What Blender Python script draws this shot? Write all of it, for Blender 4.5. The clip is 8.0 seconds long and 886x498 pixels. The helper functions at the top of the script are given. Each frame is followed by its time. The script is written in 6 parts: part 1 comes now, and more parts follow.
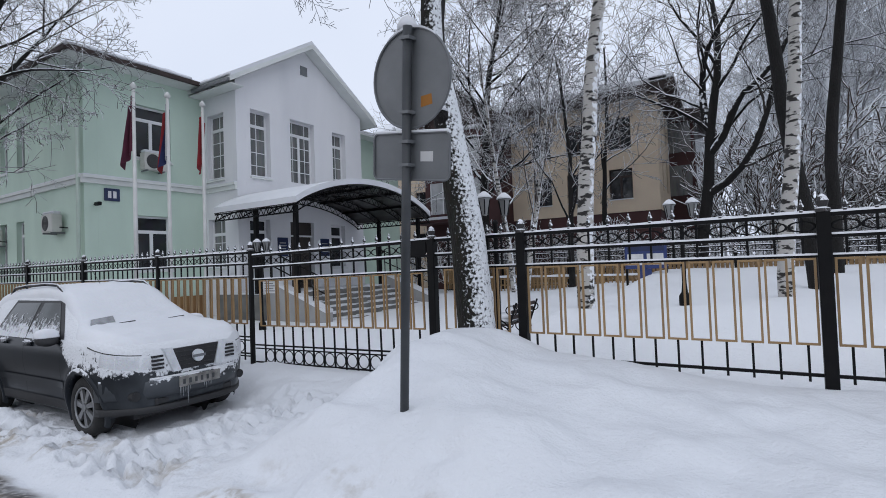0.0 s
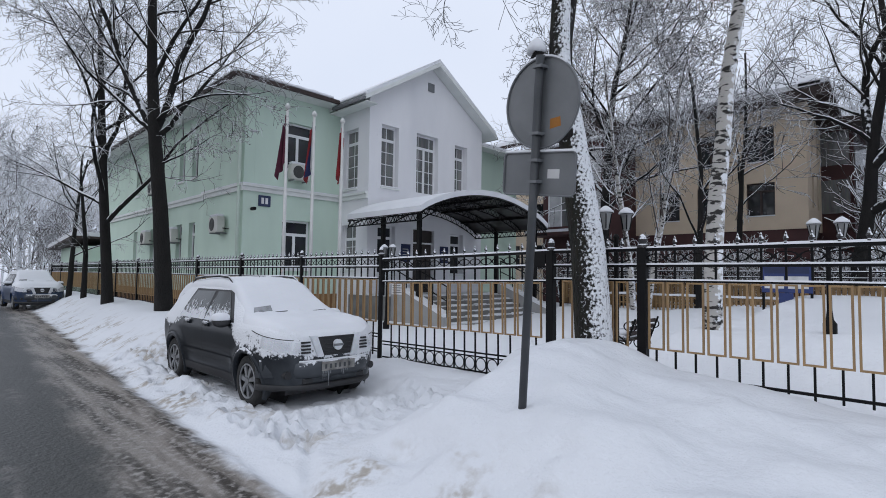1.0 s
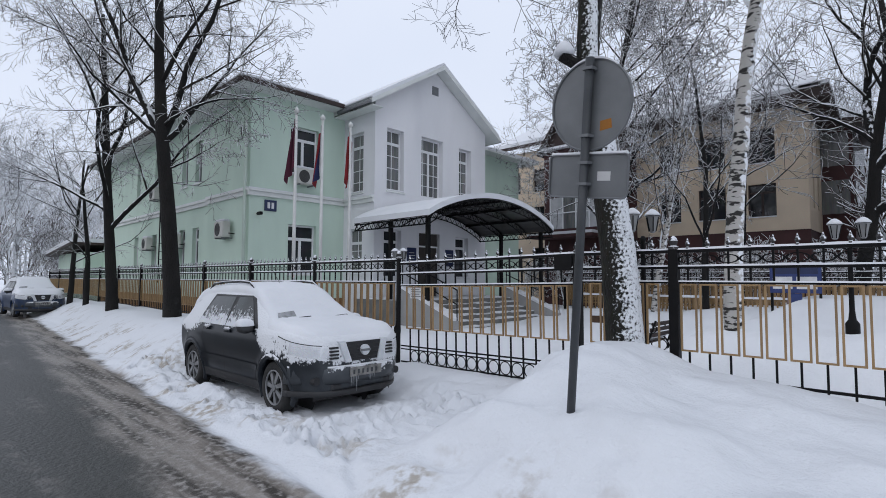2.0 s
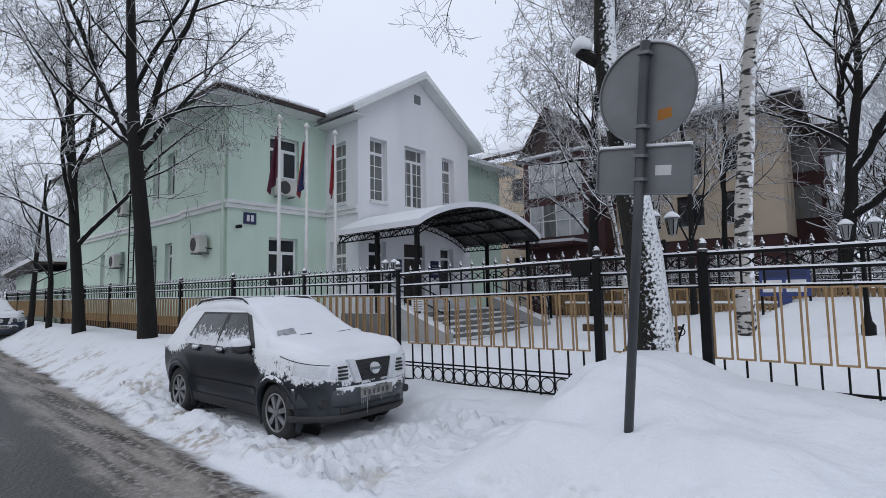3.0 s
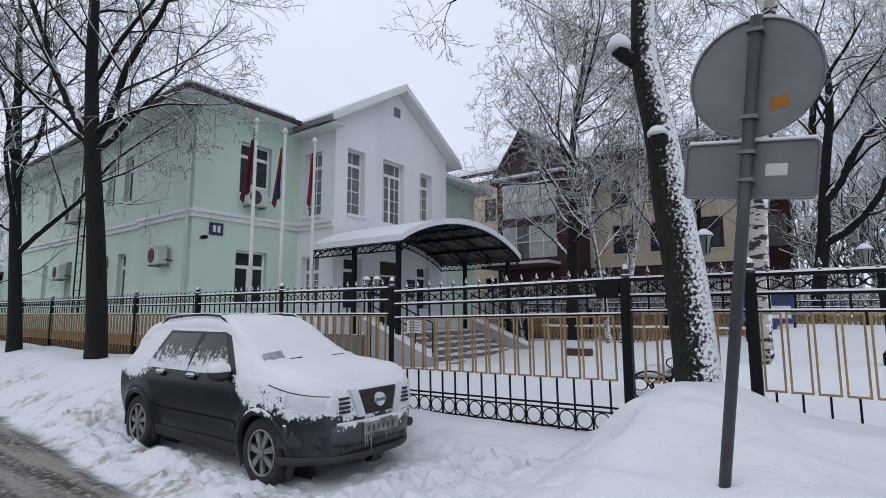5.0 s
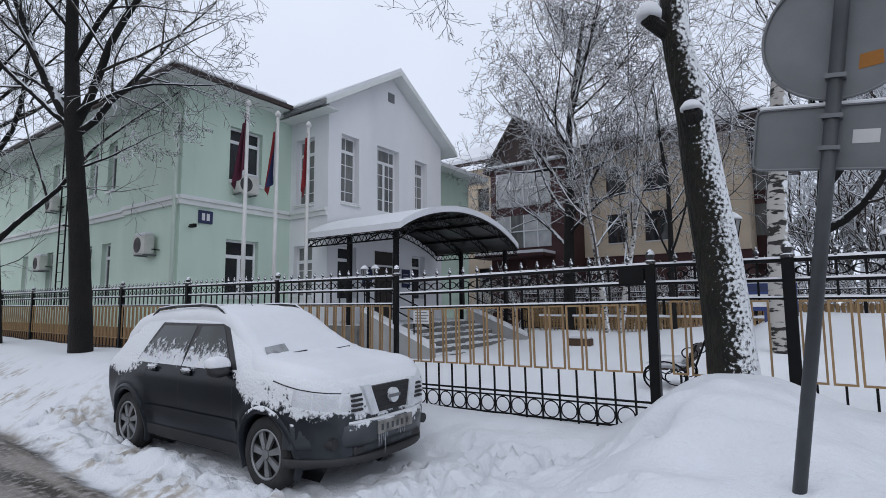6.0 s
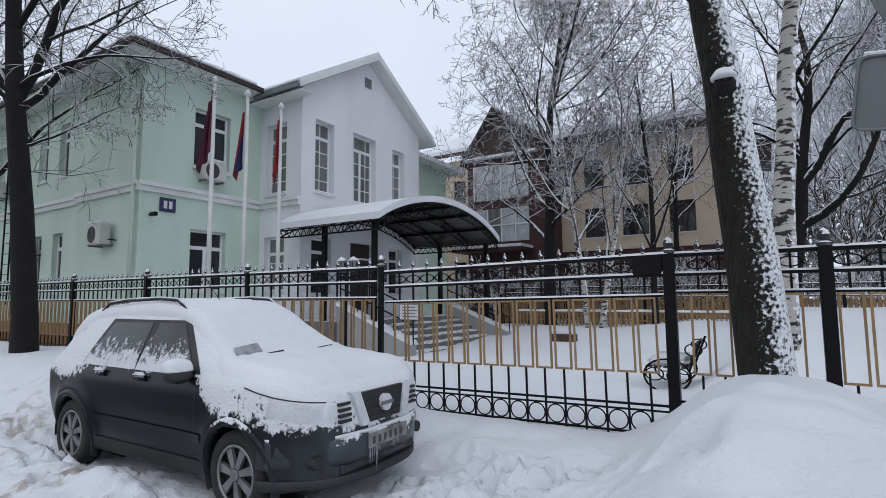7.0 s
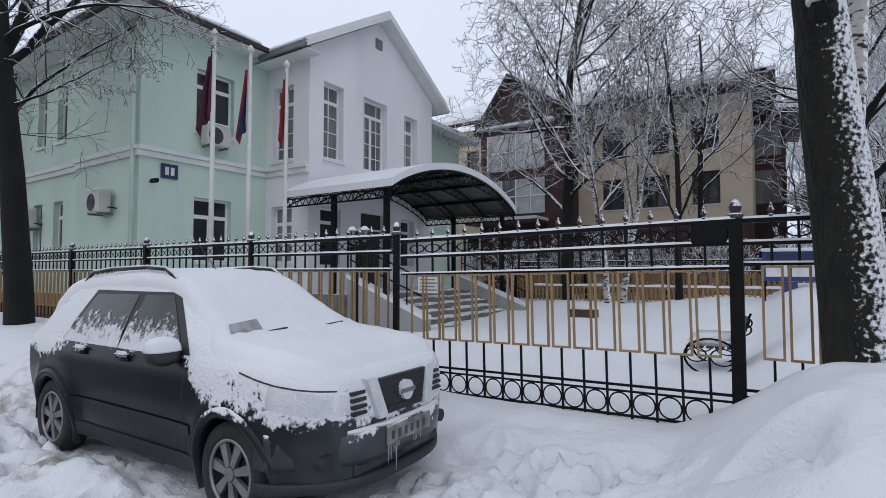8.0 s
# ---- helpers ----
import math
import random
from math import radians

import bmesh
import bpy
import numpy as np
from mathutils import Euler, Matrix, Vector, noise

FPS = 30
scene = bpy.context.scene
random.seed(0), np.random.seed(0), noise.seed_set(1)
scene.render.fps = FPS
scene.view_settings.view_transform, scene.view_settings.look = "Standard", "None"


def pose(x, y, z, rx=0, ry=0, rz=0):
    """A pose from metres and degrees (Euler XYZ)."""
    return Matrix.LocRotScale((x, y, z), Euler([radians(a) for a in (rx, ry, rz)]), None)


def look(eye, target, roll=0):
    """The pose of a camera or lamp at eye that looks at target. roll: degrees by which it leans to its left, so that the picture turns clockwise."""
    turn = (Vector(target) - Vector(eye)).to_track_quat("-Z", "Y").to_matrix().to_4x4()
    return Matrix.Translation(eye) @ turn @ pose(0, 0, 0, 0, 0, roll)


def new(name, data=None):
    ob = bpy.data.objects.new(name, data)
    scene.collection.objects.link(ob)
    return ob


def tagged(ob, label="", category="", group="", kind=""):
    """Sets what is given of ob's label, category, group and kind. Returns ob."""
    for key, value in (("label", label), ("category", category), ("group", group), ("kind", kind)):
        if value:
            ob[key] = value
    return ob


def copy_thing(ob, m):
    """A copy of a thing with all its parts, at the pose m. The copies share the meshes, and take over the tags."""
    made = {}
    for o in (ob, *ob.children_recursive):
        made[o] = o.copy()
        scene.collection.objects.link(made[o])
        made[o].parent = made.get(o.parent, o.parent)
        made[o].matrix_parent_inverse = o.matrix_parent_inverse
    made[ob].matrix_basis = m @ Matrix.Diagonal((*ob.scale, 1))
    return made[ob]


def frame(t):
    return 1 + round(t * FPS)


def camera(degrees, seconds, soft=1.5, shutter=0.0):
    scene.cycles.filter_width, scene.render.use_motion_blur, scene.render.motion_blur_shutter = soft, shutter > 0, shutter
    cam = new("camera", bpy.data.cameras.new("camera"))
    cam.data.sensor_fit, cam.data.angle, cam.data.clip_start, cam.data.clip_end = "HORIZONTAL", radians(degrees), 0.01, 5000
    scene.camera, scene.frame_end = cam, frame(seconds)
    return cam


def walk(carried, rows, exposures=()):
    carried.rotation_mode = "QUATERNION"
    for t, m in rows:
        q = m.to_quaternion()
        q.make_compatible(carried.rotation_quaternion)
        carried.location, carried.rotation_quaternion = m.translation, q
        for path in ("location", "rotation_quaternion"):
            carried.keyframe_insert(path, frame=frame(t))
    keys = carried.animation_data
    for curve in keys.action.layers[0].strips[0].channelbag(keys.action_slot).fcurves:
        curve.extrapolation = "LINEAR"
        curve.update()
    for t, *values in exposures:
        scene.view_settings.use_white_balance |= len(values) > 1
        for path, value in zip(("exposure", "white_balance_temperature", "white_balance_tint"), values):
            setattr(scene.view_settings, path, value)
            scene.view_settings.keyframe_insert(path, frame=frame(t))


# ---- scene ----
cam = camera(80.9, 8.0, soft=0.9)
PATH = [
    (0, (0.543, 0.147, 1.722), (-0.523, 1.838, 1.781), -2.1),
    (0.5, (0.681, -0.037, 1.703), (-0.643, 1.459, 1.799), 0.2),
    (1, (0.7, -0.203, 1.695), (-0.706, 1.216, 1.799), 0.8),
    (2.5, (0.047, -0.522, 1.697), (-1.316, 0.935, 1.835), -0.5),
    (3, (-0.304, -0.507, 1.677), (-1.612, 0.997, 1.84), -1.1),
    (3.5, (-0.608, -0.48, 1.686), (-1.87, 1.058, 1.89), -1.2),
    (4, (-0.85, -0.337, 1.692), (-2.079, 1.222, 1.932), -0.8),
    (4.5, (-1.054, -0.327, 1.681), (-2.253, 1.255, 1.931), -0.3),
    (6, (-1.746, -0.169, 1.657), (-2.895, 1.455, 1.862), -0.4),
    (6.5, (-2.004, 0.066, 1.642), (-3.104, 1.725, 1.832), -0.6),
    (7, (-2.334, 0.236, 1.639), (-3.392, 1.922, 1.825), -0.4),
    (7.5, (-2.619, 0.45, 1.607), (-3.685, 2.135, 1.76), -0.2),
    (8, (-2.848, 0.755, 1.61), (-3.94, 2.428, 1.697), 0.0),
]
walk(cam, [(t, look(eye, target, roll)) for t, eye, target, roll in PATH])

# ---- world, sun ----
world = bpy.data.worlds.new("overcast_sky")
scene.world = world
world.use_nodes = True
wt = world.node_tree
wt.nodes.clear()
sky = wt.nodes.new("ShaderNodeTexSky")
sky.sky_type = 'NISHITA'
sky.sun_disc = False
sky.sun_elevation, sky.sun_rotation = radians(24), radians(215)
sky.dust_density = 4.0
skymul = wt.nodes.new("ShaderNodeVectorMath")
skymul.operation = 'SCALE'
skymul.inputs["Scale"].default_value = 0.10
wt.links.new(sky.outputs[0], skymul.inputs[0])
wco = wt.nodes.new("ShaderNodeTexCoord")
cloud = wt.nodes.new("ShaderNodeTexNoise")
cloud.inputs["Scale"].default_value = 2.2
cloud.inputs["Detail"].default_value = 3.0
wt.links.new(wco.outputs["Generated"], cloud.inputs["Vector"])
cramp = wt.nodes.new("ShaderNodeValToRGB")
cramp.color_ramp.elements[0].position, cramp.color_ramp.elements[0].color = 0.3, (0.715, 0.787, 0.94, 1)
cramp.color_ramp.elements[1].position, cramp.color_ramp.elements[1].color = 0.7, (0.785, 0.847, 0.99, 1)
wt.links.new(cloud.outputs["Fac"], cramp.inputs[0])
wmix = wt.nodes.new("ShaderNodeMix")
wmix.data_type = 'RGBA'
wmix.inputs["Factor"].default_value = 0.94
wt.links.new(skymul.outputs[0], wmix.inputs["A"])
wt.links.new(cramp.outputs[0], wmix.inputs["B"])
wbg = wt.nodes.new("ShaderNodeBackground")
wbg.inputs["Strength"].default_value = 1.04
wout = wt.nodes.new("ShaderNodeOutputWorld")
wt.links.new(wmix.outputs["Result"], wbg.inputs["Color"])
wt.links.new(wbg.outputs[0], wout.inputs[0])

sun_data = bpy.data.lights.new("sun", 'SUN')
sun_data.energy, sun_data.angle, sun_data.color = 0.3, radians(40), (1.0, 0.96, 0.9)
sun_ob = new("sun", sun_data)
sun_ob.matrix_world = look((8, -10, 20), (-5, 5, 0))


# ---- materials ----
def material(name, color, color2=None, rough=0.7, metal=0.0, scale=3.0, fine=60.0, bump=0.15, fine_amt=0.25, snow=None, snow_scale=9.0, snow_dir=None, transmission=0.0, spec=0.5, stretch=None, random_amt=0.0, ramp_at=(0.32, 0.68), snow_amp=1.6, snow_soft=(0.45, 0.6), bump_depth=0.02):
    """A surface with variation at two scales; snow: how readily it lies on what faces up (0..1)."""
    m = bpy.data.materials.new(name)
    m.use_nodes = True
    nt = m.node_tree
    b = nt.nodes["Principled BSDF"]
    L = nt.links.new
    tc = nt.nodes.new("ShaderNodeTexCoord")
    src = tc.outputs["Object"]
    if stretch:
        mp = nt.nodes.new("ShaderNodeMapping")
        mp.inputs["Scale"].default_value = stretch
        L(src, mp.inputs["Vector"])
        src = mp.outputs[0]
    n1 = nt.nodes.new("ShaderNodeTexNoise")
    n1.inputs["Scale"].default_value, n1.inputs["Detail"].default_value = scale, 5
    n2 = nt.nodes.new("ShaderNodeTexNoise")
    n2.inputs["Scale"].default_value, n2.inputs["Detail"].default_value = fine, 3
    L(src, n1.inputs["Vector"])
    L(src, n2.inputs["Vector"])
    c2 = color2 or tuple(c * 0.72 for c in color)
    ramp = nt.nodes.new("ShaderNodeValToRGB")
    ramp.color_ramp.elements[0].position, ramp.color_ramp.elements[0].color = ramp_at[0], (*c2, 1)
    ramp.color_ramp.elements[1].position, ramp.color_ramp.elements[1].color = ramp_at[1], (*color, 1)
    L(n1.outputs["Fac"], ramp.inputs[0])
    mul = nt.nodes.new("ShaderNodeMix")
    mul.data_type, mul.blend_type = 'RGBA', 'MULTIPLY'
    mul.inputs["Factor"].default_value = fine_amt
    L(ramp.outputs[0], mul.inputs["A"])
    L(n2.outputs["Color"], mul.inputs["B"])
    col = mul.outputs["Result"]
    if random_amt:
        oi = nt.nodes.new("ShaderNodeObjectInfo")
        hs = nt.nodes.new("ShaderNodeHueSaturation")
        mr = nt.nodes.new("ShaderNodeMapRange")
        mr.inputs["To Min"].default_value, mr.inputs["To Max"].default_value = 1 - random_amt, 1 + random_amt
        L(oi.outputs["Random"], mr.inputs["Value"])
        L(mr.outputs[0], hs.inputs["Value"])
        L(col, hs.inputs["Color"])
        col = hs.outputs[0]
    rough_out = None
    if snow is not None:
        geo = nt.nodes.new("ShaderNodeNewGeometry")
        dot = nt.nodes.new("ShaderNodeVectorMath")
        dot.operation = 'DOT_PRODUCT'
        dot.inputs[1].default_value = snow_dir or (0.0, 0.0, 1.0)
        L(geo.outputs["Normal"], dot.inputs[0])
        n3 = nt.nodes.new("ShaderNodeTexNoise")
        n3.inputs["Scale"].default_value, n3.inputs["Detail"].default_value = snow_scale, 4
        L(tc.outputs["Object"], n3.inputs["Vector"])
        ad = nt.nodes.new("ShaderNodeMath")
        ad.operation = 'MULTIPLY_ADD'
        ad.inputs[1].default_value, ad.inputs[2].default_value = snow_amp, snow - 0.5 - snow_amp / 2
        L(n3.outputs["Fac"], ad.inputs[0])
        sm = nt.nodes.new("ShaderNodeMath")
        sm.operation = 'ADD'
        L(ad.outputs[0], sm.inputs[0])
        L(dot.outputs["Value"], sm.inputs[1])
        st = nt.nodes.new("ShaderNodeMapRange")
        st.inputs["From Min"].default_value, st.inputs["From Max"].default_value = snow_soft
        L(sm.outputs[0], st.inputs["Value"])
        mx = nt.nodes.new("ShaderNodeMix")
        mx.data_type = 'RGBA'
        mx.inputs["B"].default_value = (0.82, 0.84, 0.87, 1)
        L(st.outputs[0], mx.inputs["Factor"])
        L(col, mx.inputs["A"])
        col = mx.outputs["Result"]
        rm = nt.nodes.new("ShaderNodeMapRange")
        rm.inputs["To Min"].default_value, rm.inputs["To Max"].default_value = rough, 0.85
        L(st.outputs[0], rm.inputs["Value"])
        L(rm.outputs[0], b.inputs["Roughness"])
        rough_out = True
    L(col, b.inputs["Base Color"])
    if not rough_out:
        b.inputs["Roughness"].default_value = rough
    b.inputs["Metallic"].default_value = metal
    b.inputs["Specular IOR Level"].default_value = spec
    if transmission:
        b.inputs["Transmission Weight"].default_value = transmission
    if bump:
        bp = nt.nodes.new("ShaderNodeBump")
        bp.inputs["Strength"].default_value, bp.inputs["Distance"].default_value = bump, bump_depth
        L(n2.outputs["Fac"], bp.inputs["Height"])
        L(bp.outputs[0], b.inputs["Normal"])
    return m


M_SNOW = material("snow", (0.80, 0.81, 0.835), (0.745, 0.76, 0.79), 0.8, scale=1.2, fine=22, bump=0.25, fine_amt=0.06, spec=0.2)
M_GREEN = material("mint_stucco", (0.63, 0.77, 0.66), (0.555, 0.69, 0.59), 0.9, stretch=(1, 1, 0.35), scale=0.9, fine=90, bump=0.1, fine_amt=0.10)
M_WHITE = material("white_stucco", (0.85, 0.85, 0.87), (0.77, 0.775, 0.80), 0.9, stretch=(1, 1, 0.35), scale=0.9, fine=90, bump=0.1, fine_amt=0.08)
M_BELT = material("white_cornice", (0.80, 0.82, 0.80), (0.70, 0.73, 0.71), 0.85, scale=1.5, fine=50, bump=0.1, fine_amt=0.1)
M_PIPE = material("pale_green_pipe", (0.62, 0.72, 0.63), (0.55, 0.66, 0.57), 0.5, bump=0.02)
M_PLINTH = material("ochre_brown_plinth", (0.30, 0.16, 0.06), (0.22, 0.115, 0.045), 0.8, scale=2, fine=40)
M_TAN = material("tan_brick", (0.80, 0.66, 0.50), (0.73, 0.60, 0.455), 0.9, scale=1.2, fine=30, bump=0.2, fine_amt=0.2)
M_MAROON = material("maroon_cladding", (0.085, 0.032, 0.032), (0.06, 0.024, 0.024), 0.75, scale=1.5, fine=30)
M_DARKROOF = material("dark_brown_timber", (0.055, 0.035, 0.03), (0.035, 0.022, 0.02), 0.7, scale=2, fine=40)
M_PVC = material("white_upvc", (0.80, 0.81, 0.82), (0.76, 0.77, 0.78), 0.35, scale=2, fine=30, bump=0.0, fine_amt=0.03)
M_GLASS = material("window_glass", (0.035, 0.04, 0.045), (0.02, 0.022, 0.025), 0.06, scale=0.9, fine=4, bump=0.02, fine_amt=0.5, spec=0.6)
M_CURTAIN = material("pale_curtain_glass", (0.26, 0.265, 0.26), (0.12, 0.125, 0.125), 0.12, scale=3.0, fine=12, bump=0.02, fine_amt=0.3, stretch=(1, 1, 0.15))
M_IRON = material("black_iron", (0.004, 0.004, 0.005), (0.008, 0.0078, 0.008), 0.5, metal=0.0, scale=6, fine=120, bump=0.1, spec=0.16)
M_YELLOW = material("ochre_paint", (0.37, 0.235, 0.105), (0.26, 0.165, 0.08), 0.55, scale=5, fine=80, bump=0.08, fine_amt=0.2, random_amt=0.12)
M_GALV = material("grey_steel", (0.215, 0.225, 0.235), (0.17, 0.18, 0.19), 0.5, metal=0.25, scale=4, fine=90, bump=0.03, fine_amt=0.12)
M_POLE = material("grey_pole_paint", (0.075, 0.08, 0.086), (0.05, 0.055, 0.06), 0.5, metal=0.3, scale=5, fine=80, bump=0.05)
M_BARK = material("dark_bark", (0.017, 0.015, 0.0135), (0.007, 0.0065, 0.006), 0.95, scale=5, fine=45, bump=0.8, fine_amt=0.5, snow=0.30, snow_scale=7, stretch=(1, 1, 0.35), bump_depth=0.06)
M_LIMB = material("snow_lined_limb", (0.017, 0.015, 0.0135), (0.007, 0.0065, 0.006), 0.95, scale=5, fine=45, bump=0.8, fine_amt=0.5, snow=0.72, snow_scale=7, stretch=(1, 1, 0.35))
M_TWIG = material("snowy_twig", (0.050, 0.042, 0.036), (0.028, 0.024, 0.021), 0.9, scale=4, fine=30, bump=0.0, snow=0.90, snow_scale=3)
M_TWIG_PALE = material("frosted_birch_twig", (0.11, 0.09, 0.08), (0.065, 0.055, 0.05), 0.9, scale=4, fine=30, bump=0.0, snow=1.12, snow_scale=3)
M_BARK_SIDE = material("bark_with_driven_snow", (0.026, 0.024, 0.015), (0.007, 0.007, 0.005), 0.95, scale=9, fine=24, bump=1.0, fine_amt=0.7, snow=0.50, snow_scale=30, snow_amp=3.0, snow_soft=(0.32, 0.80), bump_depth=0.06, snow_dir=(0.96, -0.05, 0.2), stretch=(1, 1, 0.4))
M_BIRCH = material("birch_bark", (0.52, 0.50, 0.47), (0.03, 0.028, 0.026), 0.85, scale=5, fine=40, bump=0.4, fine_amt=0.25, stretch=(1.0, 1.0, 2.8), ramp_at=(0.43, 0.48), snow=0.3, snow_scale=10, snow_dir=(0.8, -0.1, 0.4))


def ground_material():
    """Fresh snow, churned dirty snow beside the road, brown slush and wet asphalt, by where they lie on the ground."""
    m = bpy.data.materials.new("snow_and_road")
    m.use_nodes = True
    nt = m.node_tree
    b = nt.nodes["Principled BSDF"]
    L = nt.links.new
    tc = nt.nodes.new("ShaderNodeTexCoord")
    sep = nt.nodes.new("ShaderNodeSeparateXYZ")
    L(tc.outputs["Object"], sep.inputs[0])

    def nz(scale, detail=4, vec=None):
        n = nt.nodes.new("ShaderNodeTexNoise")
        n.inputs["Scale"].default_value, n.inputs["Detail"].default_value = scale, detail
        L(vec or tc.outputs["Object"], n.inputs["Vector"])
        return n.outputs["Fac"]

    def madd(a, k, c):
        n = nt.nodes.new("ShaderNodeMath")
        n.operation = 'MULTIPLY_ADD'
        n.inputs[1].default_value = k
        L(a, n.inputs[0])
        if isinstance(c, (int, float)):
            n.inputs[2].default_value = c
        else:
            L(c, n.inputs[2])
        return n.outputs[0]

    def rng(a, lo, hi):
        n = nt.nodes.new("ShaderNodeMapRange")
        n.interpolation_type = 'SMOOTHSTEP'
        n.inputs["From Min"].default_value, n.inputs["From Max"].default_value = lo, hi
        L(a, n.inputs["Value"])
        return n.outputs[0]

    def mix(f, a, c, kind='MIX'):
        n = nt.nodes.new("ShaderNodeMix")
        n.data_type, n.blend_type = 'RGBA', kind
        L(f, n.inputs["Factor"])
        for v, s in ((a, "A"), (c, "B")):
            if isinstance(v, tuple):
                n.inputs[s].default_value = (*v, 1)
            else:
                L(v, n.inputs[s])
        return n.outputs["Result"]

    def times(a, c):
        n = nt.nodes.new("ShaderNodeMath")
        n.operation = 'MULTIPLY'
        L(a, n.inputs[0])
        L(c, n.inputs[1])
        return n.outputs[0]

    # distance past the road's edge, which drifts towards the fence further down the street
    edge = madd(sep.outputs["X"], 0.062, sep.outputs["Y"])
    wob = madd(nz(1.1), 0.5, edge)
    wob2 = madd(nz(3.5), 0.25, wob)
    mp = nt.nodes.new("ShaderNodeMapping")
    mp.inputs["Scale"].default_value = (0.25, 2.2, 1)
    L(tc.outputs["Object"], mp.inputs["Vector"])
    streak = nz(2.0, 5, mp.outputs[0])
    fine = nz(30, 4)
    asphalt = mix(fine, (0.030, 0.031, 0.029), (0.075, 0.076, 0.071))
    asphalt = mix(times(rng(streak, 0.5, 0.75), rng(nz(5), 0.4, 0.6)), asphalt, (0.16, 0.15, 0.14))
    slush = mix(rng(streak, 0.38, 0.62), (0.05, 0.043, 0.036), (0.26, 0.235, 0.21))
    slush = mix(rng(nz(14), 0.45, 0.7), slush, (0.33, 0.31, 0.29))
    snow = mix(nz(0.9), (0.70, 0.72, 0.755), (0.77, 0.785, 0.81))
    # yard snow gets a paler colour to imitate its stronger open-sky light
    snow = mix(rng(sep.outputs["Y"], 5.3, 6.6), snow, mix(nz(0.7), (0.82, 0.835, 0.86), (0.87, 0.88, 0.90)))
    # churned and stained snow in front of the parked car
    patch = times(rng(nz(1.6), 0.50, 0.66), rng(nz(8.0), 0.40, 0.62))
    near = nt.nodes.new("ShaderNodeMapRange")
    near.interpolation_type = 'SMOOTHSTEP'
    near.inputs["From Min"].default_value, near.inputs["From Max"].default_value = 3.0, 2.2
    L(edge, near.inputs["Value"])
    dirty = mix(times(patch, near.outputs[0]), snow, (0.42, 0.385, 0.34))
    a = mix(rng(wob2, 0.95, 1.30), asphalt, slush)
    c = mix(rng(wob2, 1.86, 2.08), a, dirty)
    L(c, b.inputs["Base Color"])
    rr = nt.nodes.new("ShaderNodeMapRange")
    rr.inputs["To Min"].default_value, rr.inputs["To Max"].default_value = 0.42, 0.85
    L(rng(wob2, 1.4, 1.9), rr.inputs["Value"])
    L(rr.outputs[0], b.inputs["Roughness"])
    b.inputs["Specular IOR Level"].default_value = 0.3
    bp = nt.nodes.new("ShaderNodeBump")
    bp.inputs["Strength"].default_value, bp.inputs["Distance"].default_value = 0.5, 0.035
    L(madd(nz(48, 4), 0.5, nz(17, 6)), bp.inputs["Height"])
    L(bp.outputs[0], b.inputs["Normal"])
    return m


M_GROUND = ground_material()


# ---- mesh helpers ----
def mesh_ob(name, bm, mat, smooth=False):
    me = bpy.data.meshes.new(name)
    bm.normal_update()
    bm.to_mesh(me)
    bm.free()
    for p in me.polygons:
        p.use_smooth = smooth
    me.materials.append(mat)
    return new(name, me)


def part(name, bm, mat, parent, label="", smooth=False):
    ob = mesh_ob(name, bm, mat, smooth)
    ob.parent = parent
    if label:
        tagged(ob, label)
    return ob


def thing(name, loc, label, category, group="", kind=""):
    ob = new(name)
    ob.empty_display_size = 0.1
    ob.location = loc
    return tagged(ob, label, category, group, kind)


def box(bm, x0, x1, y0, y1, z0, z1):
    vs = [bm.verts.new((x, y, z)) for z in (z0, z1) for y in (y0, y1) for x in (x0, x1)]
    for f in ((0, 2, 3, 1), (4, 5, 7, 6), (0, 1, 5, 4), (2, 6, 7, 3), (0, 4, 6, 2), (1, 3, 7, 5)):
        bm.faces.new([vs[i] for i in f])
    return bm


def bevelled(bm, width, segments=1):
    bmesh.ops.bevel(bm, geom=list(bm.edges), offset=width, segments=segments, affect='EDGES', clamp_overlap=True)
    return bm


def tube(bm, p0, p1, r0, r1=None, n=8, cap=True):
    p0, p1 = Vector(p0), Vector(p1)
    r1 = r0 if r1 is None else r1
    d = (p1 - p0).normalized()
    a = d.orthogonal().normalized()
    c = d.cross(a)
    rings = []
    for p, r in ((p0, r0), (p1, r1)):
        rings.append([bm.verts.new(p + r * (math.cos(2 * math.pi * i / n) * a + math.sin(2 * math.pi * i / n) * c)) for i in range(n)])
    for i in range(n):
        bm.faces.new((rings[0][i], rings[0][(i + 1) % n], rings[1][(i + 1) % n], rings[1][i]))
    if cap:
        bm.faces.new(rings[0][::-1])
        bm.faces.new(rings[1])
    return bm


def ring(bm, c, r, t, axis='Y', n=20, m=5):
    """A thin hoop of radius r and bar radius t round c."""
    grid = []
    for i in range(n):
        a = 2 * math.pi * i / n
        row = []
        for j in range(m):
            q = 2 * math.pi * j / m
            rr = r + t * math.cos(q)
            u, v, w = rr * math.cos(a), rr * math.sin(a), t * math.sin(q)
            row.append(bm.verts.new((c[0] + u, c[1] + w, c[2] + v) if axis == 'Y' else ((c[0] + w, c[1] + u, c[2] + v) if axis == 'X' else (c[0] + u, c[1] + v, c[2] + w))))
        grid.append(row)
    for i in range(n):
        for j in range(m):
            bm.faces.new((grid[i][j], grid[(i + 1) % n][j], grid[(i + 1) % n][(j + 1) % m], grid[i][(j + 1) % m]))
    return bm


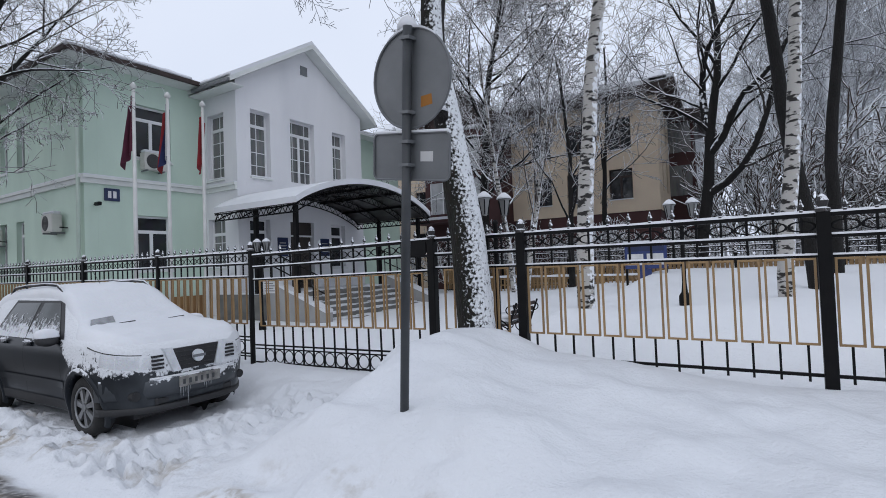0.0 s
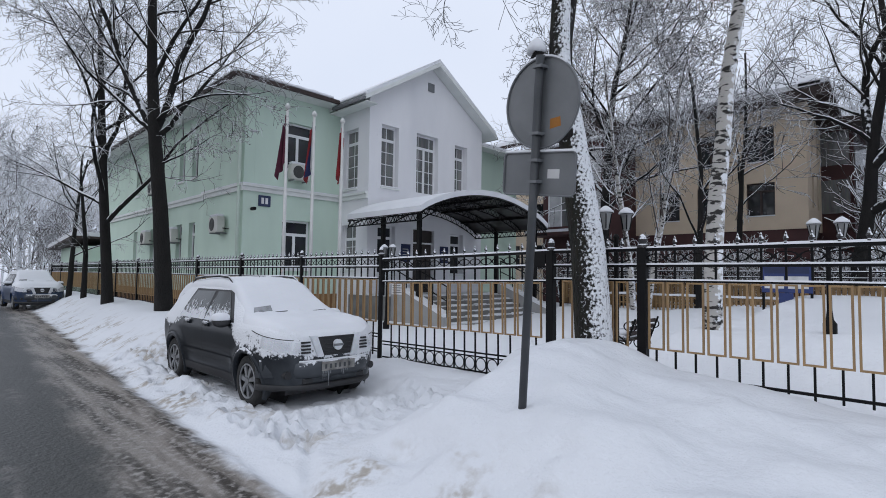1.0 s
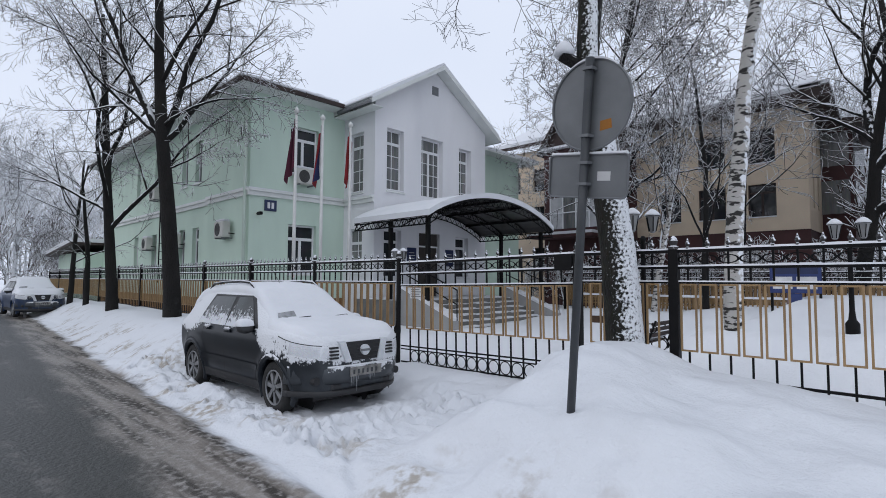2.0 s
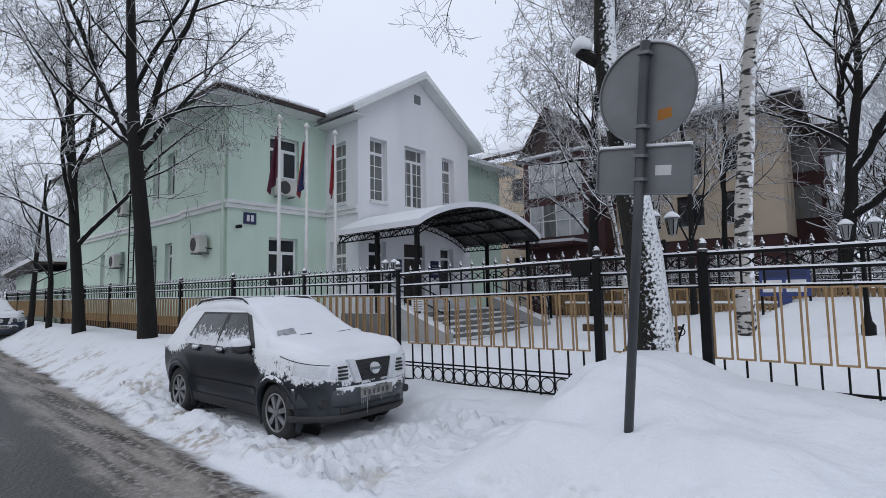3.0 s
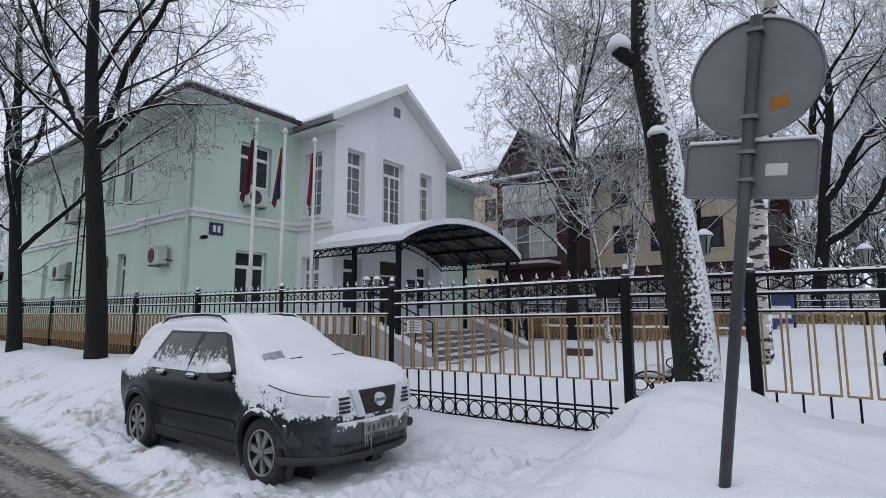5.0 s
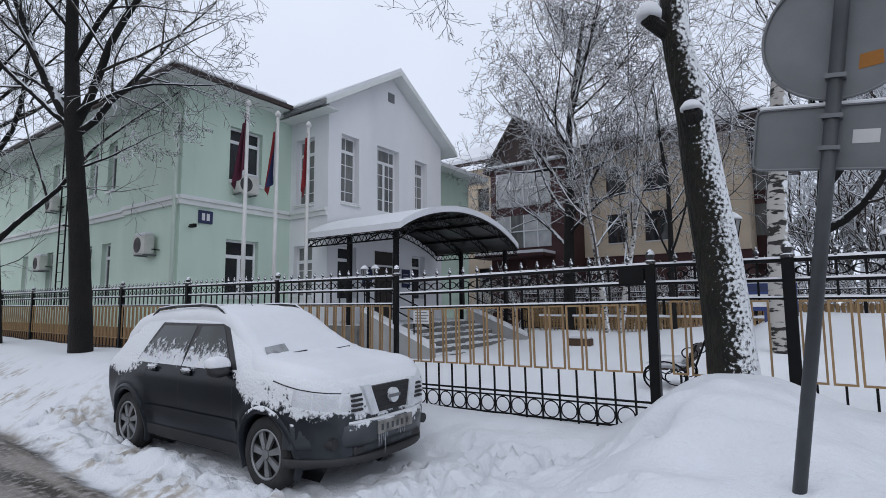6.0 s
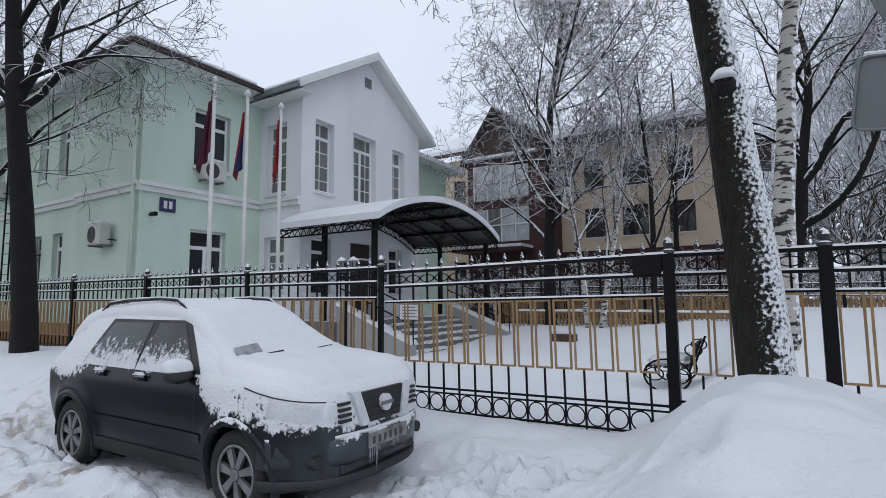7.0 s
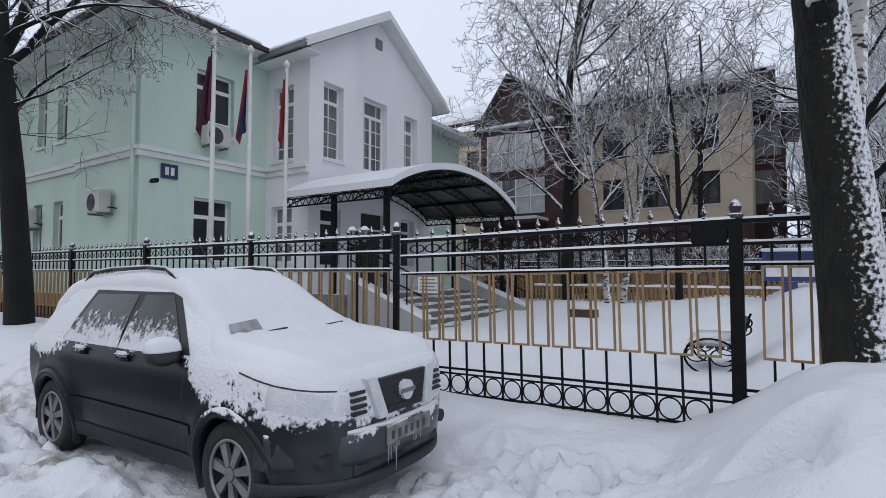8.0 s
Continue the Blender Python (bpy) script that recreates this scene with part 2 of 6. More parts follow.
def lathe(bm, c, profile, n=12):
    """Turned shape: profile of (radius, height) round the upright through c."""
    rows = []
    for r, z in profile:
        rows.append([bm.verts.new((c[0] + r * math.cos(2 * math.pi * i / n), c[1] + r * math.sin(2 * math.pi * i / n), c[2] + z)) for i in range(n)])
    for a, d in zip(rows, rows[1:]):
        for i in range(n):
            bm.faces.new((a[i], a[(i + 1) % n], d[(i + 1) % n], d[i]))
    bm.faces.new(rows[0][::-1])
    bm.faces.new(rows[-1])
    return bm


def B():
    return bmesh.new()


# ---- ground ----
def sm(a, lo, hi):
    t = np.clip((a - lo) / (hi - lo), 0, 1)
    return t * t * (3 - 2 * t)


def bumpy(x, y, s, seed=0.0):
    return np.array([noise.noise((a * s + seed, c * s - seed, seed * 1.7)) for a, c in zip(np.ravel(x), np.ravel(y))]).reshape(np.shape(x))


def ground_z(x, y):
    """Height of the snow: road at 0, the heap round the sign, the bank under the street trees, the yard behind the fence."""
    x, y = np.asarray(x, float), np.asarray(y, float)
    e = y + 0.062 * x                                   # past the road's edge
    z = 0.05 * sm(e, 1.5, 2.2)
    # heap round the sign post and the large tree
    rise = sm(e, 1.75, 3.35) * 0.56 + sm(y, 3.0, 4.9) * 0.30 * (1 - 0.62 * sm(x, -2.1, -1.4)) - sm(y, 5.3, 6.2) * 0.12
    left = sm(x, -3.8, -2.45)
    right = 1 - 0.22 * sm(x, -1.6, 0.6)
    z = z + left * right * rise
    d2 = ((x + 2.55) / 0.8) ** 2 + ((y - 4.75) / 0.9) ** 2
    z = z + 0.13 * np.exp(-d2)
    # low ridge at the foot of the gate
    z = z + 0.20 * sm(y, 4.2, 5.5) * (1 - left) * sm(x, -8.0, -6.0)
    # bank along the left
    lb = 1 - sm(x, -10.4, -9.2)
    z = z + lb * (sm(e, 1.55, 3.2) * 0.64 - sm(y, 5.2, 6.2) * 0.30)
    # yard
    yard = sm(y, 5.7, 7.0)
    level = 0.30 + 0.62 * sm(x, -3.5, -2.4) * sm(y, 6.2, 8.8)
    z = z + yard * (level - z) + sm(y, 9.0, 16.0) * (0.25 * sm(x, -7, -4) - 0.2 * sm(x, -3.5, -2.4)) + sm(y, 12.5, 18.0) * 0.29 * sm(x, -13.5, -9.5)
    return z


def lumps(x, y):
    e = y + 0.062 * x
    n = 0.05 * bumpy(x, y, 0.8, 3.1) + 0.02 * bumpy(x, y, 2.4, 7.7)
    churn = sm(e, 1.7, 2.1) * (1 - sm(y, 4.9, 5.7)) * sm(x, -10.5, -9) * (1 - sm(x, -3.6, -2.7))
    n = n * sm(e, 1.5, 2.3) + churn * (0.05 * bumpy(x, y, 2.2, 1.2) + 0.034 * bumpy(x, y, 5.0, 5.0) + 0.018 * bumpy(x, y, 11.0, 8.0))
    slush = sm(e, 1.25, 1.5) * (1 - sm(e, 2.0, 2.4))
    n = n + slush * 0.03 * (bumpy(x * 0.4, y * 2.0, 3.0, 2.0) + 0.4)
    heap = sm(x, -3.4, -2.4) * sm(e, 1.8, 2.6) * (1 - sm(y, 4.8, 5.6))
    n = n + heap * (0.09 * bumpy(x, y, 1.5, 9.0) + 0.035 * bumpy(x, y, 4.2, 2.0) + 0.012 * bumpy(x, y, 9.0, 4.0) * (1 - sm(e, 2.4, 3.2)))
    return n


def build_ground():
    xs = np.concatenate([np.linspace(-900, -60, 10), np.linspace(-50, -14, 46)[:-1], np.linspace(-14, 4, 420), np.linspace(4.5, 40, 30), np.linspace(60, 900, 10)])
    ys = np.concatenate([np.linspace(-900, -60, 8), np.linspace(-40, -1, 20), np.linspace(-0.8, 6.5, 210), np.linspace(6.8, 40, 70), np.linspace(60, 900, 10)])
    X, Y = np.meshgrid(xs, ys, indexing='ij')
    Z = ground_z(X, Y)
    near = (X > -55) & (X < 42) & (Y > -5) & (Y < 42)
    Z[near] += lumps(X[near], Y[near])
    # tracks and dug hollow under the car
    Z += 0.09 * sm(X, -9.6, -9.0) * (1 - sm(X, -6.6, -6.1)) * np.exp(-((Y - 2.62) / 0.16) ** 2) * (0.7 + 0.5 * np.sin(X * 5.0))
    under = sm(X, -9.6, -8.9) * (1 - sm(X, -5.3, -4.7)) * sm(Y, 2.7, 2.95) * (1 - sm(Y, 4.4, 4.8))
    Z -= under * np.maximum(Z - 0.0, 0)
    # footprints between car, gate and road, wheel ruts, and a hollow in the heap
    rnd = random.Random(4)
    for k in range(230):
        fx, fy = (rnd.gauss(-4.45, 0.45), rnd.uniform(2.3, 4.8)) if k < 120 else (rnd.uniform(-10.5, -4.0), rnd.uniform(2.35, 3.0))
        a = rnd.uniform(0, math.pi)
        i0, i1 = np.searchsorted(xs, (fx - 0.35, fx + 0.35))
        j0, j1 = np.searchsorted(ys, (fy - 0.35, fy + 0.35))
        dx, dy = X[i0:i1, j0:j1] - fx, Y[i0:i1, j0:j1] - fy
        u, v = dx * math.cos(a) + dy * math.sin(a), -dx * math.sin(a) + dy * math.cos(a)
        q = (u / 0.13) ** 2 + (v / 0.06) ** 2
        dep = rnd.uniform(0.03, 0.085)
        Z[i0:i1, j0:j1] += -dep * np.exp(-q ** 2) + 0.35 * dep * np.exp(-((q - 2.2) / 0.8) ** 2)
    for x0, y0, x1, y1, w, dep in ((-10.8, 2.25, -3.0, 1.95, 0.10, 0.05), (-4.9, 3.2, -2.9, 2.0, 0.06, 0.07), (-9.8, 2.75, -8.4, 2.55, 0.05, 0.05), (-10.5, 2.9, -8.6, 2.9, 0.04, 0.05)):
        L2 = (x1 - x0) ** 2 + (y1 - y0) ** 2
        t = np.clip(((X - x0) * (x1 - x0) + (Y - y0) * (y1 - y0)) / L2, 0, 1)
        d = np.hypot(X - x0 - t * (x1 - x0), Y - y0 - t * (y1 - y0))
        Z -= dep * np.exp(-(d / w) ** 2)
    for px, py, rx, ry, dep in ((-2.85, 4.16, 0.16, 0.13, 0.26), (-3.01, 4.21, 0.14, 0.10, 0.20), (-2.72, 3.94, 0.06, 0.10, 0.10), (-2.85, 4.40, 0.22, 0.09, -0.06), (-2.45, 3.55, 0.3, 0.2, 0.06), (-1.0, 2.6, 0.18, 0.15, 0.07), (-2.6, 2.75, 0.40, 0.2, 0.14), (-2.0, 2.35, 0.14, 0.1, 0.07), (-1.65, 2.5, 0.1, 0.08, 0.06), (-2.3, 2.5, 0.1, 0.1, 0.05), (-1.3, 3.0, 0.12, 0.09, 0.05), (-0.3, 3.4, 0.5, 0.3, 0.05), (1.2, 2.6, 0.3, 0.25, 0.10)):
        Z -= dep * np.exp(-(((X - px) / rx) ** 2 + ((Y - py) / ry) ** 2) ** 1.6)
    nx, ny = len(xs), len(ys)
    idx = np.arange(nx * ny).reshape(nx, ny)
    quads = np.stack([idx[:-1, :-1], idx[1:, :-1], idx[1:, 1:], idx[:-1, 1:]], -1).reshape(-1, 4)
    me = bpy.data.meshes.new("ground")
    me.from_pydata(np.stack([X, Y, Z], -1).reshape(-1, 3).tolist(), [], quads.tolist())
    me.polygons.foreach_set("use_smooth", [True] * len(quads))
    me.materials.append(M_GROUND)
    return tagged(new("ground", me), "snow-covered ground with heaped banks and a wet slushy road", "ground", kind="structure")


build_ground()


def gz(x, y):
    return float(ground_z(x, y) + lumps(np.array([x]), np.array([y]))[0])


# ---- walls with openings ----
def wall_panel(o, u, n, U, V, holes, thick=0.35):
    """A wall from corner o along u (width U) and up (height V), outer face towards n, pierced by holes (u0, u1, v0, v1)."""
    bm = B()
    o, u, n = Vector(o), Vector(u), Vector(n)
    us = sorted({0.0, U, *[h[0] for h in holes], *[h[1] for h in holes]})
    vs = sorted({0.0, V, *[h[2] for h in holes], *[h[3] for h in holes]})

    def solid(i, j):
        if i < 0 or j < 0 or i >= len(us) - 1 or j >= len(vs) - 1:
            return False
        a, c = (us[i] + us[i + 1]) / 2, (vs[j] + vs[j + 1]) / 2
        return not any(h[0] < a < h[1] and h[2] < c < h[3] for h in holes)

    cache = {}

    def vert(i, j, k):
        if (i, j, k) not in cache:
            cache[i, j, k] = bm.verts.new(o + u * us[i] + Vector((0, 0, vs[j])) - n * (thick * k))
        return cache[i, j, k]

    for i in range(len(us) - 1):
        for j in range(len(vs) - 1):
            if not solid(i, j):
                continue
            bm.faces.new([vert(i, j, 0), vert(i + 1, j, 0), vert(i + 1, j + 1, 0), vert(i, j + 1, 0)])
            bm.faces.new([vert(i, j, 1), vert(i, j + 1, 1), vert(i + 1, j + 1, 1), vert(i + 1, j, 1)])
            for di, dj, a, c in ((-1, 0, (i, j + 1), (i, j)), (1, 0, (i + 1, j), (i + 1, j + 1)), (0, -1, (i, j), (i + 1, j)), (0, 1, (i + 1, j + 1), (i, j + 1))):
                if not solid(i + di, j + dj):
                    bm.faces.new([vert(*a, 0), vert(*a, 1), vert(*c, 1), vert(*c, 0)])
    bmesh.ops.recalc_face_normals(bm, faces=bm.faces)
    return bm


def obox(bm, o, u, n, u0, u1, z0, z1, d0, d1):
    """Box in a wall's own axes: along u, up, and out along n from d0 to d1."""
    o, u, n = Vector(o), Vector(u), Vector(n)
    vs = [bm.verts.new(o + u * a + Vector((0, 0, z)) + n * d) for d in (d0, d1) for z in (z0, z1) for a in (u0, u1)]
    fs = [bm.faces.new([vs[i] for i in f]) for f in ((0, 2, 3, 1), (4, 5, 7, 6), (0, 1, 5, 4), (2, 6, 7, 3), (0, 4, 6, 2), (1, 3, 7, 5))]
    bmesh.ops.recalc_face_normals(bm, faces=fs)
    return bm


def window(parent, o, u, n, u0, u1, z0, z1, depth=0.16, cols=2, rows=0, transom=0.0, glass=None, frame_mat=None, muntin=True, sill=True, mullion=True):
    """A window in an opening: frame, panes, bars and a snowy sill, all parts of one window."""
    g, fm = glass or M_GLASS, frame_mat or M_PVC
    bm = B()
    w = 0.06
    for a in ((u0, u0 + w, z0, z1), (u1 - w, u1, z0, z1), (u0 + w, u1 - w, z0, z0 + w), (u0 + w, u1 - w, z1 - w, z1)):
        obox(bm, o, u, n, *a, -depth - 0.06, -depth)
    win = part("window", bm, fm, parent)
    zt = z1 - transom if transom else z1
    bm = B()
    if transom:
        obox(bm, o, u, n, u0 + w, u1 - w, zt - 0.05, zt + 0.05, -depth - 0.055, -depth - 0.004)
    if mullion:
        for k in range(1, cols):
            c = u0 + (u1 - u0) * k / cols
            obox(bm, o, u, n, c - 0.05, c + 0.05, z0 + w, zt - (0.05 if transom else w), -depth - 0.055, -depth - 0.004)
    if len(bm.verts):
        part("mullion", bm, fm, win)
    else:
        bm.free()
    if rows:
        bm = B()
        for k in range(1, rows):
            c = z0 + (zt - z0) * k / rows
            obox(bm, o, u, n, u0 + w, u1 - w, c - 0.012, c + 0.012, -depth - 0.05, -depth - 0.01)
        sub = 2 * cols if mullion and cols > 1 else 2
        for k in range(1, sub):
            if mullion and cols > 1 and k % 2 == 0:
                continue
            c = u0 + (u1 - u0) * k / sub
            obox(bm, o, u, n, c - 0.012, c + 0.012, z0 + w, z1 - w, -depth - 0.049, -depth - 0.011)
        part("glazing_bar", bm, fm, win)
    nc = cols if mullion else 1
    for k in range(nc):
        a, c = u0 + (u1 - u0) * k / nc, u0 + (u1 - u0) * (k + 1) / nc
        part("pane", obox(B(), o, u, n, a + 0.02, c - 0.02, z0 + 0.03, zt - 0.02, -depth - 0.04, -depth - 0.03), g, win)
    if transom:
        part("pane", obox(B(), o, u, n, u0 + 0.02, u1 - 0.02, zt + 0.02, z1 - 0.03, -depth - 0.04, -depth - 0.03), g, win)
    if sill:
        part("sill", obox(B(), o, u, n, u0 - 0.04, u1 + 0.04, z0 - 0.05, z0, -depth, 0.06), M_BELT, win)
        bm = obox(B(), o, u, n, u0, u1, z0 + 0.001, z0 + 0.06, -depth + 0.01, 0.05)
        part("sill_snow", bevelled(bm, 0.02), M_SNOW, win, "snow lying on the sill")
    return win


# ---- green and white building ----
# the dimness of unlit rooms is put into this dark colour
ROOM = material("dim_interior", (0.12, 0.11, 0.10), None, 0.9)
house = thing("administration_building", (0, 0, 0), "two-storey mint green building with a white gabled bay and snowy roof", "building")
GX, SY = -15.5, 7.02
EZ = 7.75      # wall tops
# front wall, facing +x
front_holes = [(8.40 - SY, 9.48 - SY, 1.85, 3.53), (8.42 - SY, 9.52 - SY, 5.25, 6.92)]
part("wall", wall_panel((GX, SY + 0.35, 0), (0, 1, 0), (1, 0, 0), 10.63 - SY - 0.35, EZ, [(h[0] - 0.35, h[1] - 0.35, h[2], h[3]) for h in front_holes]), M_GREEN, house, "mint green stucco wall")
# side wall: a bay that stands proud, then the long wall
part("wall", wall_panel((-18.75, SY, 0), (1, 0, 0), (0, -1, 0), 18.75 - 15.5, EZ, [], 0.349), M_GREEN, house)
SY2 = SY + 0.14
side_u = lambda x: x + 33.5
side_holes = []
for xa in (-20.45, -21.85, -25.2, -27.8):
    side_holes.append((side_u(xa), side_u(xa + 0.62), 5.32, 6.97))
    side_holes.append((side_u(xa - 0.1), side_u(xa + 0.52), 1.85, 3.62))
part("wall", wall_panel((-33.5, SY2, 0), (1, 0, 0), (0, -1, 0), 33.5 - 18.751, EZ, side_holes), M_GREEN, house)
for h in side_holes:
    window(house, (-33.5, SY2, 0), (1, 0, 0), (0, -1, 0), *h, cols=1, transom=0.45, depth=0.14)
window(house, (GX, SY, 0), (0, 1, 0), (1, 0, 0), *front_holes[0], cols=2, transom=0.48)
window(house, (GX, SY, 0), (0, 1, 0), (1, 0, 0), *front_holes[1], cols=2, transom=0.42)
# white bay
WX, WY0, WY1 = -13.71, 10.63, 16.62
side_bay = [(0.26, 1.14, 4.76, 6.95), (0.24, 1.12, 1.85, 3.48)]
part("wall", wall_panel((GX, WY0, 0), (1, 0, 0), (0, -1, 0), WX - GX, EZ, side_bay, 0.349), M_WHITE, house)
for h in side_bay:
    window(house, (GX, WY0, 0), (1, 0, 0), (0, -1, 0), *h, cols=1, transom=0.5, rows=4, glass=M_CURTAIN)
yy = lambda a: a - WY0
bay_holes = [(yy(11.17), yy(11.97), 4.82, 7.08), (yy(12.85), yy(14.0), 4.82, 7.10), (yy(14.95), yy(15.68), 4.82, 7.03),
             (yy(11.07), yy(11.88), 1.75, 3.45), (yy(12.75), yy(13.85), 1.06, 3.43), (yy(14.75), yy(15.52), 1.75, 3.38)]
part("wall", wall_panel((WX, WY0 + 0.35, 0), (0, 1, 0), (1, 0, 0), WY1 - WY0 - 0.35, EZ, [(h[0] - 0.35, h[1] - 0.35, h[2], h[3]) for h in bay_holes]), M_WHITE, house, "white stucco bay front")
part("wall", wall_panel((GX, WY1, 0), (1, 0, 0), (0, 1, 0), WX - GX - 0.36, EZ, []), M_WHITE, house)
for k, h in enumerate(bay_holes):
    if k == 4:
        continue
    window(house, (WX, WY0, 0), (0, 1, 0), (1, 0, 0), *h, cols=2 if k == 1 else 1, transom=0.5 if k < 3 else 0.42, rows=4 if k < 3 else 0, glass=M_CURTAIN if k < 3 else M_GLASS, depth=0.22, sill=k != 1)
part("soffit", box(B(), GX, WX + 0.44, WY0 - 0.48, WY0, 7.55, 7.58), M_BELT, house)
# gable over the bay
MIDY, APEX = (WY0 + WY1) / 2, 9.75
bm = B()
for x in (WX, WX - 0.3):
    for p in ((WY0, EZ), (WY1, EZ), (WY1, 7.9), (MIDY, APEX), (WY0, 7.9)):
        bm.verts.new((x, p[0], p[1]))
bm.verts.ensure_lookup_table()
v = list(bm.verts)
bm.faces.new(v[:5])
bm.faces.new(v[5:][::-1])
for i in range(5):
    bm.faces.new((v[i], v[5 + i], v[5 + (i + 1) % 5], v[(i + 1) % 5]))
bmesh.ops.recalc_face_normals(bm, faces=bm.faces)
part("gable", bm, M_WHITE, house, "white gable wall")


def slab(corners, thick, up=True):
    """A sloping slab over four corners."""
    bm = B()
    top = [bm.verts.new(Vector(c) + Vector((0, 0, thick))) for c in corners]
    low = [bm.verts.new(c) for c in corners]
    bm.faces.new(top)
    bm.faces.new(low[::-1])
    for i in range(4):
        bm.faces.new((low[i], low[(i + 1) % 4], top[(i + 1) % 4], top[i]))
    bmesh.ops.recalc_face_normals(bm, faces=bm.faces)
    return bm


OX = WX + 0.45
slope = (APEX - 7.9) / (MIDY - WY0)
for sgn, w in ((-1, WY0), (1, WY1)):
    we = w + sgn * 0.5
    ze = 7.9 - 0.5 * slope
    cs = [(OX, MIDY, APEX + 0.02), (OX, we, ze + 0.02), (-19.5, we, ze + 0.02), (-19.5, MIDY, APEX + 0.02)]
    part("roof", slab(cs, 0.16), M_BELT, house, "white painted roof edge")
    cs2 = [(OX - 0.04, MIDY, APEX + 0.185), (OX - 0.04, we - sgn * 0.05, ze + 0.2), (-19.5, we - sgn * 0.05, ze + 0.2), (-19.5, MIDY, APEX + 0.185)]
    part("roof_snow", slab(cs2, 0.13), M_SNOW, house, "thick snow on the roof")
    part("gutter", box(B(), -15.2, OX - 0.02, min(we, we + sgn * 0.08), max(we, we + sgn * 0.08), ze + 0.02, ze + 0.12), M_GALV, house)
part("gable_vent", box(B(), WX, WX + 0.03, 13.40, 13.72, 8.85, 9.18), M_GALV, house, "grey louvred gable vent")
# main hipped roof with a soffit
E0, E1, F0, F1 = -34.0, GX + 0.6, SY - 0.6, 22.5
part("soffit", box(B(), E0, E1, F0, WY0 - 0.5, EZ, EZ + 0.06), M_BELT, house, "pale painted soffit")
part("soffit", box(B(), E0, GX + 0.6, WY1 + 0.5, F1, EZ, EZ + 0.06), M_BELT, house)
part("gutter", box(B(), E1, E1 + 0.1, F0, WY0 - 0.5, EZ + 0.02, EZ + 0.14), M_DARKROOF, house, "dark metal gutter")
part("gutter", box(B(), E0, E1, F0 - 0.1, F0, EZ + 0.02, EZ + 0.14), M_DARKROOF, house)
bm = B()
rz = EZ + 2.6
pts = [(E0, F0, EZ + 0.06), (E1, F0, EZ + 0.06), (E1, F1, EZ + 0.06), (E0, F1, EZ + 0.06), (E0 + 6, 14.5, rz), (E1 - 7.5, 14.5, rz)]
v = [bm.verts.new(p) for p in pts]
for f in ((0, 1, 5, 4), (1, 2, 5), (2, 3, 4, 5), (3, 0, 4)):
    bm.faces.new([v[i] for i in f])
part("roof", bm, M_DARKROOF, house)
bm = B()
v = [bm.verts.new((p[0] * 1.0, p[1], p[2] + 0.14)) for p in pts]
w = [bm.verts.new((p[0], p[1], p[2] + 0.01)) for p in pts]
for f in ((0, 1, 5, 4), (1, 2, 5), (2, 3, 4, 5), (3, 0, 4)):
    bm.faces.new([v[i] for i in f])
for i in range(4):
    bm.faces.new((w[i], w[(i + 1) % 4], v[(i + 1) % 4], v[i]))
part("roof_snow", bm, M_SNOW, house)
part("wall", box(B(), GX - 0.3, GX, WY1, 21.5, 0, EZ), M_GREEN, house)
# belt course
for a in ((GX, GX + 0.07, SY - 0.07, WY0, 0), (-18.75, GX, SY - 0.07, SY, 0), (-33.5, -18.75, SY2 - 0.07, SY2, 0), (GX + 0.07, WX - 0.01, WY0 - 0.07, WY0, 0), (GX, GX + 0.07, WY1, 21.5, 0)):
    part("belt_course", box(B(), a[0], a[1], a[2], a[3], 4.36, 4.50), M_BELT, house, "white moulded belt course")
    o = 0.05
    part("belt_course", box(B(), a[0] - (o if a[1] - a[0] < 0.1 else 0) * 0, a[1] + (o if a[1] - a[0] < 0.1 else 0), a[2] - (o if a[3] - a[2] < 0.1 else 0), a[3], 4.503, 4.58), M_BELT, house)
    part("belt_snow", box(B(), a[0], a[1] + (0.04 if a[1] - a[0] < 0.1 else 0), a[2] - (0.04 if a[3] - a[2] < 0.1 else 0), a[3], 4.583, 4.61), M_SNOW, house)
part("plinth", box(B(), -33.5, GX + 0.06, SY - 0.06, SY - 0.003, 0, 1.0), M_PLINTH, house, "brown plinth")
part("plinth", box(B(), GX + 0.003, GX + 0.06, SY, WY0, 0, 1.0), M_PLINTH, house)
for side in ((-18.76, SY, SY2),):
    part("pilaster", box(B(), -17.80, -18.755, SY + 0.002, SY2, 0, EZ), M_GREEN, house)
# downpipe at the corner
bm = B()
tube(bm, (-15.62, SY - 0.1, 0.2), (-15.62, SY - 0.1, 6.95), 0.055)
tube(bm, (-15.62, SY - 0.1, 6.95), (-15.75, SY - 0.5, 7.55), 0.055)
tube(bm, (-15.75, SY - 0.5, 7.55), (-15.75, SY - 0.55, 7.8), 0.06)
part("downpipe", bm, M_PIPE, house, "pale painted downpipe", True)
# backing walls added behind the windows, coloured dark as unlit rooms
part("dim_backing_wall", box(B(), -33.0, -16.6, 9.0, 9.1, 0.2, 7.6), ROOM, house)
part("dim_backing_wall", box(B(), -17.2, -17.1, 9.1, 21, 0.2, 7.6), ROOM, house)
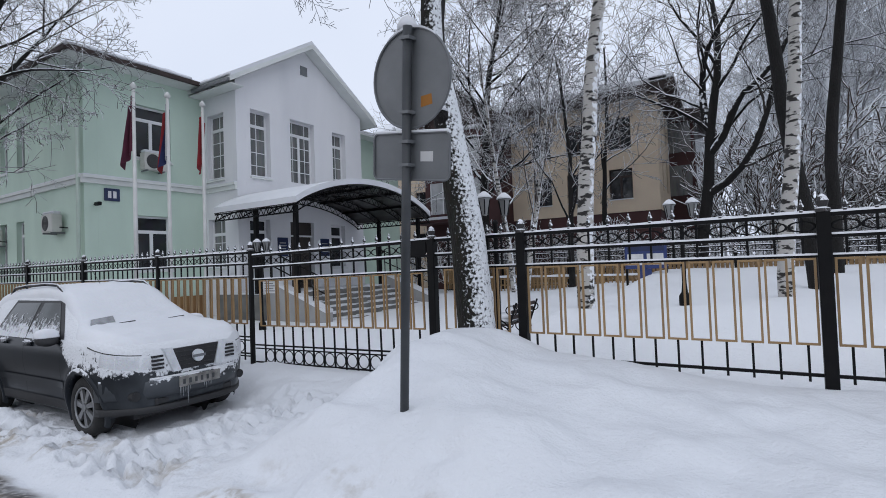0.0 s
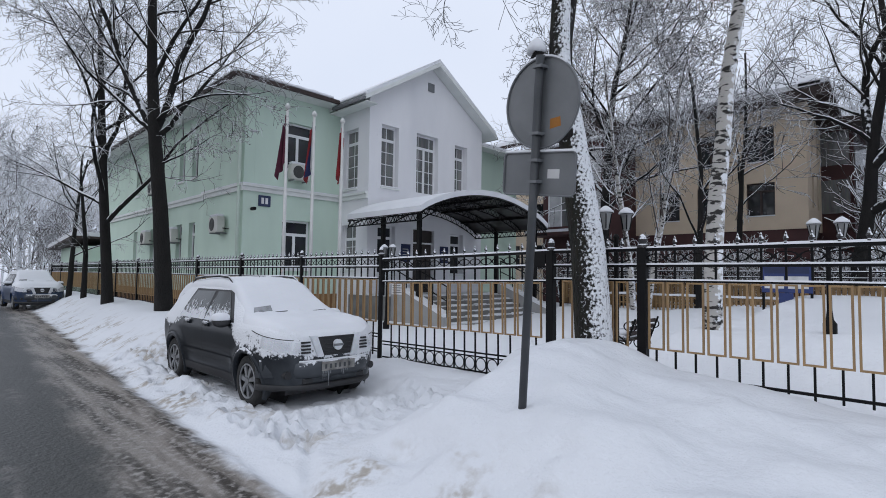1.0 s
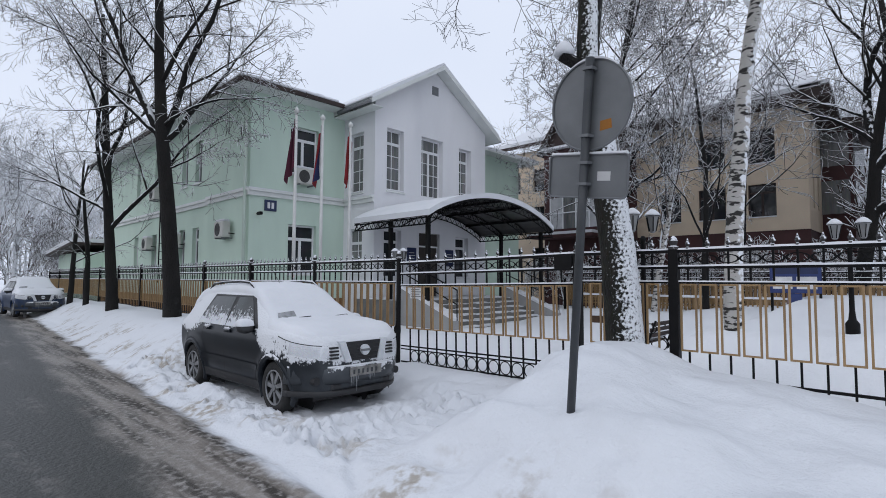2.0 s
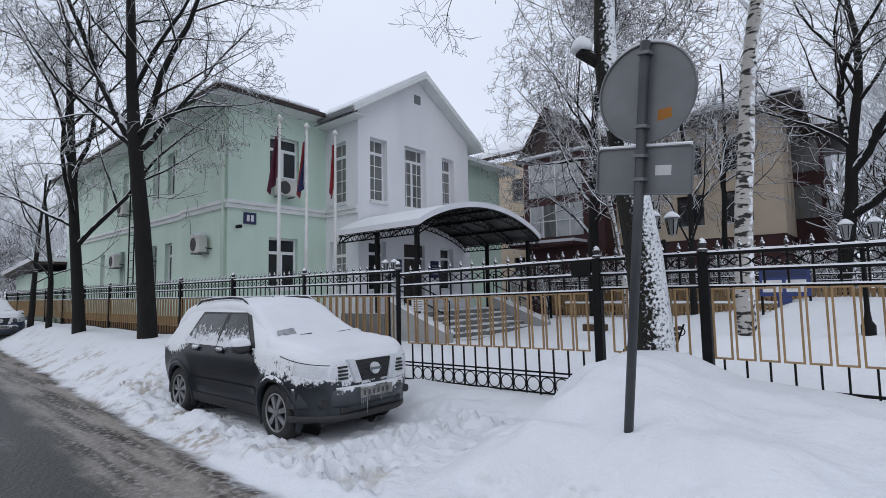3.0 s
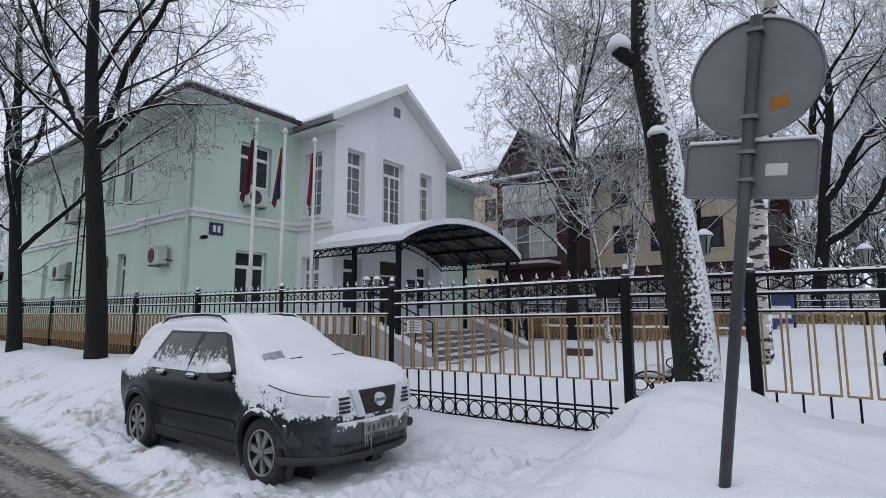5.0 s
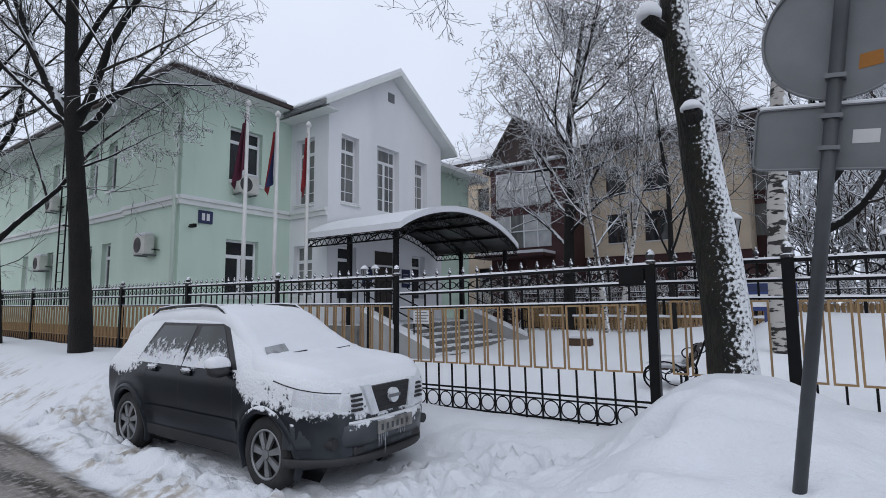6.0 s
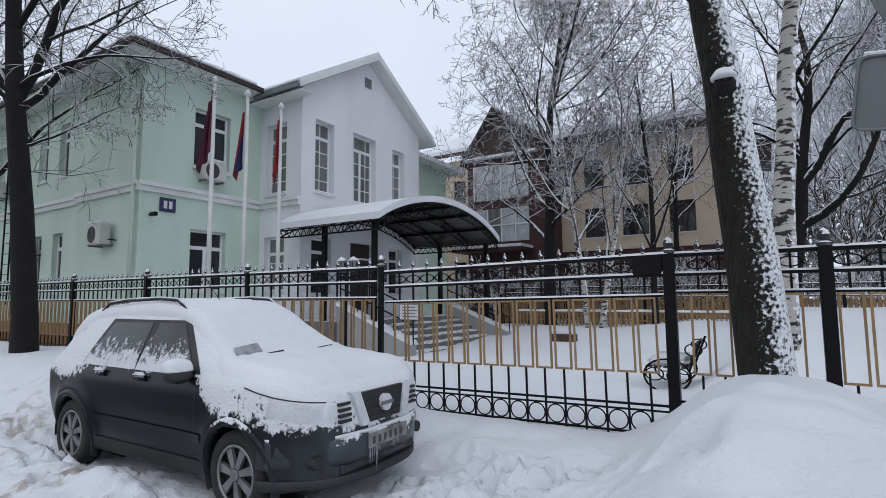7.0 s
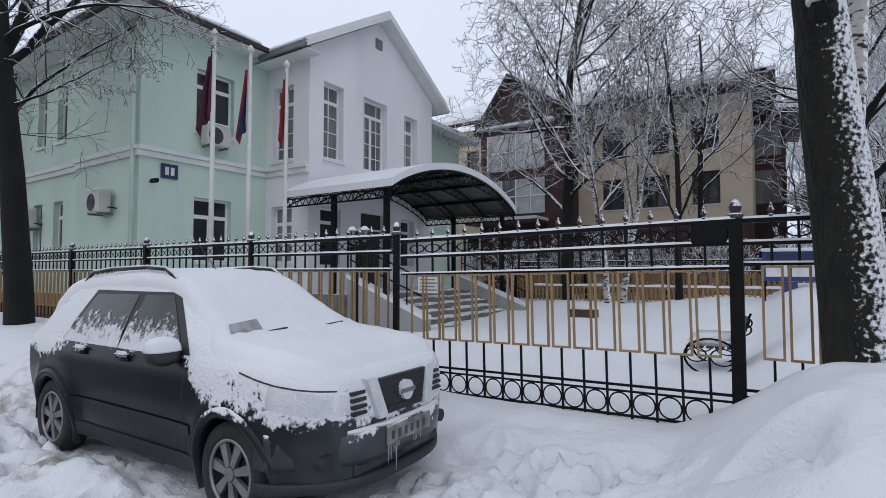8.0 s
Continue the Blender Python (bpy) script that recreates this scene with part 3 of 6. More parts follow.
# far annexe with a snowy roof
annexe = thing("annexe", (0, 0, 0), "low pale outbuilding with snow-laden roof", "outbuilding")
part("wall", box(B(), -40, -33.52, 6.2, 10.5, 0, 3.1), M_GREEN, annexe)
part("roof", slab([(-40.6, 5.6, 3.0), (-33.4, 5.6, 3.5), (-33.4, 11, 3.5), (-40.6, 11, 3.0)], 0.12), M_DARKROOF, annexe)
part("roof_snow", slab([(-40.6, 5.6, 3.13), (-33.4, 5.6, 3.63), (-33.4, 11, 3.63), (-40.6, 11, 3.13)], 0.22), M_SNOW, annexe)
part("window", box(B(), -36, -35, 6.15, 6.19, 1.2, 2.3), M_GLASS, annexe)

# ---- canopy over the entrance ----
def build_canopy():
    c = thing("entrance_canopy", (0, 0, 0), "black iron arched canopy with lattice trusses under thick snow", "canopy")
    x0, x1, y0, y1, zs, rise = WX + 0.06, -10.1, 9.75, 16.2, 3.5, 0.80
    n = 22

    def arc(k, off=0.0):
        t = k / n
        return y0 + (y1 - y0) * t, zs + rise * (1 - (2 * t - 1) ** 2) ** 0.9 + off

    def sheet(xa, xb, off, thick, mat, name, label="", inset=0.0):
        bm = B()
        rows = []
        for k in range(n + 1):
            y, z = arc(k, off)
            rows.append([bm.verts.new((xa, y, z)), bm.verts.new((xb, y, z)), bm.verts.new((xb, y, z + thick)), bm.verts.new((xa, y, z + thick))])
        for a, d in zip(rows, rows[1:]):
            for i in range(4):
                bm.faces.new((a[i], d[i], d[(i + 1) % 4], a[(i + 1) % 4]))
        bm.faces.new(rows[0])
        bm.faces.new(rows[-1][::-1])
        bmesh.ops.recalc_face_normals(bm, faces=bm.faces)
        return part(name, bm, mat, c, label)

    sheet(x0, x1, 0.0, 0.02, M_CANOPY, "roof_sheet", "dark translucent roof sheet")
    sheet(x0, x1 + 0.03, 0.024, 0.17, M_SNOW, "snow_load", "thick smooth snow on the canopy")
    for x in np.linspace(x0 + 0.05, x1 - 0.03, 4):
        bm = B()
        for k in range(n):
            (ya, za), (yb, zb) = arc(k), arc(k + 1)
            tube(bm, (x, ya, za - 0.03), (x, yb, zb - 0.03), 0.02, n=5, cap=False)
            tube(bm, (x, ya, za - 0.24), (x, yb, zb - 0.24), 0.02, n=5, cap=False)
            tube(bm, (x, ya, za - 0.24), (x, (ya + yb) / 2, (za + zb) / 2 - 0.03), 0.01, n=4, cap=False)
            tube(bm, (x, (ya + yb) / 2, (za + zb) / 2 - 0.03), (x, yb, zb - 0.24), 0.01, n=4, cap=False)
        part("arch_truss", bm, M_IRON, c)
    for y in (y0 + 0.03, y1 - 0.03):
        truss = part("eave_truss", tube(B(), (x0, y, zs - 0.03), (x1, y, zs - 0.03), 0.022, n=6), M_IRON, c)
        part("lower_chord", tube(B(), (x0, y, zs - 0.22), (x1, y, zs - 0.22), 0.022, n=6), M_IRON, truss)
        xs = np.linspace(x0, x1, 17)
        for a, d in zip(xs, xs[1:]):
            part("brace", tube(B(), (a, y, zs - 0.22), ((a + d) / 2, y, zs - 0.03), 0.011, n=4), M_IRON, truss)
            part("brace", tube(B(), ((a + d) / 2, y, zs - 0.03), (d, y, zs - 0.22), 0.011, n=4), M_IRON, truss)
    for k in range(3, n - 1, 4):
        y, z = arc(k)
        part("purlin", box(B(), x0, x1, y - 0.02, y + 0.02, z - 0.075, z - 0.005), M_IRON, c)
    for x, y in ((-12.3, 10.2), (-10.55, 10.15), (-12.3, 15.9), (-10.45, 15.9)):
        z0 = 1.05 if x < -11.4 else gz(x, y) - 0.2
        k = (y - y0) / (y1 - y0) * n
        zt = arc(k)[1] - 0.2
        part("post", bevelled(box(B(), x - 0.06, x + 0.06, y - 0.06, y + 0.06, z0, zt), 0.008), M_IRON, c)
    return c


M_CANOPY = material("smoked_polycarbonate", (0.035, 0.03, 0.03), (0.02, 0.018, 0.018), 0.3, scale=2, fine=30, bump=0.02)
build_canopy()

# ---- steps and landing ----
M_STONE = material("grey_step_stone", (0.20, 0.20, 0.19), (0.13, 0.13, 0.125), 0.85, scale=3, fine=50, snow=0.30, snow_scale=4)
M_CONCRETE = material("grey_render", (0.42, 0.42, 0.41), (0.33, 0.33, 0.33), 0.85, scale=1.5, fine=40)
steps = thing("entrance_steps", (0, 0, 0), "grey stone entrance steps part covered with trodden snow", "steps")
for k in range(6):
    xa = -9.65 - 0.34 * k
    part("step", bevelled(box(B(), -11.7, xa, 10.35, 15.3, 0.15 + 0.15 * k, 0.30 + 0.15 * k - 0.004), 0.012), M_STONE, steps)
    rnd = random.Random(k)
    for j in range(4):
        ya = 10.5 + j * 1.2 + rnd.uniform(0, 0.3)
        bm = bevelled(box(B(), xa - 0.33, xa - 0.08, ya, ya + rnd.uniform(0.4, 1.0), 0.297 + 0.15 * k, 0.335 + 0.15 * k), 0.02)
        part("step_snow", bm, M_SNOW, steps)
part("landing", box(B(), WX + 0.01, -11.69, 9.9, 16.3, 0.0, 1.05), M_STONE, steps)
for y in (10.05, 15.3):
    bm = B()
    pr = [(-9.4, 0.1), (-9.4, 0.55), (-11.7, 1.45), (-11.7, 0.1)]
    a = [bm.verts.new((x, y, z)) for x, z in pr]
    d = [bm.verts.new((x, y + 0.25, z)) for x, z in pr]
    bm.faces.new(a)
    bm.faces.new(d[::-1])
    for i in range(4):
        bm.faces.new((a[i], d[i], d[(i + 1) % 4], a[(i + 1) % 4]))
    bmesh.ops.recalc_face_normals(bm, faces=bm.faces)
    part("cheek_wall", bm, M_CONCRETE, steps)
    part("cheek_snow", slab([(-9.4, y - 0.02, 0.555), (-9.4, y + 0.27, 0.555), (-11.7, y + 0.27, 1.455), (-11.7, y - 0.02, 1.455)], 0.09), M_SNOW, steps)
    bm = B()
    for z in (0.45, 0.85):
        tube(bm, (-9.4, y + 0.12, 0.55 + z), (-11.7, y + 0.12, 1.45 + z), 0.02, n=6)
    for k in range(5):
        xa = -9.4 - 0.57 * k
        za = 0.55 + 0.9 * (k * 0.57 / 2.3)
        tube(bm, (xa, y + 0.12, za), (xa, y + 0.12, za + 0.85), 0.018, n=6)
    part("handrail", bm, M_IRON, steps, "black iron handrail")
# ---- entrance door and plaques ----
M_DOOR = material("dark_door", (0.05, 0.04, 0.035), None, 0.5)
door = thing("door_1", (0, 0, 0), "dark glazed entrance door in white bay wall", "door", kind="structure")
part("door_frame", obox(B(), (WX, 12.75, 0), (0, 1, 0), (1, 0, 0), 0.0, 1.1, 2.93, 3.43, -0.25, -0.15), M_DOOR, door)
part("door_leaf", obox(B(), (WX, 12.75, 0), (0, 1, 0), (1, 0, 0), 0.03, 0.54, 1.06, 2.9, -0.22, -0.16), M_DOOR, door)
part("door_leaf", obox(B(), (WX, 12.75, 0), (0, 1, 0), (1, 0, 0), 0.56, 1.07, 1.06, 2.9, -0.22, -0.16), M_DOOR, door)
part("door_frame", obox(B(), (WX, 12.75, 0), (0, 1, 0), (1, 0, 0), 0.0, 1.1, 2.9, 2.96, -0.22, -0.1), M_PVC, door)
M_BLUE = material("dark_blue_plaque", (0.02, 0.035, 0.11), (0.015, 0.025, 0.08), 0.3, bump=0.0)
M_WHITEPAINT = material("white_paint", (0.78, 0.78, 0.78), None, 0.5, bump=0.0, fine_amt=0.05)
for ya, yb, za, zb in ((12.15, 12.6, 2.2, 2.85), (14.15, 14.6, 2.2, 2.85)):
    pl = thing("wall_plaque", (WX + 0.004, ya, za), "dark blue entrance plaque with pale lines on white wall", "sign")
    part("board", bevelled(box(B(), 0, 0.03, 0, yb - ya, 0, zb - za), 0.006), M_BLUE, pl)
    for k in range(4):
        part("text_line", box(B(), 0.031, 0.034, 0.07, yb - ya - 0.07 - 0.04 * (k % 2), 0.15 + 0.1 * k, 0.175 + 0.1 * k), M_WHITEPAINT, pl)
# house plate with its writing as plain bars, and a camera below it
pl = thing("house_plate", (GX + 0.004, 7.52, 3.90), "small blue house plate with white marks on green wall", "sign")
part("board", bevelled(box(B(), 0, 0.05, 0, 0.42, 0, 0.36), 0.01), M_BLUE, pl)
for a, w in ((0.09, 0.09), (0.23, 0.09)):
    part("mark", box(B(), 0.051, 0.055, a, a + w, 0.08, 0.28), M_WHITEPAINT, pl)
cc = thing("security_camera", (GX + 0.004, 7.22, 3.72), "small dark security camera under house plate", "camera")
bm = B()
tube(bm, (0, 0.05, 0.05), (0.12, 0.05, 0.05), 0.02)
part("bracket", bm, M_IRON, cc)
part("housing", bevelled(box(B(), 0.10, 0.34, 0.0, 0.1, 0.0, 0.1), 0.015), M_IRON, cc)


# ---- air conditioners ----
M_AC = material("off_white_enamel", (0.62, 0.62, 0.58), (0.52, 0.52, 0.48), 0.5, bump=0.02, fine_amt=0.1)
M_GRILLE = material("dark_grille", (0.06, 0.06, 0.06), None, 0.5)


def air_conditioner(loc, rz):
    a = thing("air_conditioner", loc, "off-white outdoor air conditioner unit with snow on its top", "air conditioner", group="outdoor air conditioners")
    a.rotation_euler = (0, 0, rz)
    a.scale = (0.85, 0.85, 0.9)
    part("case", bevelled(box(B(), -0.42, 0.42, -0.42, -0.12, 0, 0.58), 0.025, 2), M_AC, a)
    bm = B()
    for r in (0.06, 0.12, 0.18, 0.235):
        ring(bm, (-0.10, -0.425, 0.29), r, 0.007, n=24, m=4)
    part("fan_guard", bm, M_GRILLE, a)
    bm = B()
    tube(bm, (-0.10, -0.42, 0.29), (-0.10, -0.4235, 0.29), 0.24, n=28)
    part("fan_recess", bm, M_GRILLE, a, "dark round fan recess")
    for x in (-0.3, 0.3):
        part("bracket", box(B(), x - 0.02, x + 0.02, -0.42, 0.0, -0.05, -0.002), M_GALV, a)
    part("snow_cap", bevelled(box(B(), -0.41, 0.41, -0.41, -0.13, 0.582, 0.67), 0.035, 2), M_SNOW, a)
    bm = B()
    tube(bm, (0.42, -0.2, 0.15), (0.62, -0.05, 0.12), 0.018, n=6)
    part("hose", bm, M_IRON, a)
    return a


air_conditioner((GX, 8.85, 4.9), radians(90))
air_conditioner((-16.95, SY, 3.05), 0)
air_conditioner((-21.75, SY2, 2.9), 0)
air_conditioner((-25.2, SY2, 2.95), 0)
air_conditioner((-24.4, SY2, 5.1), 0)

# ladder on the side wall
lad = thing("wall_ladder", (-23.2, SY2 - 0.35, 0), "dark iron fire ladder fixed to green side wall", "ladder")
bm = B()
for x in (0, 0.55):
    part("rail", box(B(), x - 0.02, x + 0.02, -0.02, 0.02, 1.5, 8.4), M_IRON, lad)
for k in range(20):
    part("rung", tube(B(), (0, 0, 1.8 + 0.33 * k), (0.55, 0, 1.8 + 0.33 * k), 0.012, n=6), M_IRON, lad)
bm.free()
for z in (2.2, 4.4, 7.0):
    part("bracket", box(B(), 0.25, 0.29, 0.0, 0.36, z, z + 0.04), M_IRON, lad)


# ---- flagpoles ----
M_FLAGPOLE = material("white_flagpole", (0.72, 0.72, 0.70), (0.62, 0.62, 0.60), 0.4, bump=0.02, fine_amt=0.08)
M_FLAG_RED = material("maroon_cloth", (0.11, 0.016, 0.04), (0.07, 0.011, 0.028), 0.85, scale=4, fine=120, bump=0.1)
M_FLAG_R = material("red_cloth", (0.30, 0.02, 0.025), (0.2, 0.014, 0.018), 0.85, scale=4, fine=120, bump=0.1)
M_FLAG_B = material("blue_cloth", (0.03, 0.04, 0.13), (0.02, 0.026, 0.09), 0.85, scale=4, fine=120, bump=0.1)
M_FLAG_W = material("white_cloth", (0.5, 0.5, 0.52), None, 0.85, scale=4, fine=120, bump=0.1)


def drape(bm, top, bottom, side, length, seed, t0=0.0, t1=1.0):
    """Hanging cloth: folds that fall from the pole between heights top and bottom, reaching out to the side."""
    nu, nv = 14, 18
    rows = []
    for i in range(nu + 1):
        u = t0 + (t1 - t0) * i / nu
        row = []
        for j in range(nv + 1):
            q = j / nv
            out = length * (0.12 + 0.88 * q ** 1.2) * u
            fold = 0.05 * math.sin(u * 11 + seed + q * 1.5) * (0.3 + u)
            z = top - (top - bottom) * (q * (0.8 + 0.2 * u)) - 0.75 * u * u * (1 - q) * length - 0.15 * u
            row.append(bm.verts.new((side[0] * out + side[1] * fold, side[1] * out + side[0] * fold * -1 + fold, z)))
        rows.append(row)
    for a, d in zip(rows, rows[1:]):
        for j in range(nv):
            bm.faces.new((a[j], d[j], d[j + 1], a[j + 1]))
    bmesh.ops.recalc_face_normals(bm, faces=bm.faces)
    return bm


def flagpole(x, y, ztop, cloths, side, label, length=0.55, bottom=1.75):
    z0 = gz(x, y) - 0.15
    p = thing("flagpole", (x, y, z0), label, "flagpole", group="flagpoles before the building")
    part("pole", tube(B(), (0, 0, 0), (0, 0, ztop - z0 - 0.1), 0.055, 0.035, n=12), M_FLAGPOLE, p, smooth=True)
    part("finial", lathe(B(), (0, 0, ztop - z0 - 0.1), [(0.03, 0), (0.06, 0.02), (0.075, 0.07), (0.05, 0.12), (0.01, 0.17)]), M_FLAGPOLE, p, smooth=True)
    k = len(cloths)
    for i, m in enumerate(cloths):
        bm = drape(B(), ztop - z0 - 0.2, ztop - z0 - 0.2 - bottom, side, length, x + y, i / k, (i + 1) / k)
        part("flag", bm, m, p, "limp hanging cloth flag", True)
    return p


flagpole(-11.66, 6.42, 6.1, [M_FLAG_RED], (-0.85, -0.5), "white flagpole with a limp maroon flag", 0.32, 1.6)
flagpole(-11.70, 7.24, 6.1, [M_FLAG_W, M_FLAG_B, M_FLAG_R], (-0.85, -0.35), "white flagpole with a limp white, blue and red flag", 0.34, 1.6)
flagpole(-11.76, 8.20, 6.13, [M_FLAG_R], (-0.85, -0.4), "white flagpole with a narrow limp red flag", 0.2, 1.5)


# whitish panes of the maroon gabled bay
M_WHITE_PANE = material("white_window_panes", (0.62, 0.63, 0.64), (0.45, 0.46, 0.47), 0.2, scale=2, fine=14, bump=0.02, fine_amt=0.15)
# ---- brown building beyond the yard ----
brown = thing("brick_apartment_house", (0, 0, 0), "tan brick three-storey house with maroon bays and snowy dark roof", "building")
BY = 27.0
bu = lambda x: x + 20.6
bh = []
tan_cols = [(-20.0, -19.3), (-18.3, -17.5)]
for xa, xb in tan_cols:
    for z0, z1 in ((4.9, 6.3), (7.25, 8.65), (2.2, 3.7)):
        bh.append((bu(xa), bu(xb), z0, z1))
part("wall", wall_panel((-20.6, BY, 0), (1, 0, 0), (0, -1, 0), 3.6, 9.9, bh, 0.3), M_TAN, brown, "tan brick wall")
for h in bh:
    window(brown, (-20.6, BY, 0), (1, 0, 0), (0, -1, 0), *h, cols=1, frame_mat=M_DARKROOF, depth=0.12, sill=False)
bu2 = lambda x: x + 11.6
bh = []
for xa, xb in ((-10.35, -9.3), (-8.45, -7.2), (-6.25, -5.1)):
    for z0, z1 in ((4.65, 6.2), (7.17, 8.8)):
        bh.append((bu2(xa), bu2(xb), z0, z1))
part("wall", wall_panel((-11.6, BY, 4.0), (1, 0, 0), (0, -1, 0), 7.75, 5.9, [(a, b, c - 4.0, d - 4.0) for a, b, c, d in bh], 0.3), M_TAN, brown)
for a, b, c, d in bh:
    window(brown, (-11.6, BY, 4.0), (1, 0, 0), (0, -1, 0), a, b, c - 4.0, d - 4.0, cols=2, frame_mat=M_DARKROOF, transom=0.4, depth=0.12, sill=False)
    part("sill_snow", obox(B(), (-11.6, BY, 0), (1, 0, 0), (0, -1, 0), a, b, c - 0.02, c + 0.03, -0.1, 0.05), M_SNOW, brown)
part("wall", box(B(), -11.6, -3.85, BY + 0.05, BY + 0.3, 0, 4.0), M_MAROON, brown, "maroon ground storey")
# right-hand end wall
eh = [(0.9, 1.3, 1.0, 2.6), (2.1, 2.5, 1.0, 2.6), (0.9, 1.3, 3.4, 5.2), (2.1, 2.5, 3.4, 5.2)]
part("wall", wall_panel((-3.85, BY + 0.3, 4.0), (0, 1, 0), (1, 0, 0), 2.9, 6.2, [(a - 0.3, b - 0.3, c, d) for a, b, c, d in eh], 0.3), M_TAN, brown)
for h in eh:
    window(brown, (-3.85, BY, 4.0), (0, 1, 0), (1, 0, 0), *h, cols=1, frame_mat=M_DARKROOF, depth=0.12, sill=False)
part("wall", box(B(), -4.1, -3.9, BY + 0.3, BY + 3.2, 0, 4.0), M_MAROON, brown)
part("bay", box(B(), -4.4, -2.6, BY + 3.2, BY + 8, 0, 9.2), M_MAROON, brown, "maroon glazed end bay")
for z in (4.9, 7.2):
    part("window", box(B(), -4.2, -2.75, BY + 3.14, BY + 3.19, z, z + 1.6), M_CURTAIN, brown)
    part("window", box(B(), -2.6, -2.56, BY + 3.4, BY + 7.8, z, z + 1.6), M_CURTAIN, brown)
part("roof", slab([(-4.7, BY + 2.6, 9.3), (-1.9, BY + 2.6, 8.9), (-1.9, BY + 9, 8.9), (-4.7, BY + 9, 9.3)], 0.3), M_DARKROOF, brown)
# main roof: dark eaves, snow above
for nm, off, th, mat in (("roof", 0.0, 0.22, M_DARKROOF), ("roof_snow", 0.225, 0.22, M_SNOW)):
    part(nm, slab([(-12.2, BY - 0.8, 9.75 + off), (-3.2, BY - 0.8, 9.75 + off), (-5.2, BY + 6, 13.2 + off), (-12.2, BY + 6, 13.2 + off)], th), mat, brown)
    part(nm, slab([(-4.0, BY - 0.8, 9.85 + off), (-2.9, BY - 0.8, 9.85 + off), (-2.9, BY + 3.7, 8.75 + off), (-4.0, BY + 3.7, 8.75 + off)], th * 0.8), mat, brown)
    part(nm, slab([(-21.2, BY - 0.7, 10.0 + off), (-17.0, BY - 0.7, 10.0 + off), (-17.0, BY + 6, 13.2 + off), (-21.2, BY + 6, 13.2 + off)], th), mat, brown)
part("fascia", box(B(), -12.2, -2.9, BY - 0.84, BY - 0.81, 9.55, 9.96), M_DARKROOF, brown, "dark timber eaves board")
part("eaves_soffit", box(B(), -12.2, -3.86, BY - 0.8, BY - 0.01, 9.6, 9.7), M_DARKROOF, brown)
part("roof_ridge", box(B(), -11.5, -6.6, BY + 4.5, BY + 5.2, 12.1, 12.5), M_DARKROOF, brown)
# maroon gabled bay with glazing
part("bay", box(B(), -16.45, -11.61, BY - 1.6, BY + 0.3, 0, 9.19), M_MAROON, brown, "maroon clad bay")
for z0, z1 in ((4.6, 6.4), (6.9, 8.85)):
    for k in range(4):
        xa = -16.0 + 0.82 * k
        part("window", box(B(), xa, xa + 0.75, BY - 1.66, BY - 1.605, z0, z1), M_WHITE_PANE if z0 > 6 or k != 1 else M_CURTAIN, brown)
        bm = B()
        obox(bm, (xa, BY - 1.61, 0), (1, 0, 0), (0, -1, 0), -0.03, 0.03, z0, z1, 0.0, 0.1)
        obox(bm, (xa, BY - 1.61, 0), (1, 0, 0), (0, -1, 0), 0.0, 0.8, (z0 + z1) / 2 - 0.03, (z0 + z1) / 2 + 0.03, 0.0, 0.1)
        part("window_frame", bm, M_PVC, brown)
bm = B()
for y in (BY - 1.61, BY - 1.4):
    for p in ((-16.4, 9.2), (-11.2, 9.2), (-12.4, 10.4), (-14.4, 11.75), (-14.9, 11.75), (-15.9, 10.3)):
        bm.verts.new((p[0], y, p[1]))
v = list(bm.verts)
bm.faces.new(v[:6])
bm.faces.new(v[6:][::-1])
for i in range(6):
    bm.faces.new((v[i], v[6 + i], v[6 + (i + 1) % 6], v[(i + 1) % 6]))
bmesh.ops.recalc_face_normals(bm, faces=bm.faces)
part("gable", bm, M_DARKROOF, brown, "dark timber gable")
for a, b, mt in (((-16.7, 8.95), (-14.7, 11.8), M_DARKROOF), ((-14.7, 11.8), (-11.0, 9.2), M_DARKROOF)):
    part("roof", slab([(a[0], BY - 2.0, a[1]), (b[0], BY - 2.0, b[1]), (b[0], BY + 6, b[1]), (a[0], BY + 6, a[1])], 0.2), mt, brown)
    part("roof_snow", slab([(a[0], BY - 1.7, a[1] + 0.203), (b[0], BY - 1.7, b[1] + 0.203), (b[0], BY + 6, b[1] + 0.203), (a[0], BY + 6, a[1] + 0.203)], 0.12), M_SNOW, brown)
part("ledge_snow", box(B(), -16.6, -12.2, BY - 2.0, BY - 1.3, 9.195, 9.32), M_SNOW, brown)
part("porch_roof", box(B(), -16.6, -12.6, BY - 3.2, BY - 1.62, 4.0, 4.15), M_MAROON, brown)
part("porch_snow", box(B(), -16.6, -12.6, BY - 3.2, BY - 1.62, 4.153, 4.3), M_SNOW, brown)
part("chimney", box(B(), -18.3, -17.5, BY + 1, BY + 2, 9.9, 11.1), M_MAROON, brown)

# ---- street fence ----
FY = 5.767


def snow_strip(bm, x0, x1, y0, y1, z, h):
    n = max(2, int((x1 - x0) / 0.25))
    xs = np.linspace(x0, x1, n + 1)
    hs = [h * (0.6 + 0.5 * abs(noise.noise((x * 3.1, z * 7, 0.3)))) for x in xs]
    prev = None
    for x, hh in zip(xs, hs):
        row = [bm.verts.new((x, y0, z)), bm.verts.new((x, (y0 * 3 + y1) / 4, z + hh)), bm.verts.new((x, (y0 + 3 * y1) / 4, z + hh)), bm.verts.new((x, y1, z))]
        if prev:
            for i in range(4):
                bm.faces.new((prev[i], row[i], row[(i + 1) % 4], prev[(i + 1) % 4]))
        else:
            bm.faces.new(row)
        prev = row
    bm.faces.new(prev[::-1])
    bmesh.ops.recalc_face_normals(bm, faces=bm.faces)
    return bm


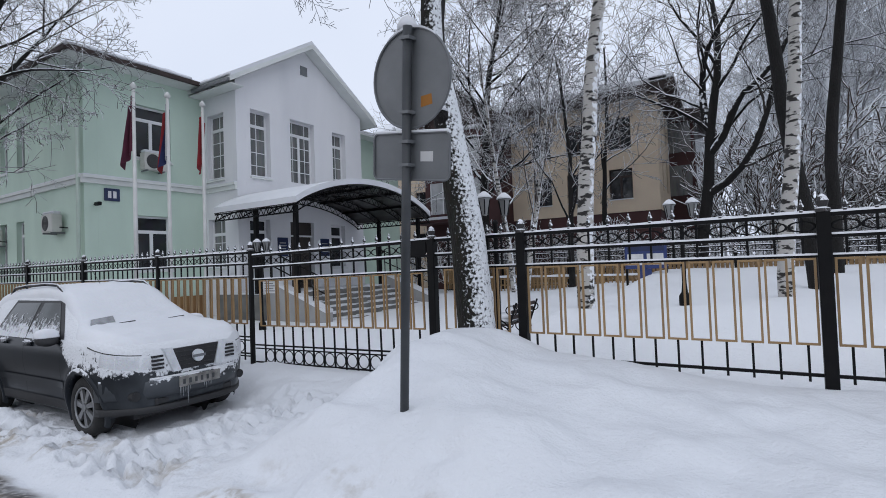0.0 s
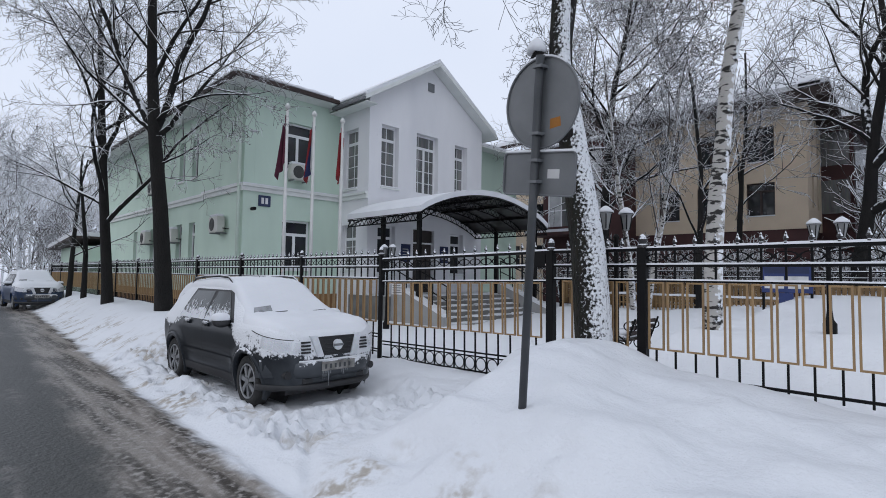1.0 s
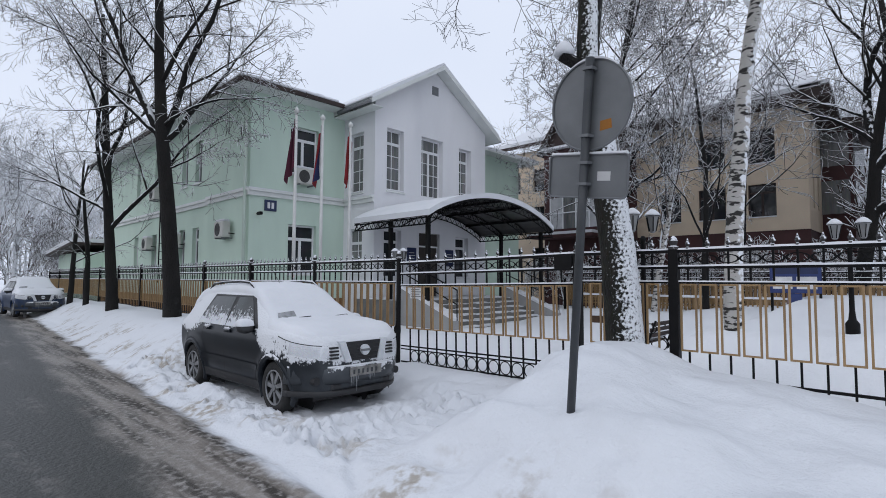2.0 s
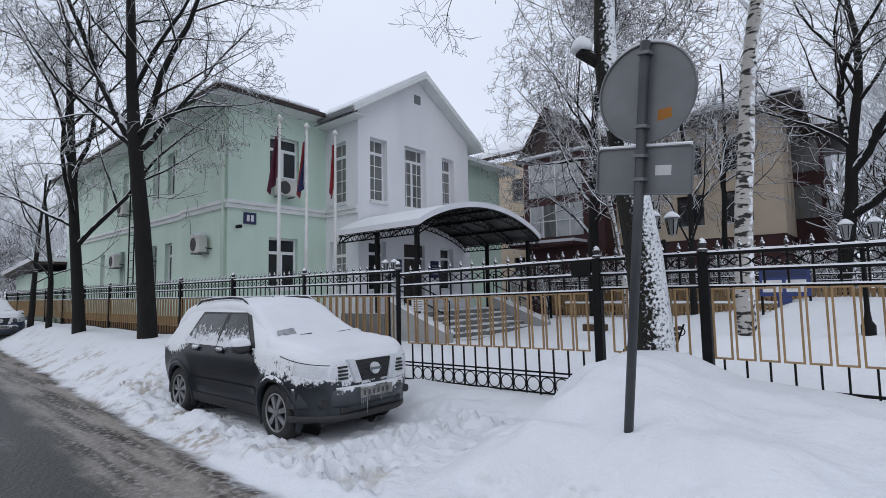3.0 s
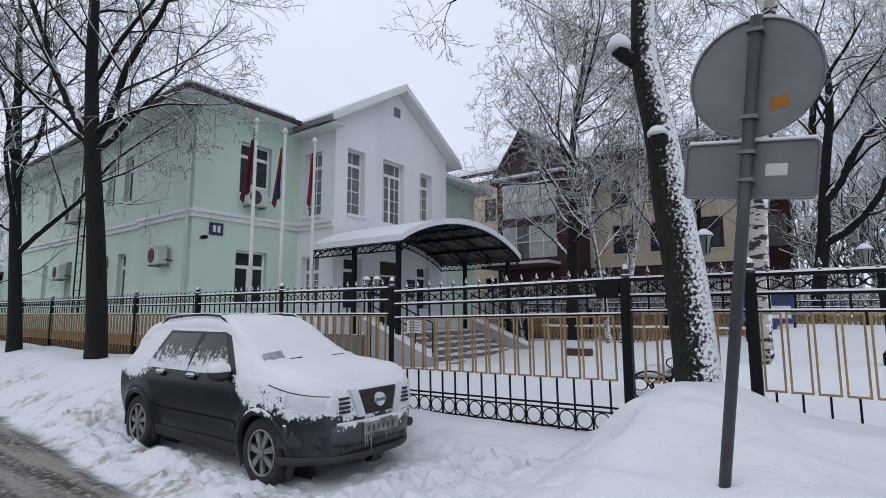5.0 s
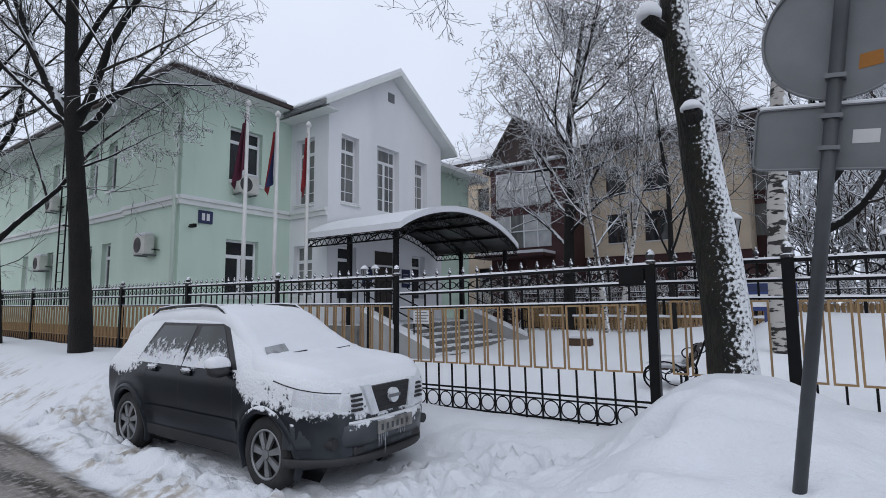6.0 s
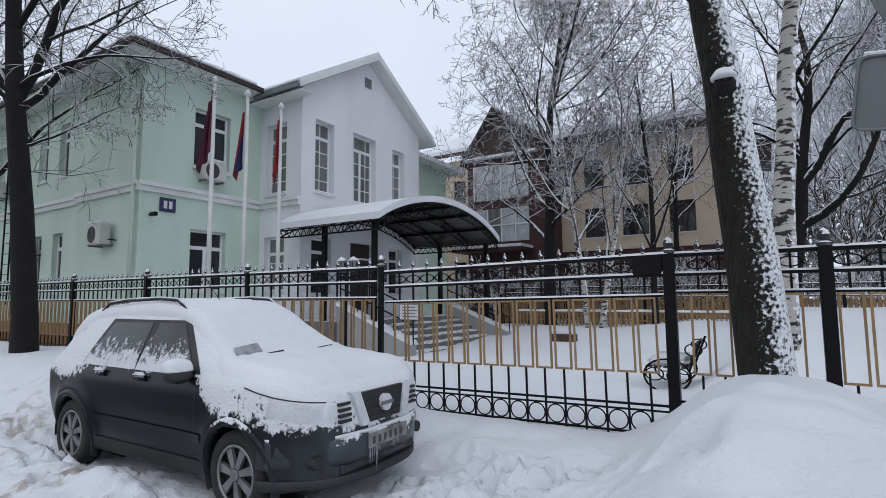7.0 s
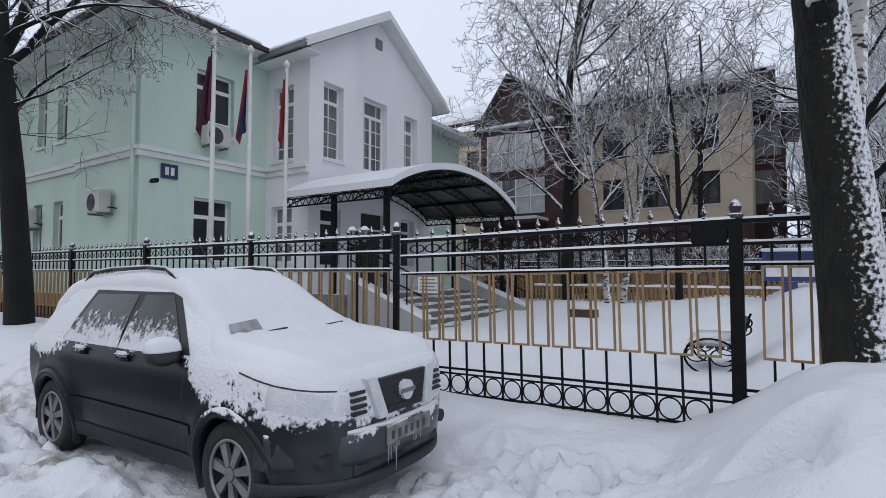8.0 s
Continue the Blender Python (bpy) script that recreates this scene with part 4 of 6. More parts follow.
PICKET = box(B(), -0.010, 0.010, -0.010, 0.010, 0.0, 1.0)
picket_me = bpy.data.meshes.new("picket")
PICKET.to_mesh(picket_me)
PICKET.free()
picket_me.materials.append(M_IRON)
fin = lathe(B(), (0, 0, 0), [(0.009, 0), (0.022, 0.010), (0.022, 0.024), (0.009, 0.032), (0.027, 0.06), (0.018, 0.085), (0.003, 0.13)], 6)
finial_me = bpy.data.meshes.new("finial")
fin.to_mesh(finial_me)
fin.free()
M_FINIAL = material("frosted_iron_finial", (0.05, 0.045, 0.045), (0.02, 0.02, 0.02), 0.6, snow=0.45, snow_scale=40, snow_dir=(0.3, -0.3, 0.9))
finial_me.materials.append(M_FINIAL)
cap = lathe(B(), (0, 0, 0), [(0.062, 0), (0.062, 0.03), (0.03, 0.045), (0.045, 0.07), (0.05, 0.10), (0.035, 0.135), (0.008, 0.16)], 10)
cap_me = bpy.data.meshes.new("post_cap")
cap.to_mesh(cap_me)
cap.free()
cap_me.materials.append(M_FINIAL)


def yellow_frame_mesh(w, lo, hi):
    """An ochre painted rectangle of flat bar, its top dusted by the rail above."""
    bm = B()
    t = 0.0095
    for a in ((-w / 2, -w / 2 + 2 * t, lo, hi), (w / 2 - 2 * t, w / 2, lo, hi)):
        box(bm, a[0], a[1], -0.012, 0.012, a[2], a[3])
    for z in (lo, hi - 2 * t):
        box(bm, -w / 2 + 2 * t, w / 2 - 2 * t, -0.0115, 0.0115, z, z + 2 * t)
    me = bpy.data.meshes.new("ochre_frame")
    bm.to_mesh(me)
    bm.free()
    me.materials.append(M_YELLOW)
    return me


def kid(name, me, parent, loc, scale=None):
    ob = new(name, me)
    ob.parent = parent
    ob.location = loc
    if scale:
        ob.scale = scale
    return ob


def fence_section(width, pitch_n, label, name="fence_section", gate=False, low=0.25, lo=0.89, hi=1.66, margin=0.05, band=True):
    """One section: rails with snow on them, pickets with finials, ochre frames and a band of hoops at the foot. Origin at its left end at ground zero."""
    f = thing(name, (0, 0, 0), label, "gate" if gate else "fence", group="" if gate else "street fence sections")
    e = 0.03
    feet = ((low + 0.33, 0.011), (low + 0.275, 0.009), (low + 0.055, 0.011), (low + 0.01, 0.009)) if band else ((low, 0.014),)
    for z, h in ((2.035, 0.018), (1.845, 0.014), (hi + 0.012, 0.010), *feet):
        part("rail", box(B(), e, width - e, -h, h, z - h, z + h), M_IRON, f)
    for z, h, d in ((2.053, 0.034, 0.024), (1.859, 0.028, 0.02), (hi + 0.022, 0.026, 0.018)):
        part("rail_snow", snow_strip(B(), e, width - e, -d, d, z, h), M_SNOW, f, "snow on the rail")
    pitch = (width - 2 * margin) / pitch_n
    yf = yellow_frame_mesh(pitch - 0.03, lo, hi)
    for k in range(pitch_n):
        c = margin + pitch * (k + 0.5)
        kid("picket", picket_me, f, (c, 0, low - 0.06), (1, 1, lo + 0.01 - low + 0.06))
        kid("picket", picket_me, f, (c, 0, hi), (1, 1, 2.05 - hi))
        kid("finial", finial_me, f, (c, 0, 2.055))
        kid("ochre_frame", yf, f, (c, -0.002, 0.0))
        bm = ring(B(), (0, 0, 0), 0.05, 0.006, n=16, m=4)
        bmesh.ops.scale(bm, vec=(pitch / 2 / 0.054, 1, 0.9), verts=bm.verts[:])
        bmesh.ops.translate(bm, vec=(c, 0, 1.94), verts=bm.verts[:])
        part("scroll", bm, M_IRON, f)
        if band and k < pitch_n - 1:
            part("hoop", ring(B(), (c + pitch / 2, 0, low + 0.165), min(0.10, pitch / 2 - 0.015), 0.008, n=20, m=5), M_IRON, f)
    return f


def fence_post(x, y=FY, h=2.06, w=0.045):
    z0 = gz(x, y) - 0.3
    p = thing("fence_post", (x, y, z0), "square black iron fence post with a snow-dusted cap", "fence post", group="fence posts")
    part("shaft", bevelled(box(B(), -w, w, -w, w, 0, h - z0), 0.006), M_IRON, p)
    kid("post_cap", cap_me, p, (0, 0, h - z0))
    return p


fp_right = fence_section(2.86, 13, "black iron fence section with ochre frames and snowy rails", low=0.63, band=False)
fp_right.location = (-1.92, FY, 0)
for x in (0.94, 3.8, 6.66, 9.52):
    copy_thing(fp_right, Matrix.Translation((x, FY, 0)))
wicket = fence_section(1.25, 5, "narrow black iron wicket section with ochre frames", low=0.3, margin=0.16)
wicket.location = (-3.17, FY, 0)
gate = fence_section(3.60, 15, "black iron gate with ochre frames and a band of hoops", name="gate", gate=True, low=0.25, lo=0.885, hi=1.63, margin=0.16)
gate.location = (-6.70, FY - 0.03, -0.065)
gate.rotation_euler = (0, radians(-1.05), 0)      # it sags towards its free end
left_run = fence_section(3.02, 15, "black iron fence section with ochre frames and snowy rails", low=0.3, lo=0.84, hi=1.62)
left_run.location = (-12.65, FY, 0.0)
near_run = fence_section(2.72, 13, "black iron fence section with ochre frames and snowy rails", low=0.3, lo=0.84, hi=1.62)
near_run.location = (-9.57, FY, 0.0)
for k in range(1, 10):
    copy_thing(left_run, Matrix.Translation((-12.65 - 3.03 * k, FY, 0.0)))
for x in (12.38, 9.52, 6.66, 3.8, 0.94, -1.92, -3.17, -6.80, -9.60):
    fence_post(x, w=0.052 if x in (-1.92, -3.17, 0.94) else 0.032)
for k in range(11):
    fence_post(-12.63 - 3.03 * k, h=2.08)
lock = thing("lock_box", (-3.35, FY, 1.84), "black metal lock box on the gate post", "lock")
part("case", bevelled(box(B(), -0.16, 0.12, -0.05, 0.03, 0.0, 0.20), 0.008), M_IRON, lock)
notice = thing("notice_sheet", (-6.45, FY - 0.03, 1.36), "white laminated notice tied to the gate", "notice")
part("sheet", box(B(), 0, 0.30, -0.006, 0.0, 0, 0.24), M_WHITEPAINT, notice)
for k in range(5):
    part("text_line", box(B(), 0.03, 0.27 - 0.03 * (k % 2), -0.009, -0.0065, 0.03 + 0.04 * k, 0.045 + 0.04 * k), M_GALV, notice)

# inner fence at the back of the yard
for k in range(8):
    ob = copy_thing(fp_right, Matrix.Translation((-11.9 + 2.86 * k, 20.0, -0.05)))
    ob["label"] = "black iron fence section at the back of the yard"
for k in range(9):
    fence_post(-11.9 + 2.86 * k, 20.0, 1.75)
board_me = bpy.data.meshes.new("board")
bm = bevelled(box(B(), -0.05, 0.05, -0.012, 0.012, 0.0, 1.0), 0.006)
bm.to_mesh(board_me)
bm.free()
board_me.materials.append(M_YELLOW)
boards = thing("board_fence", (0, 20.12, 0.0), "ochre wooden board fence behind the yard's snowbank", "fence")
for z in (0.85, 1.42):
    part("rail", box(B(), -12.0, 10.9, 0.014, 0.05, z, z + 0.06), M_YELLOW, boards)
rnd = random.Random(12)
for k in range(165):
    kid("board", board_me, boards, (-11.9 + 0.138 * k, rnd.uniform(-0.004, 0.004), 0.6), (1, 1, 0.94 + rnd.uniform(-0.015, 0.015)))
slat_me = bpy.data.meshes.new("slat")
bm = bevelled(box(B(), -0.025, 0.025, -0.01, 0.01, 0.0, 1.0), 0.005)
bm.to_mesh(slat_me)
bm.free()
slat_me.materials.append(M_YELLOW)
low_rail = thing("garden_railing", (0, 18.9, 0.0), "low ochre garden railing under a ridge of snow", "railing")
for z in (0.78, 1.02):
    part("rail", box(B(), -10.6, 1.2, 0.0115, 0.05, z, z + 0.05), M_YELLOW, low_rail)
part("rail_snow", snow_strip(B(), -10.6, 1.2, -0.05, 0.08, 1.10, 0.11), M_SNOW, low_rail, "snow on the railing")
for k in range(84):
    kid("slat", slat_me, low_rail, (-10.55 + 0.14 * k, 0, 0.5), (1, 1, 0.60))


# ---- road sign seen from behind ----
def road_sign():
    s = thing("road_sign", (-1.86, 3.34, 0.0), "grey-backed round road sign with a plate on a leaning steel post", "road sign")
    base, top = Vector((-0.07, 0.053, 0.2)), Vector((0.362, -0.307, 3.37))
    part("post", tube(B(), base, top, 0.034, n=16), M_POLE, s, smooth=True)
    ax = (top - base).normalized()
    # the sign faces away from the camera's side, nearly along +y
    right = Vector((1, -0.06, 0)) - ax * ax.dot(Vector((1, -0.06, 0)))
    right.normalize()
    back = right.cross(ax).normalized()
    if back.y > 0:
        back = -back

    def flat(bm, c, pts, d0, d1):
        a = [bm.verts.new(c + right * u + ax * w + back * d0) for u, w in pts]
        b = [bm.verts.new(c + right * u + ax * w + back * d1) for u, w in pts]
        bm.faces.new(a)
        bm.faces.new(b[::-1])
        k = len(pts)
        for i in range(k):
            bm.faces.new((a[i], b[i], b[(i + 1) % k], a[(i + 1) % k]))
        bmesh.ops.recalc_face_normals(bm, faces=bm.faces)
        return bm

    def at(z):
        return base + ax * ((z - base.z) / ax.z)

    c1 = at(3.03) + right * 0.0
    disc = [(0.342 * math.cos(2 * math.pi * i / 56), 0.342 * math.sin(2 * math.pi * i / 56)) for i in range(56)]
    part("disc", flat(B(), c1, disc, -0.055, -0.045), M_GALV, s, "round grey sign back")
    bm = B()
    for i in range(56):
        p, q = disc[i], disc[(i + 1) % 56]
        a, b = c1 + right * p[0] + ax * p[1] - back * 0.04, c1 + right * q[0] + ax * q[1] - back * 0.04
        tube(bm, a, b, 0.009, n=5, cap=False)
    part("rim", bm, M_GALV, s)
    c2 = at(2.50)

    def rounded(w, h, r=0.04):
        out = []
        for cx, cy, a0 in ((w - r, h - r, 0), (-w + r, h - r, 90), (-w + r, -h + r, 180), (w - r, -h + r, 270)):
            out += [(cx + r * math.cos(radians(a0 + 15 * k)), cy + r * math.sin(radians(a0 + 15 * k))) for k in range(7)]
        return out

    pl = rounded(0.345, 0.165)
    part("plate", flat(B(), c2, pl, -0.055, -0.047), M_GALV, s, "grey rectangular plate back")
    bm = B()
    for i in range(len(pl)):
        p, q = pl[i], pl[(i + 1) % len(pl)]
        tube(bm, c2 + right * p[0] + ax * p[1] - back * 0.04, c2 + right * q[0] + ax * q[1] - back * 0.04, 0.008, n=5, cap=False)
    part("rim", bm, M_GALV, s)
    for z in (3.29, 2.80, 2.60, 2.44):
        c = at(z)
        part("clamp", flat(B(), c, [(-0.044, -0.011), (0.044, -0.011), (0.044, 0.011), (-0.044, 0.011)], -0.046, 0.038), M_GALV, s)
    part("sticker", flat(B(), c1, [(0.09, -0.20), (0.19, -0.18), (0.18, -0.11), (0.09, -0.125)], -0.0446, -0.043), M_ORANGE, s, "orange sticker")
    part("sticker", flat(B(), c2, [(0.09, -0.035), (0.20, -0.035), (0.20, 0.035), (0.09, 0.035)], -0.0466, -0.045), M_WHITEPAINT, s, "white sticker")
    bm = tube(B(), c2 - right * 0.33 + ax * 0.172 - back * 0.045, c2 + right * 0.33 + ax * 0.172 - back * 0.045, 0.014, n=6)
    part("plate_snow", bm, M_SNOW, s)
    crest = [(p[0] * (1.02 + 0.03 * math.sin(math.pi * i / 12)), p[1] * (1.02 + 0.03 * math.sin(math.pi * i / 12))) for i, p in enumerate(disc[8:21])]
    part("disc_snow", flat(B(), c1, crest + [(p[0] * 1.004, p[1] * 1.004) for p in reversed(disc[8:21])], -0.06, -0.03), M_SNOW, s)
    return s


M_ORANGE = material("orange_sticker", (0.50, 0.20, 0.01), (0.4, 0.15, 0.01), 0.5, bump=0.0)
road_sign()


# ---- trees ----
def skeleton_tree(seed, base, height, r0, lean=(0, 0), fork=0.35, spread=0.9, levels=4, kids=(7, 7, 6, 5), length=(0.55, 0.5, 0.5, 0.5), droop=0.0, upright=0.5, segs=(9, 7, 5, 4), crook=0.18, rmin=0.004, guides=(), trunk=()):
    """Branches as lists of (points, radii, level), grown from the trunk outwards."""
    rnd = random.Random(seed)
    out = []

    def grow(p, d, ln, r, lev, along=(), bare=0.22):
        n = segs[min(lev, len(segs) - 1)]
        if along:
            ks = np.linspace(0, 1, len(along))
        pts, rad = [p.copy()], [r]
        step = ln / n
        dirs = []
        for i in range(n):
            k = crook * (0.35 if lev == 0 else 1.0)
            d = (d + Vector((rnd.gauss(0, k), rnd.gauss(0, k), rnd.gauss(0, k * 0.7)))).normalized()
            if lev > 0:
                d = (d + Vector((0, 0, upright * 0.12 if lev < 3 else -droop * 0.25))).normalized()
            if along:
                q = Vector([float(np.interp((i + 1) / n, ks, [a[c] for a in along])) for c in range(3)])
                d = (q - p).normalized()
                p = q
            else:
                p = p + d * step
            pts.append(p.copy())
            dirs.append(d.copy())
            t = (i + 1) / n
            rad.append(max(rmin, r * (1 - t * (0.72 if lev == 0 else 0.85))))
        out.append((pts, rad, lev))
        if lev + 1 >= levels:
            return
        nk = kids[min(lev, len(kids) - 1)]
        for j in range(nk):
            t0 = fork if lev == 0 else bare
            t = t0 + (1 - t0) * (j + rnd.random() * 0.8) / nk
            t = min(t, 0.98)
            f = t * n
            i = min(int(f), n - 1)
            q = pts[i].lerp(pts[i + 1], f - i)
            dd = dirs[i]
            a = dd.orthogonal().normalized()
            a.rotate(Matrix.Rotation(rnd.random() * 2 * math.pi, 3, dd))
            sp = spread * rnd.uniform(0.65, 1.2) * (1.0 if lev else 0.9)
            nd = (dd * math.cos(sp) + a * math.sin(sp)).normalized()
            rr = max(rmin, (rad[i] * (0.5 if lev == 0 else 0.6)) * rnd.uniform(0.7, 1.05))
            ll = ln * length[min(lev, len(length) - 1)] * rnd.uniform(0.65, 1.2) * (1.15 - 0.45 * t)
            grow(q, nd, ll, rr, lev + 1)

    d0 = Vector((lean[0], lean[1], 1)).normalized()
    grow(Vector(base), d0, height, r0, 0, trunk)
    for g in guides:                         # limbs that are known one by one: start, direction, length, radius, bare share
        tp = min(out[0][0], key=lambda p: abs(p.z - g[0][2]))
        grow(Vector((tp.x, tp.y, g[0][2])), Vector(g[1]).normalized(), g[2], g[3], 1, bare=g[4] if len(g) > 4 else 0.22)
    return out


def tube_mesh(name, branches, sides_of):
    """All given branches as tapered tubes in one mesh."""
    V, F = [], []
    for pts, rad, lev in branches:
        s = sides_of(lev)
        P = np.array(pts)
        T = np.gradient(P, axis=0)
        T /= np.linalg.norm(T, axis=1)[:, None] + 1e-9
        ref = np.array([0.31, 0.17, 0.93]) if abs(T[0][2]) < 0.8 else np.array([0.93, 0.17, 0.31])
        A = np.cross(T, ref)
        A /= np.linalg.norm(A, axis=1)[:, None] + 1e-9
        C = np.cross(T, A)
        ang = np.linspace(0, 2 * np.pi, s, endpoint=False)
        R = np.array(rad)[:, None, None]
        ringv = P[:, None, :] + R * (np.cos(ang)[None, :, None] * A[:, None, :] + np.sin(ang)[None, :, None] * C[:, None, :])
        b = tube_mesh.n
        V.append(ringv.reshape(-1, 3))
        m = len(P)
        idx = (np.arange(m - 1)[:, None] * s + np.arange(s)[None, :])
        nxt = (np.arange(m - 1)[:, None] * s + (np.arange(s)[None, :] + 1) % s)
        F.append(np.stack([idx, nxt, nxt + s, idx + s], -1).reshape(-1, 4) + b)
        tube_mesh.n += m * s
    tube_mesh.n = 0
    verts, faces = np.concatenate(V), np.concatenate(F)
    me = bpy.data.meshes.new(name)
    me.vertices.add(len(verts))
    me.vertices.foreach_set("co", verts.ravel())
    me.loops.add(len(faces) * 4)
    me.loops.foreach_set("vertex_index", faces.ravel().astype(np.int32))
    me.polygons.add(len(faces))
    me.polygons.foreach_set("loop_start", np.arange(0, len(faces) * 4, 4, dtype=np.int32))
    me.polygons.foreach_set("loop_total", np.full(len(faces), 4, dtype=np.int32))
    me.polygons.foreach_set("use_smooth", np.ones(len(faces), dtype=bool))
    me.update(calc_edges=True)
    return me


tube_mesh.n = 0


def tree(name, label, category, base, trunk_mat, twig_mat, trunk_sides=14, twig_sides=3, group="", **kw):
    br = skeleton_tree(base=(0, 0, 0), **kw)
    t = thing(name, base, label, category, group)
    tr = [b for b in br if b[2] == 0]
    li = [b for b in br if b[2] == 1]
    tw = [b for b in br if b[2] >= 2]
    for nm, bs, mt, sd in (("trunk", tr, trunk_mat, trunk_sides), ("limb_system", li, twig_mat if trunk_mat is M_BIRCH else M_LIMB, 6), ("crown", tw, twig_mat, twig_sides)):
        if bs:
            me = tube_mesh(nm, bs, lambda lev: sd)
            me.materials.append(mt)
            ob = new(nm, me)
            ob.parent = t
    return t


LIME = dict(spread=0.95, kids=(11, 10, 8, 4), length=(0.60, 0.5, 0.42, 0.4), levels=5, segs=(12, 9, 6, 4, 3), crook=0.13, upright=0.12, droop=0.3, rmin=0.0055)
tree("lime_tree", "bare dark street tree with snow-lined branches", "tree", (-14.3, 4.45, 0.35), M_BARK, M_TWIG, seed=11, height=10.5, r0=0.24, fork=0.44,
     trunk=[(0, 0, 0), (0.03, -0.05, 1.0), (0.02, -0.2, 3.0), (0, -0.42, 5.1), (-0.1, -0.52, 7.0), (-0.05, -0.6, 9.0), (-0.15, -0.6, 10.5)],
     guides=[((0, 0, 5.3), (0.72, 0.30, 0.34), 3.6, 0.05), ((0, 0, 4.9), (-0.35, -0.3, 1.0), 6.0, 0.11), ((0, 0, 5.0), (0.28, 0.25, 1.0), 6.0, 0.11), ((0, 0, 5.6), (-0.9, -0.1, 0.45), 4.5, 0.07), ((0, 0, 4.2), (0.5, 0.5, 0.15), 2.2, 0.03)], group="street trees", **LIME)
tree("lime_tree", "bare dark street tree with snow-lined branches", "tree", (-19.2, 4.25, 0.35), M_BARK, M_TWIG, seed=5, height=10.0, r0=0.2, fork=0.38,
     trunk=[(0, 0, 0), (0, -0.05, 1.0), (0, -0.3, 4.4), (0.05, -0.5, 7.6), (-0.1, -0.6, 10.0)],
     guides=[((0, 0, 3.5), (-0.9, -0.3, 0.4), 4.5, 0.07), ((0, 0, 4.8), (0.14, 0.1, 1.0), 5.5, 0.08)], group="street trees", **LIME)
SMALL = dict(LIME, kids=(8, 6, 5, 3))
tree("young_tree", "slim bare street tree in the snow bank", "tree", (-26.5, 4.4, 0.3), M_BARK, M_TWIG, seed=21, height=6.5, r0=0.12, lean=(-0.12, 0), fork=0.3, group="street trees", **SMALL)
tree("young_tree", "slim bare street tree in the snow bank", "tree", (-23.6, 4.4, 0.3), M_BARK, M_TWIG, seed=22, height=6.0, r0=0.11, lean=(0.05, 0), fork=0.3, group="street trees", **SMALL)
# the large tree in the heap, leaning towards the road
tree("maple_tree", "thick dark tree with driven snow up one flank", "tree", (-2.36, 5.40, 0.3), M_BARK_SIDE, M_TWIG, trunk_sides=28, seed=3, height=11.0, r0=0.235, fork=0.80,
     trunk=[(0.0, 0.10, 0), (-0.04, 0.09, 0.7), (-0.10, 0.08, 1.7), (-0.16, 0.02, 2.3), (-0.20, -0.06, 2.8), (-0.22, -0.12, 3.2), (-0.30, -0.20, 3.75), (-0.34, -0.20, 4.1), (-0.32, -0.18, 4.9), (-0.36, -0.15, 6.0), (-0.45, -0.1, 8.0), (-0.45, 0.0, 10.5)],
     guides=[((0, 0, 6.2), (-0.84, 0.30, 0.10), 5.5, 0.06), ((0, 0, 3.75), (0.02, 0.30, 1.0), 6.0, 0.13, 0.65)], **dict(LIME, segs=(21, 9, 6, 4, 3)))
stub = thing("branch_stub", (-2.80, 5.10, 4.36), "sawn-off branch stub capped with snow on the maple", "branch")
part("wood", tube(B(), (0.05, 0.08, -0.05), (-0.11, -0.14, 0.07), 0.08, 0.07, n=10), M_BARK, stub)
part("snow_cap", lathe(B(), (-0.09, -0.10, 0.10), [(0.12, -0.03), (0.125, 0.03), (0.09, 0.10), (0.03, 0.15), (0.005, 0.155)], 10), M_SNOW, stub, smooth=True)
knot = thing("trunk_knot", (-2.57, 5.12, 3.46), "bark knot on the maple with a cap of snow", "knot")
part("wood", tube(B(), (0.0, 0.12, -0.08), (0.0, -0.05, 0.0), 0.11, 0.07, n=10), M_BARK, knot)
part("snow_cap", lathe(B(), (0.0, -0.03, 0.0), [(0.10, 0.0), (0.10, 0.03), (0.06, 0.08), (0.01, 0.10)], 10), M_SNOW, knot, smooth=True)
BIRCH = dict(spread=0.7, kids=(13, 8, 6, 3), length=(0.32, 0.5, 0.5, 0.4), levels=5, segs=(14, 8, 6, 5, 3), crook=0.12, upright=0.4, droop=0.5, rmin=0.007)
tree("birch_tree", "tall white birch with dark bark scars", "tree", (-2.15, 8.95, 0.3), M_BIRCH, M_TWIG_PALE, seed=31, height=13, r0=0.155, lean=(-0.03, 0.0), fork=0.42, group="yard birches", **BIRCH)
tree("birch_tree", "tall white birch with dark bark scars", "tree", (0.75, 11.0, 0.4), M_BIRCH, M_TWIG_PALE, seed=32, height=13, r0=0.14, lean=(-0.035, 0.0), fork=0.45, group="yard birches", **BIRCH)
tree("yard_tree", "broad dark bare tree with snow-lined twigs", "tree", (-9.35, 19.0, 0.5), M_BARK, M_TWIG, seed=71, height=15, r0=0.24, lean=(-0.02, 0.02), fork=0.22, group="yard trees", **dict(LIME, spread=1.15, kids=(27, 12, 8, 4), length=(0.42, 0.5, 0.45, 0.36), upright=0.2, droop=0.0, crook=0.11, rmin=0.010))
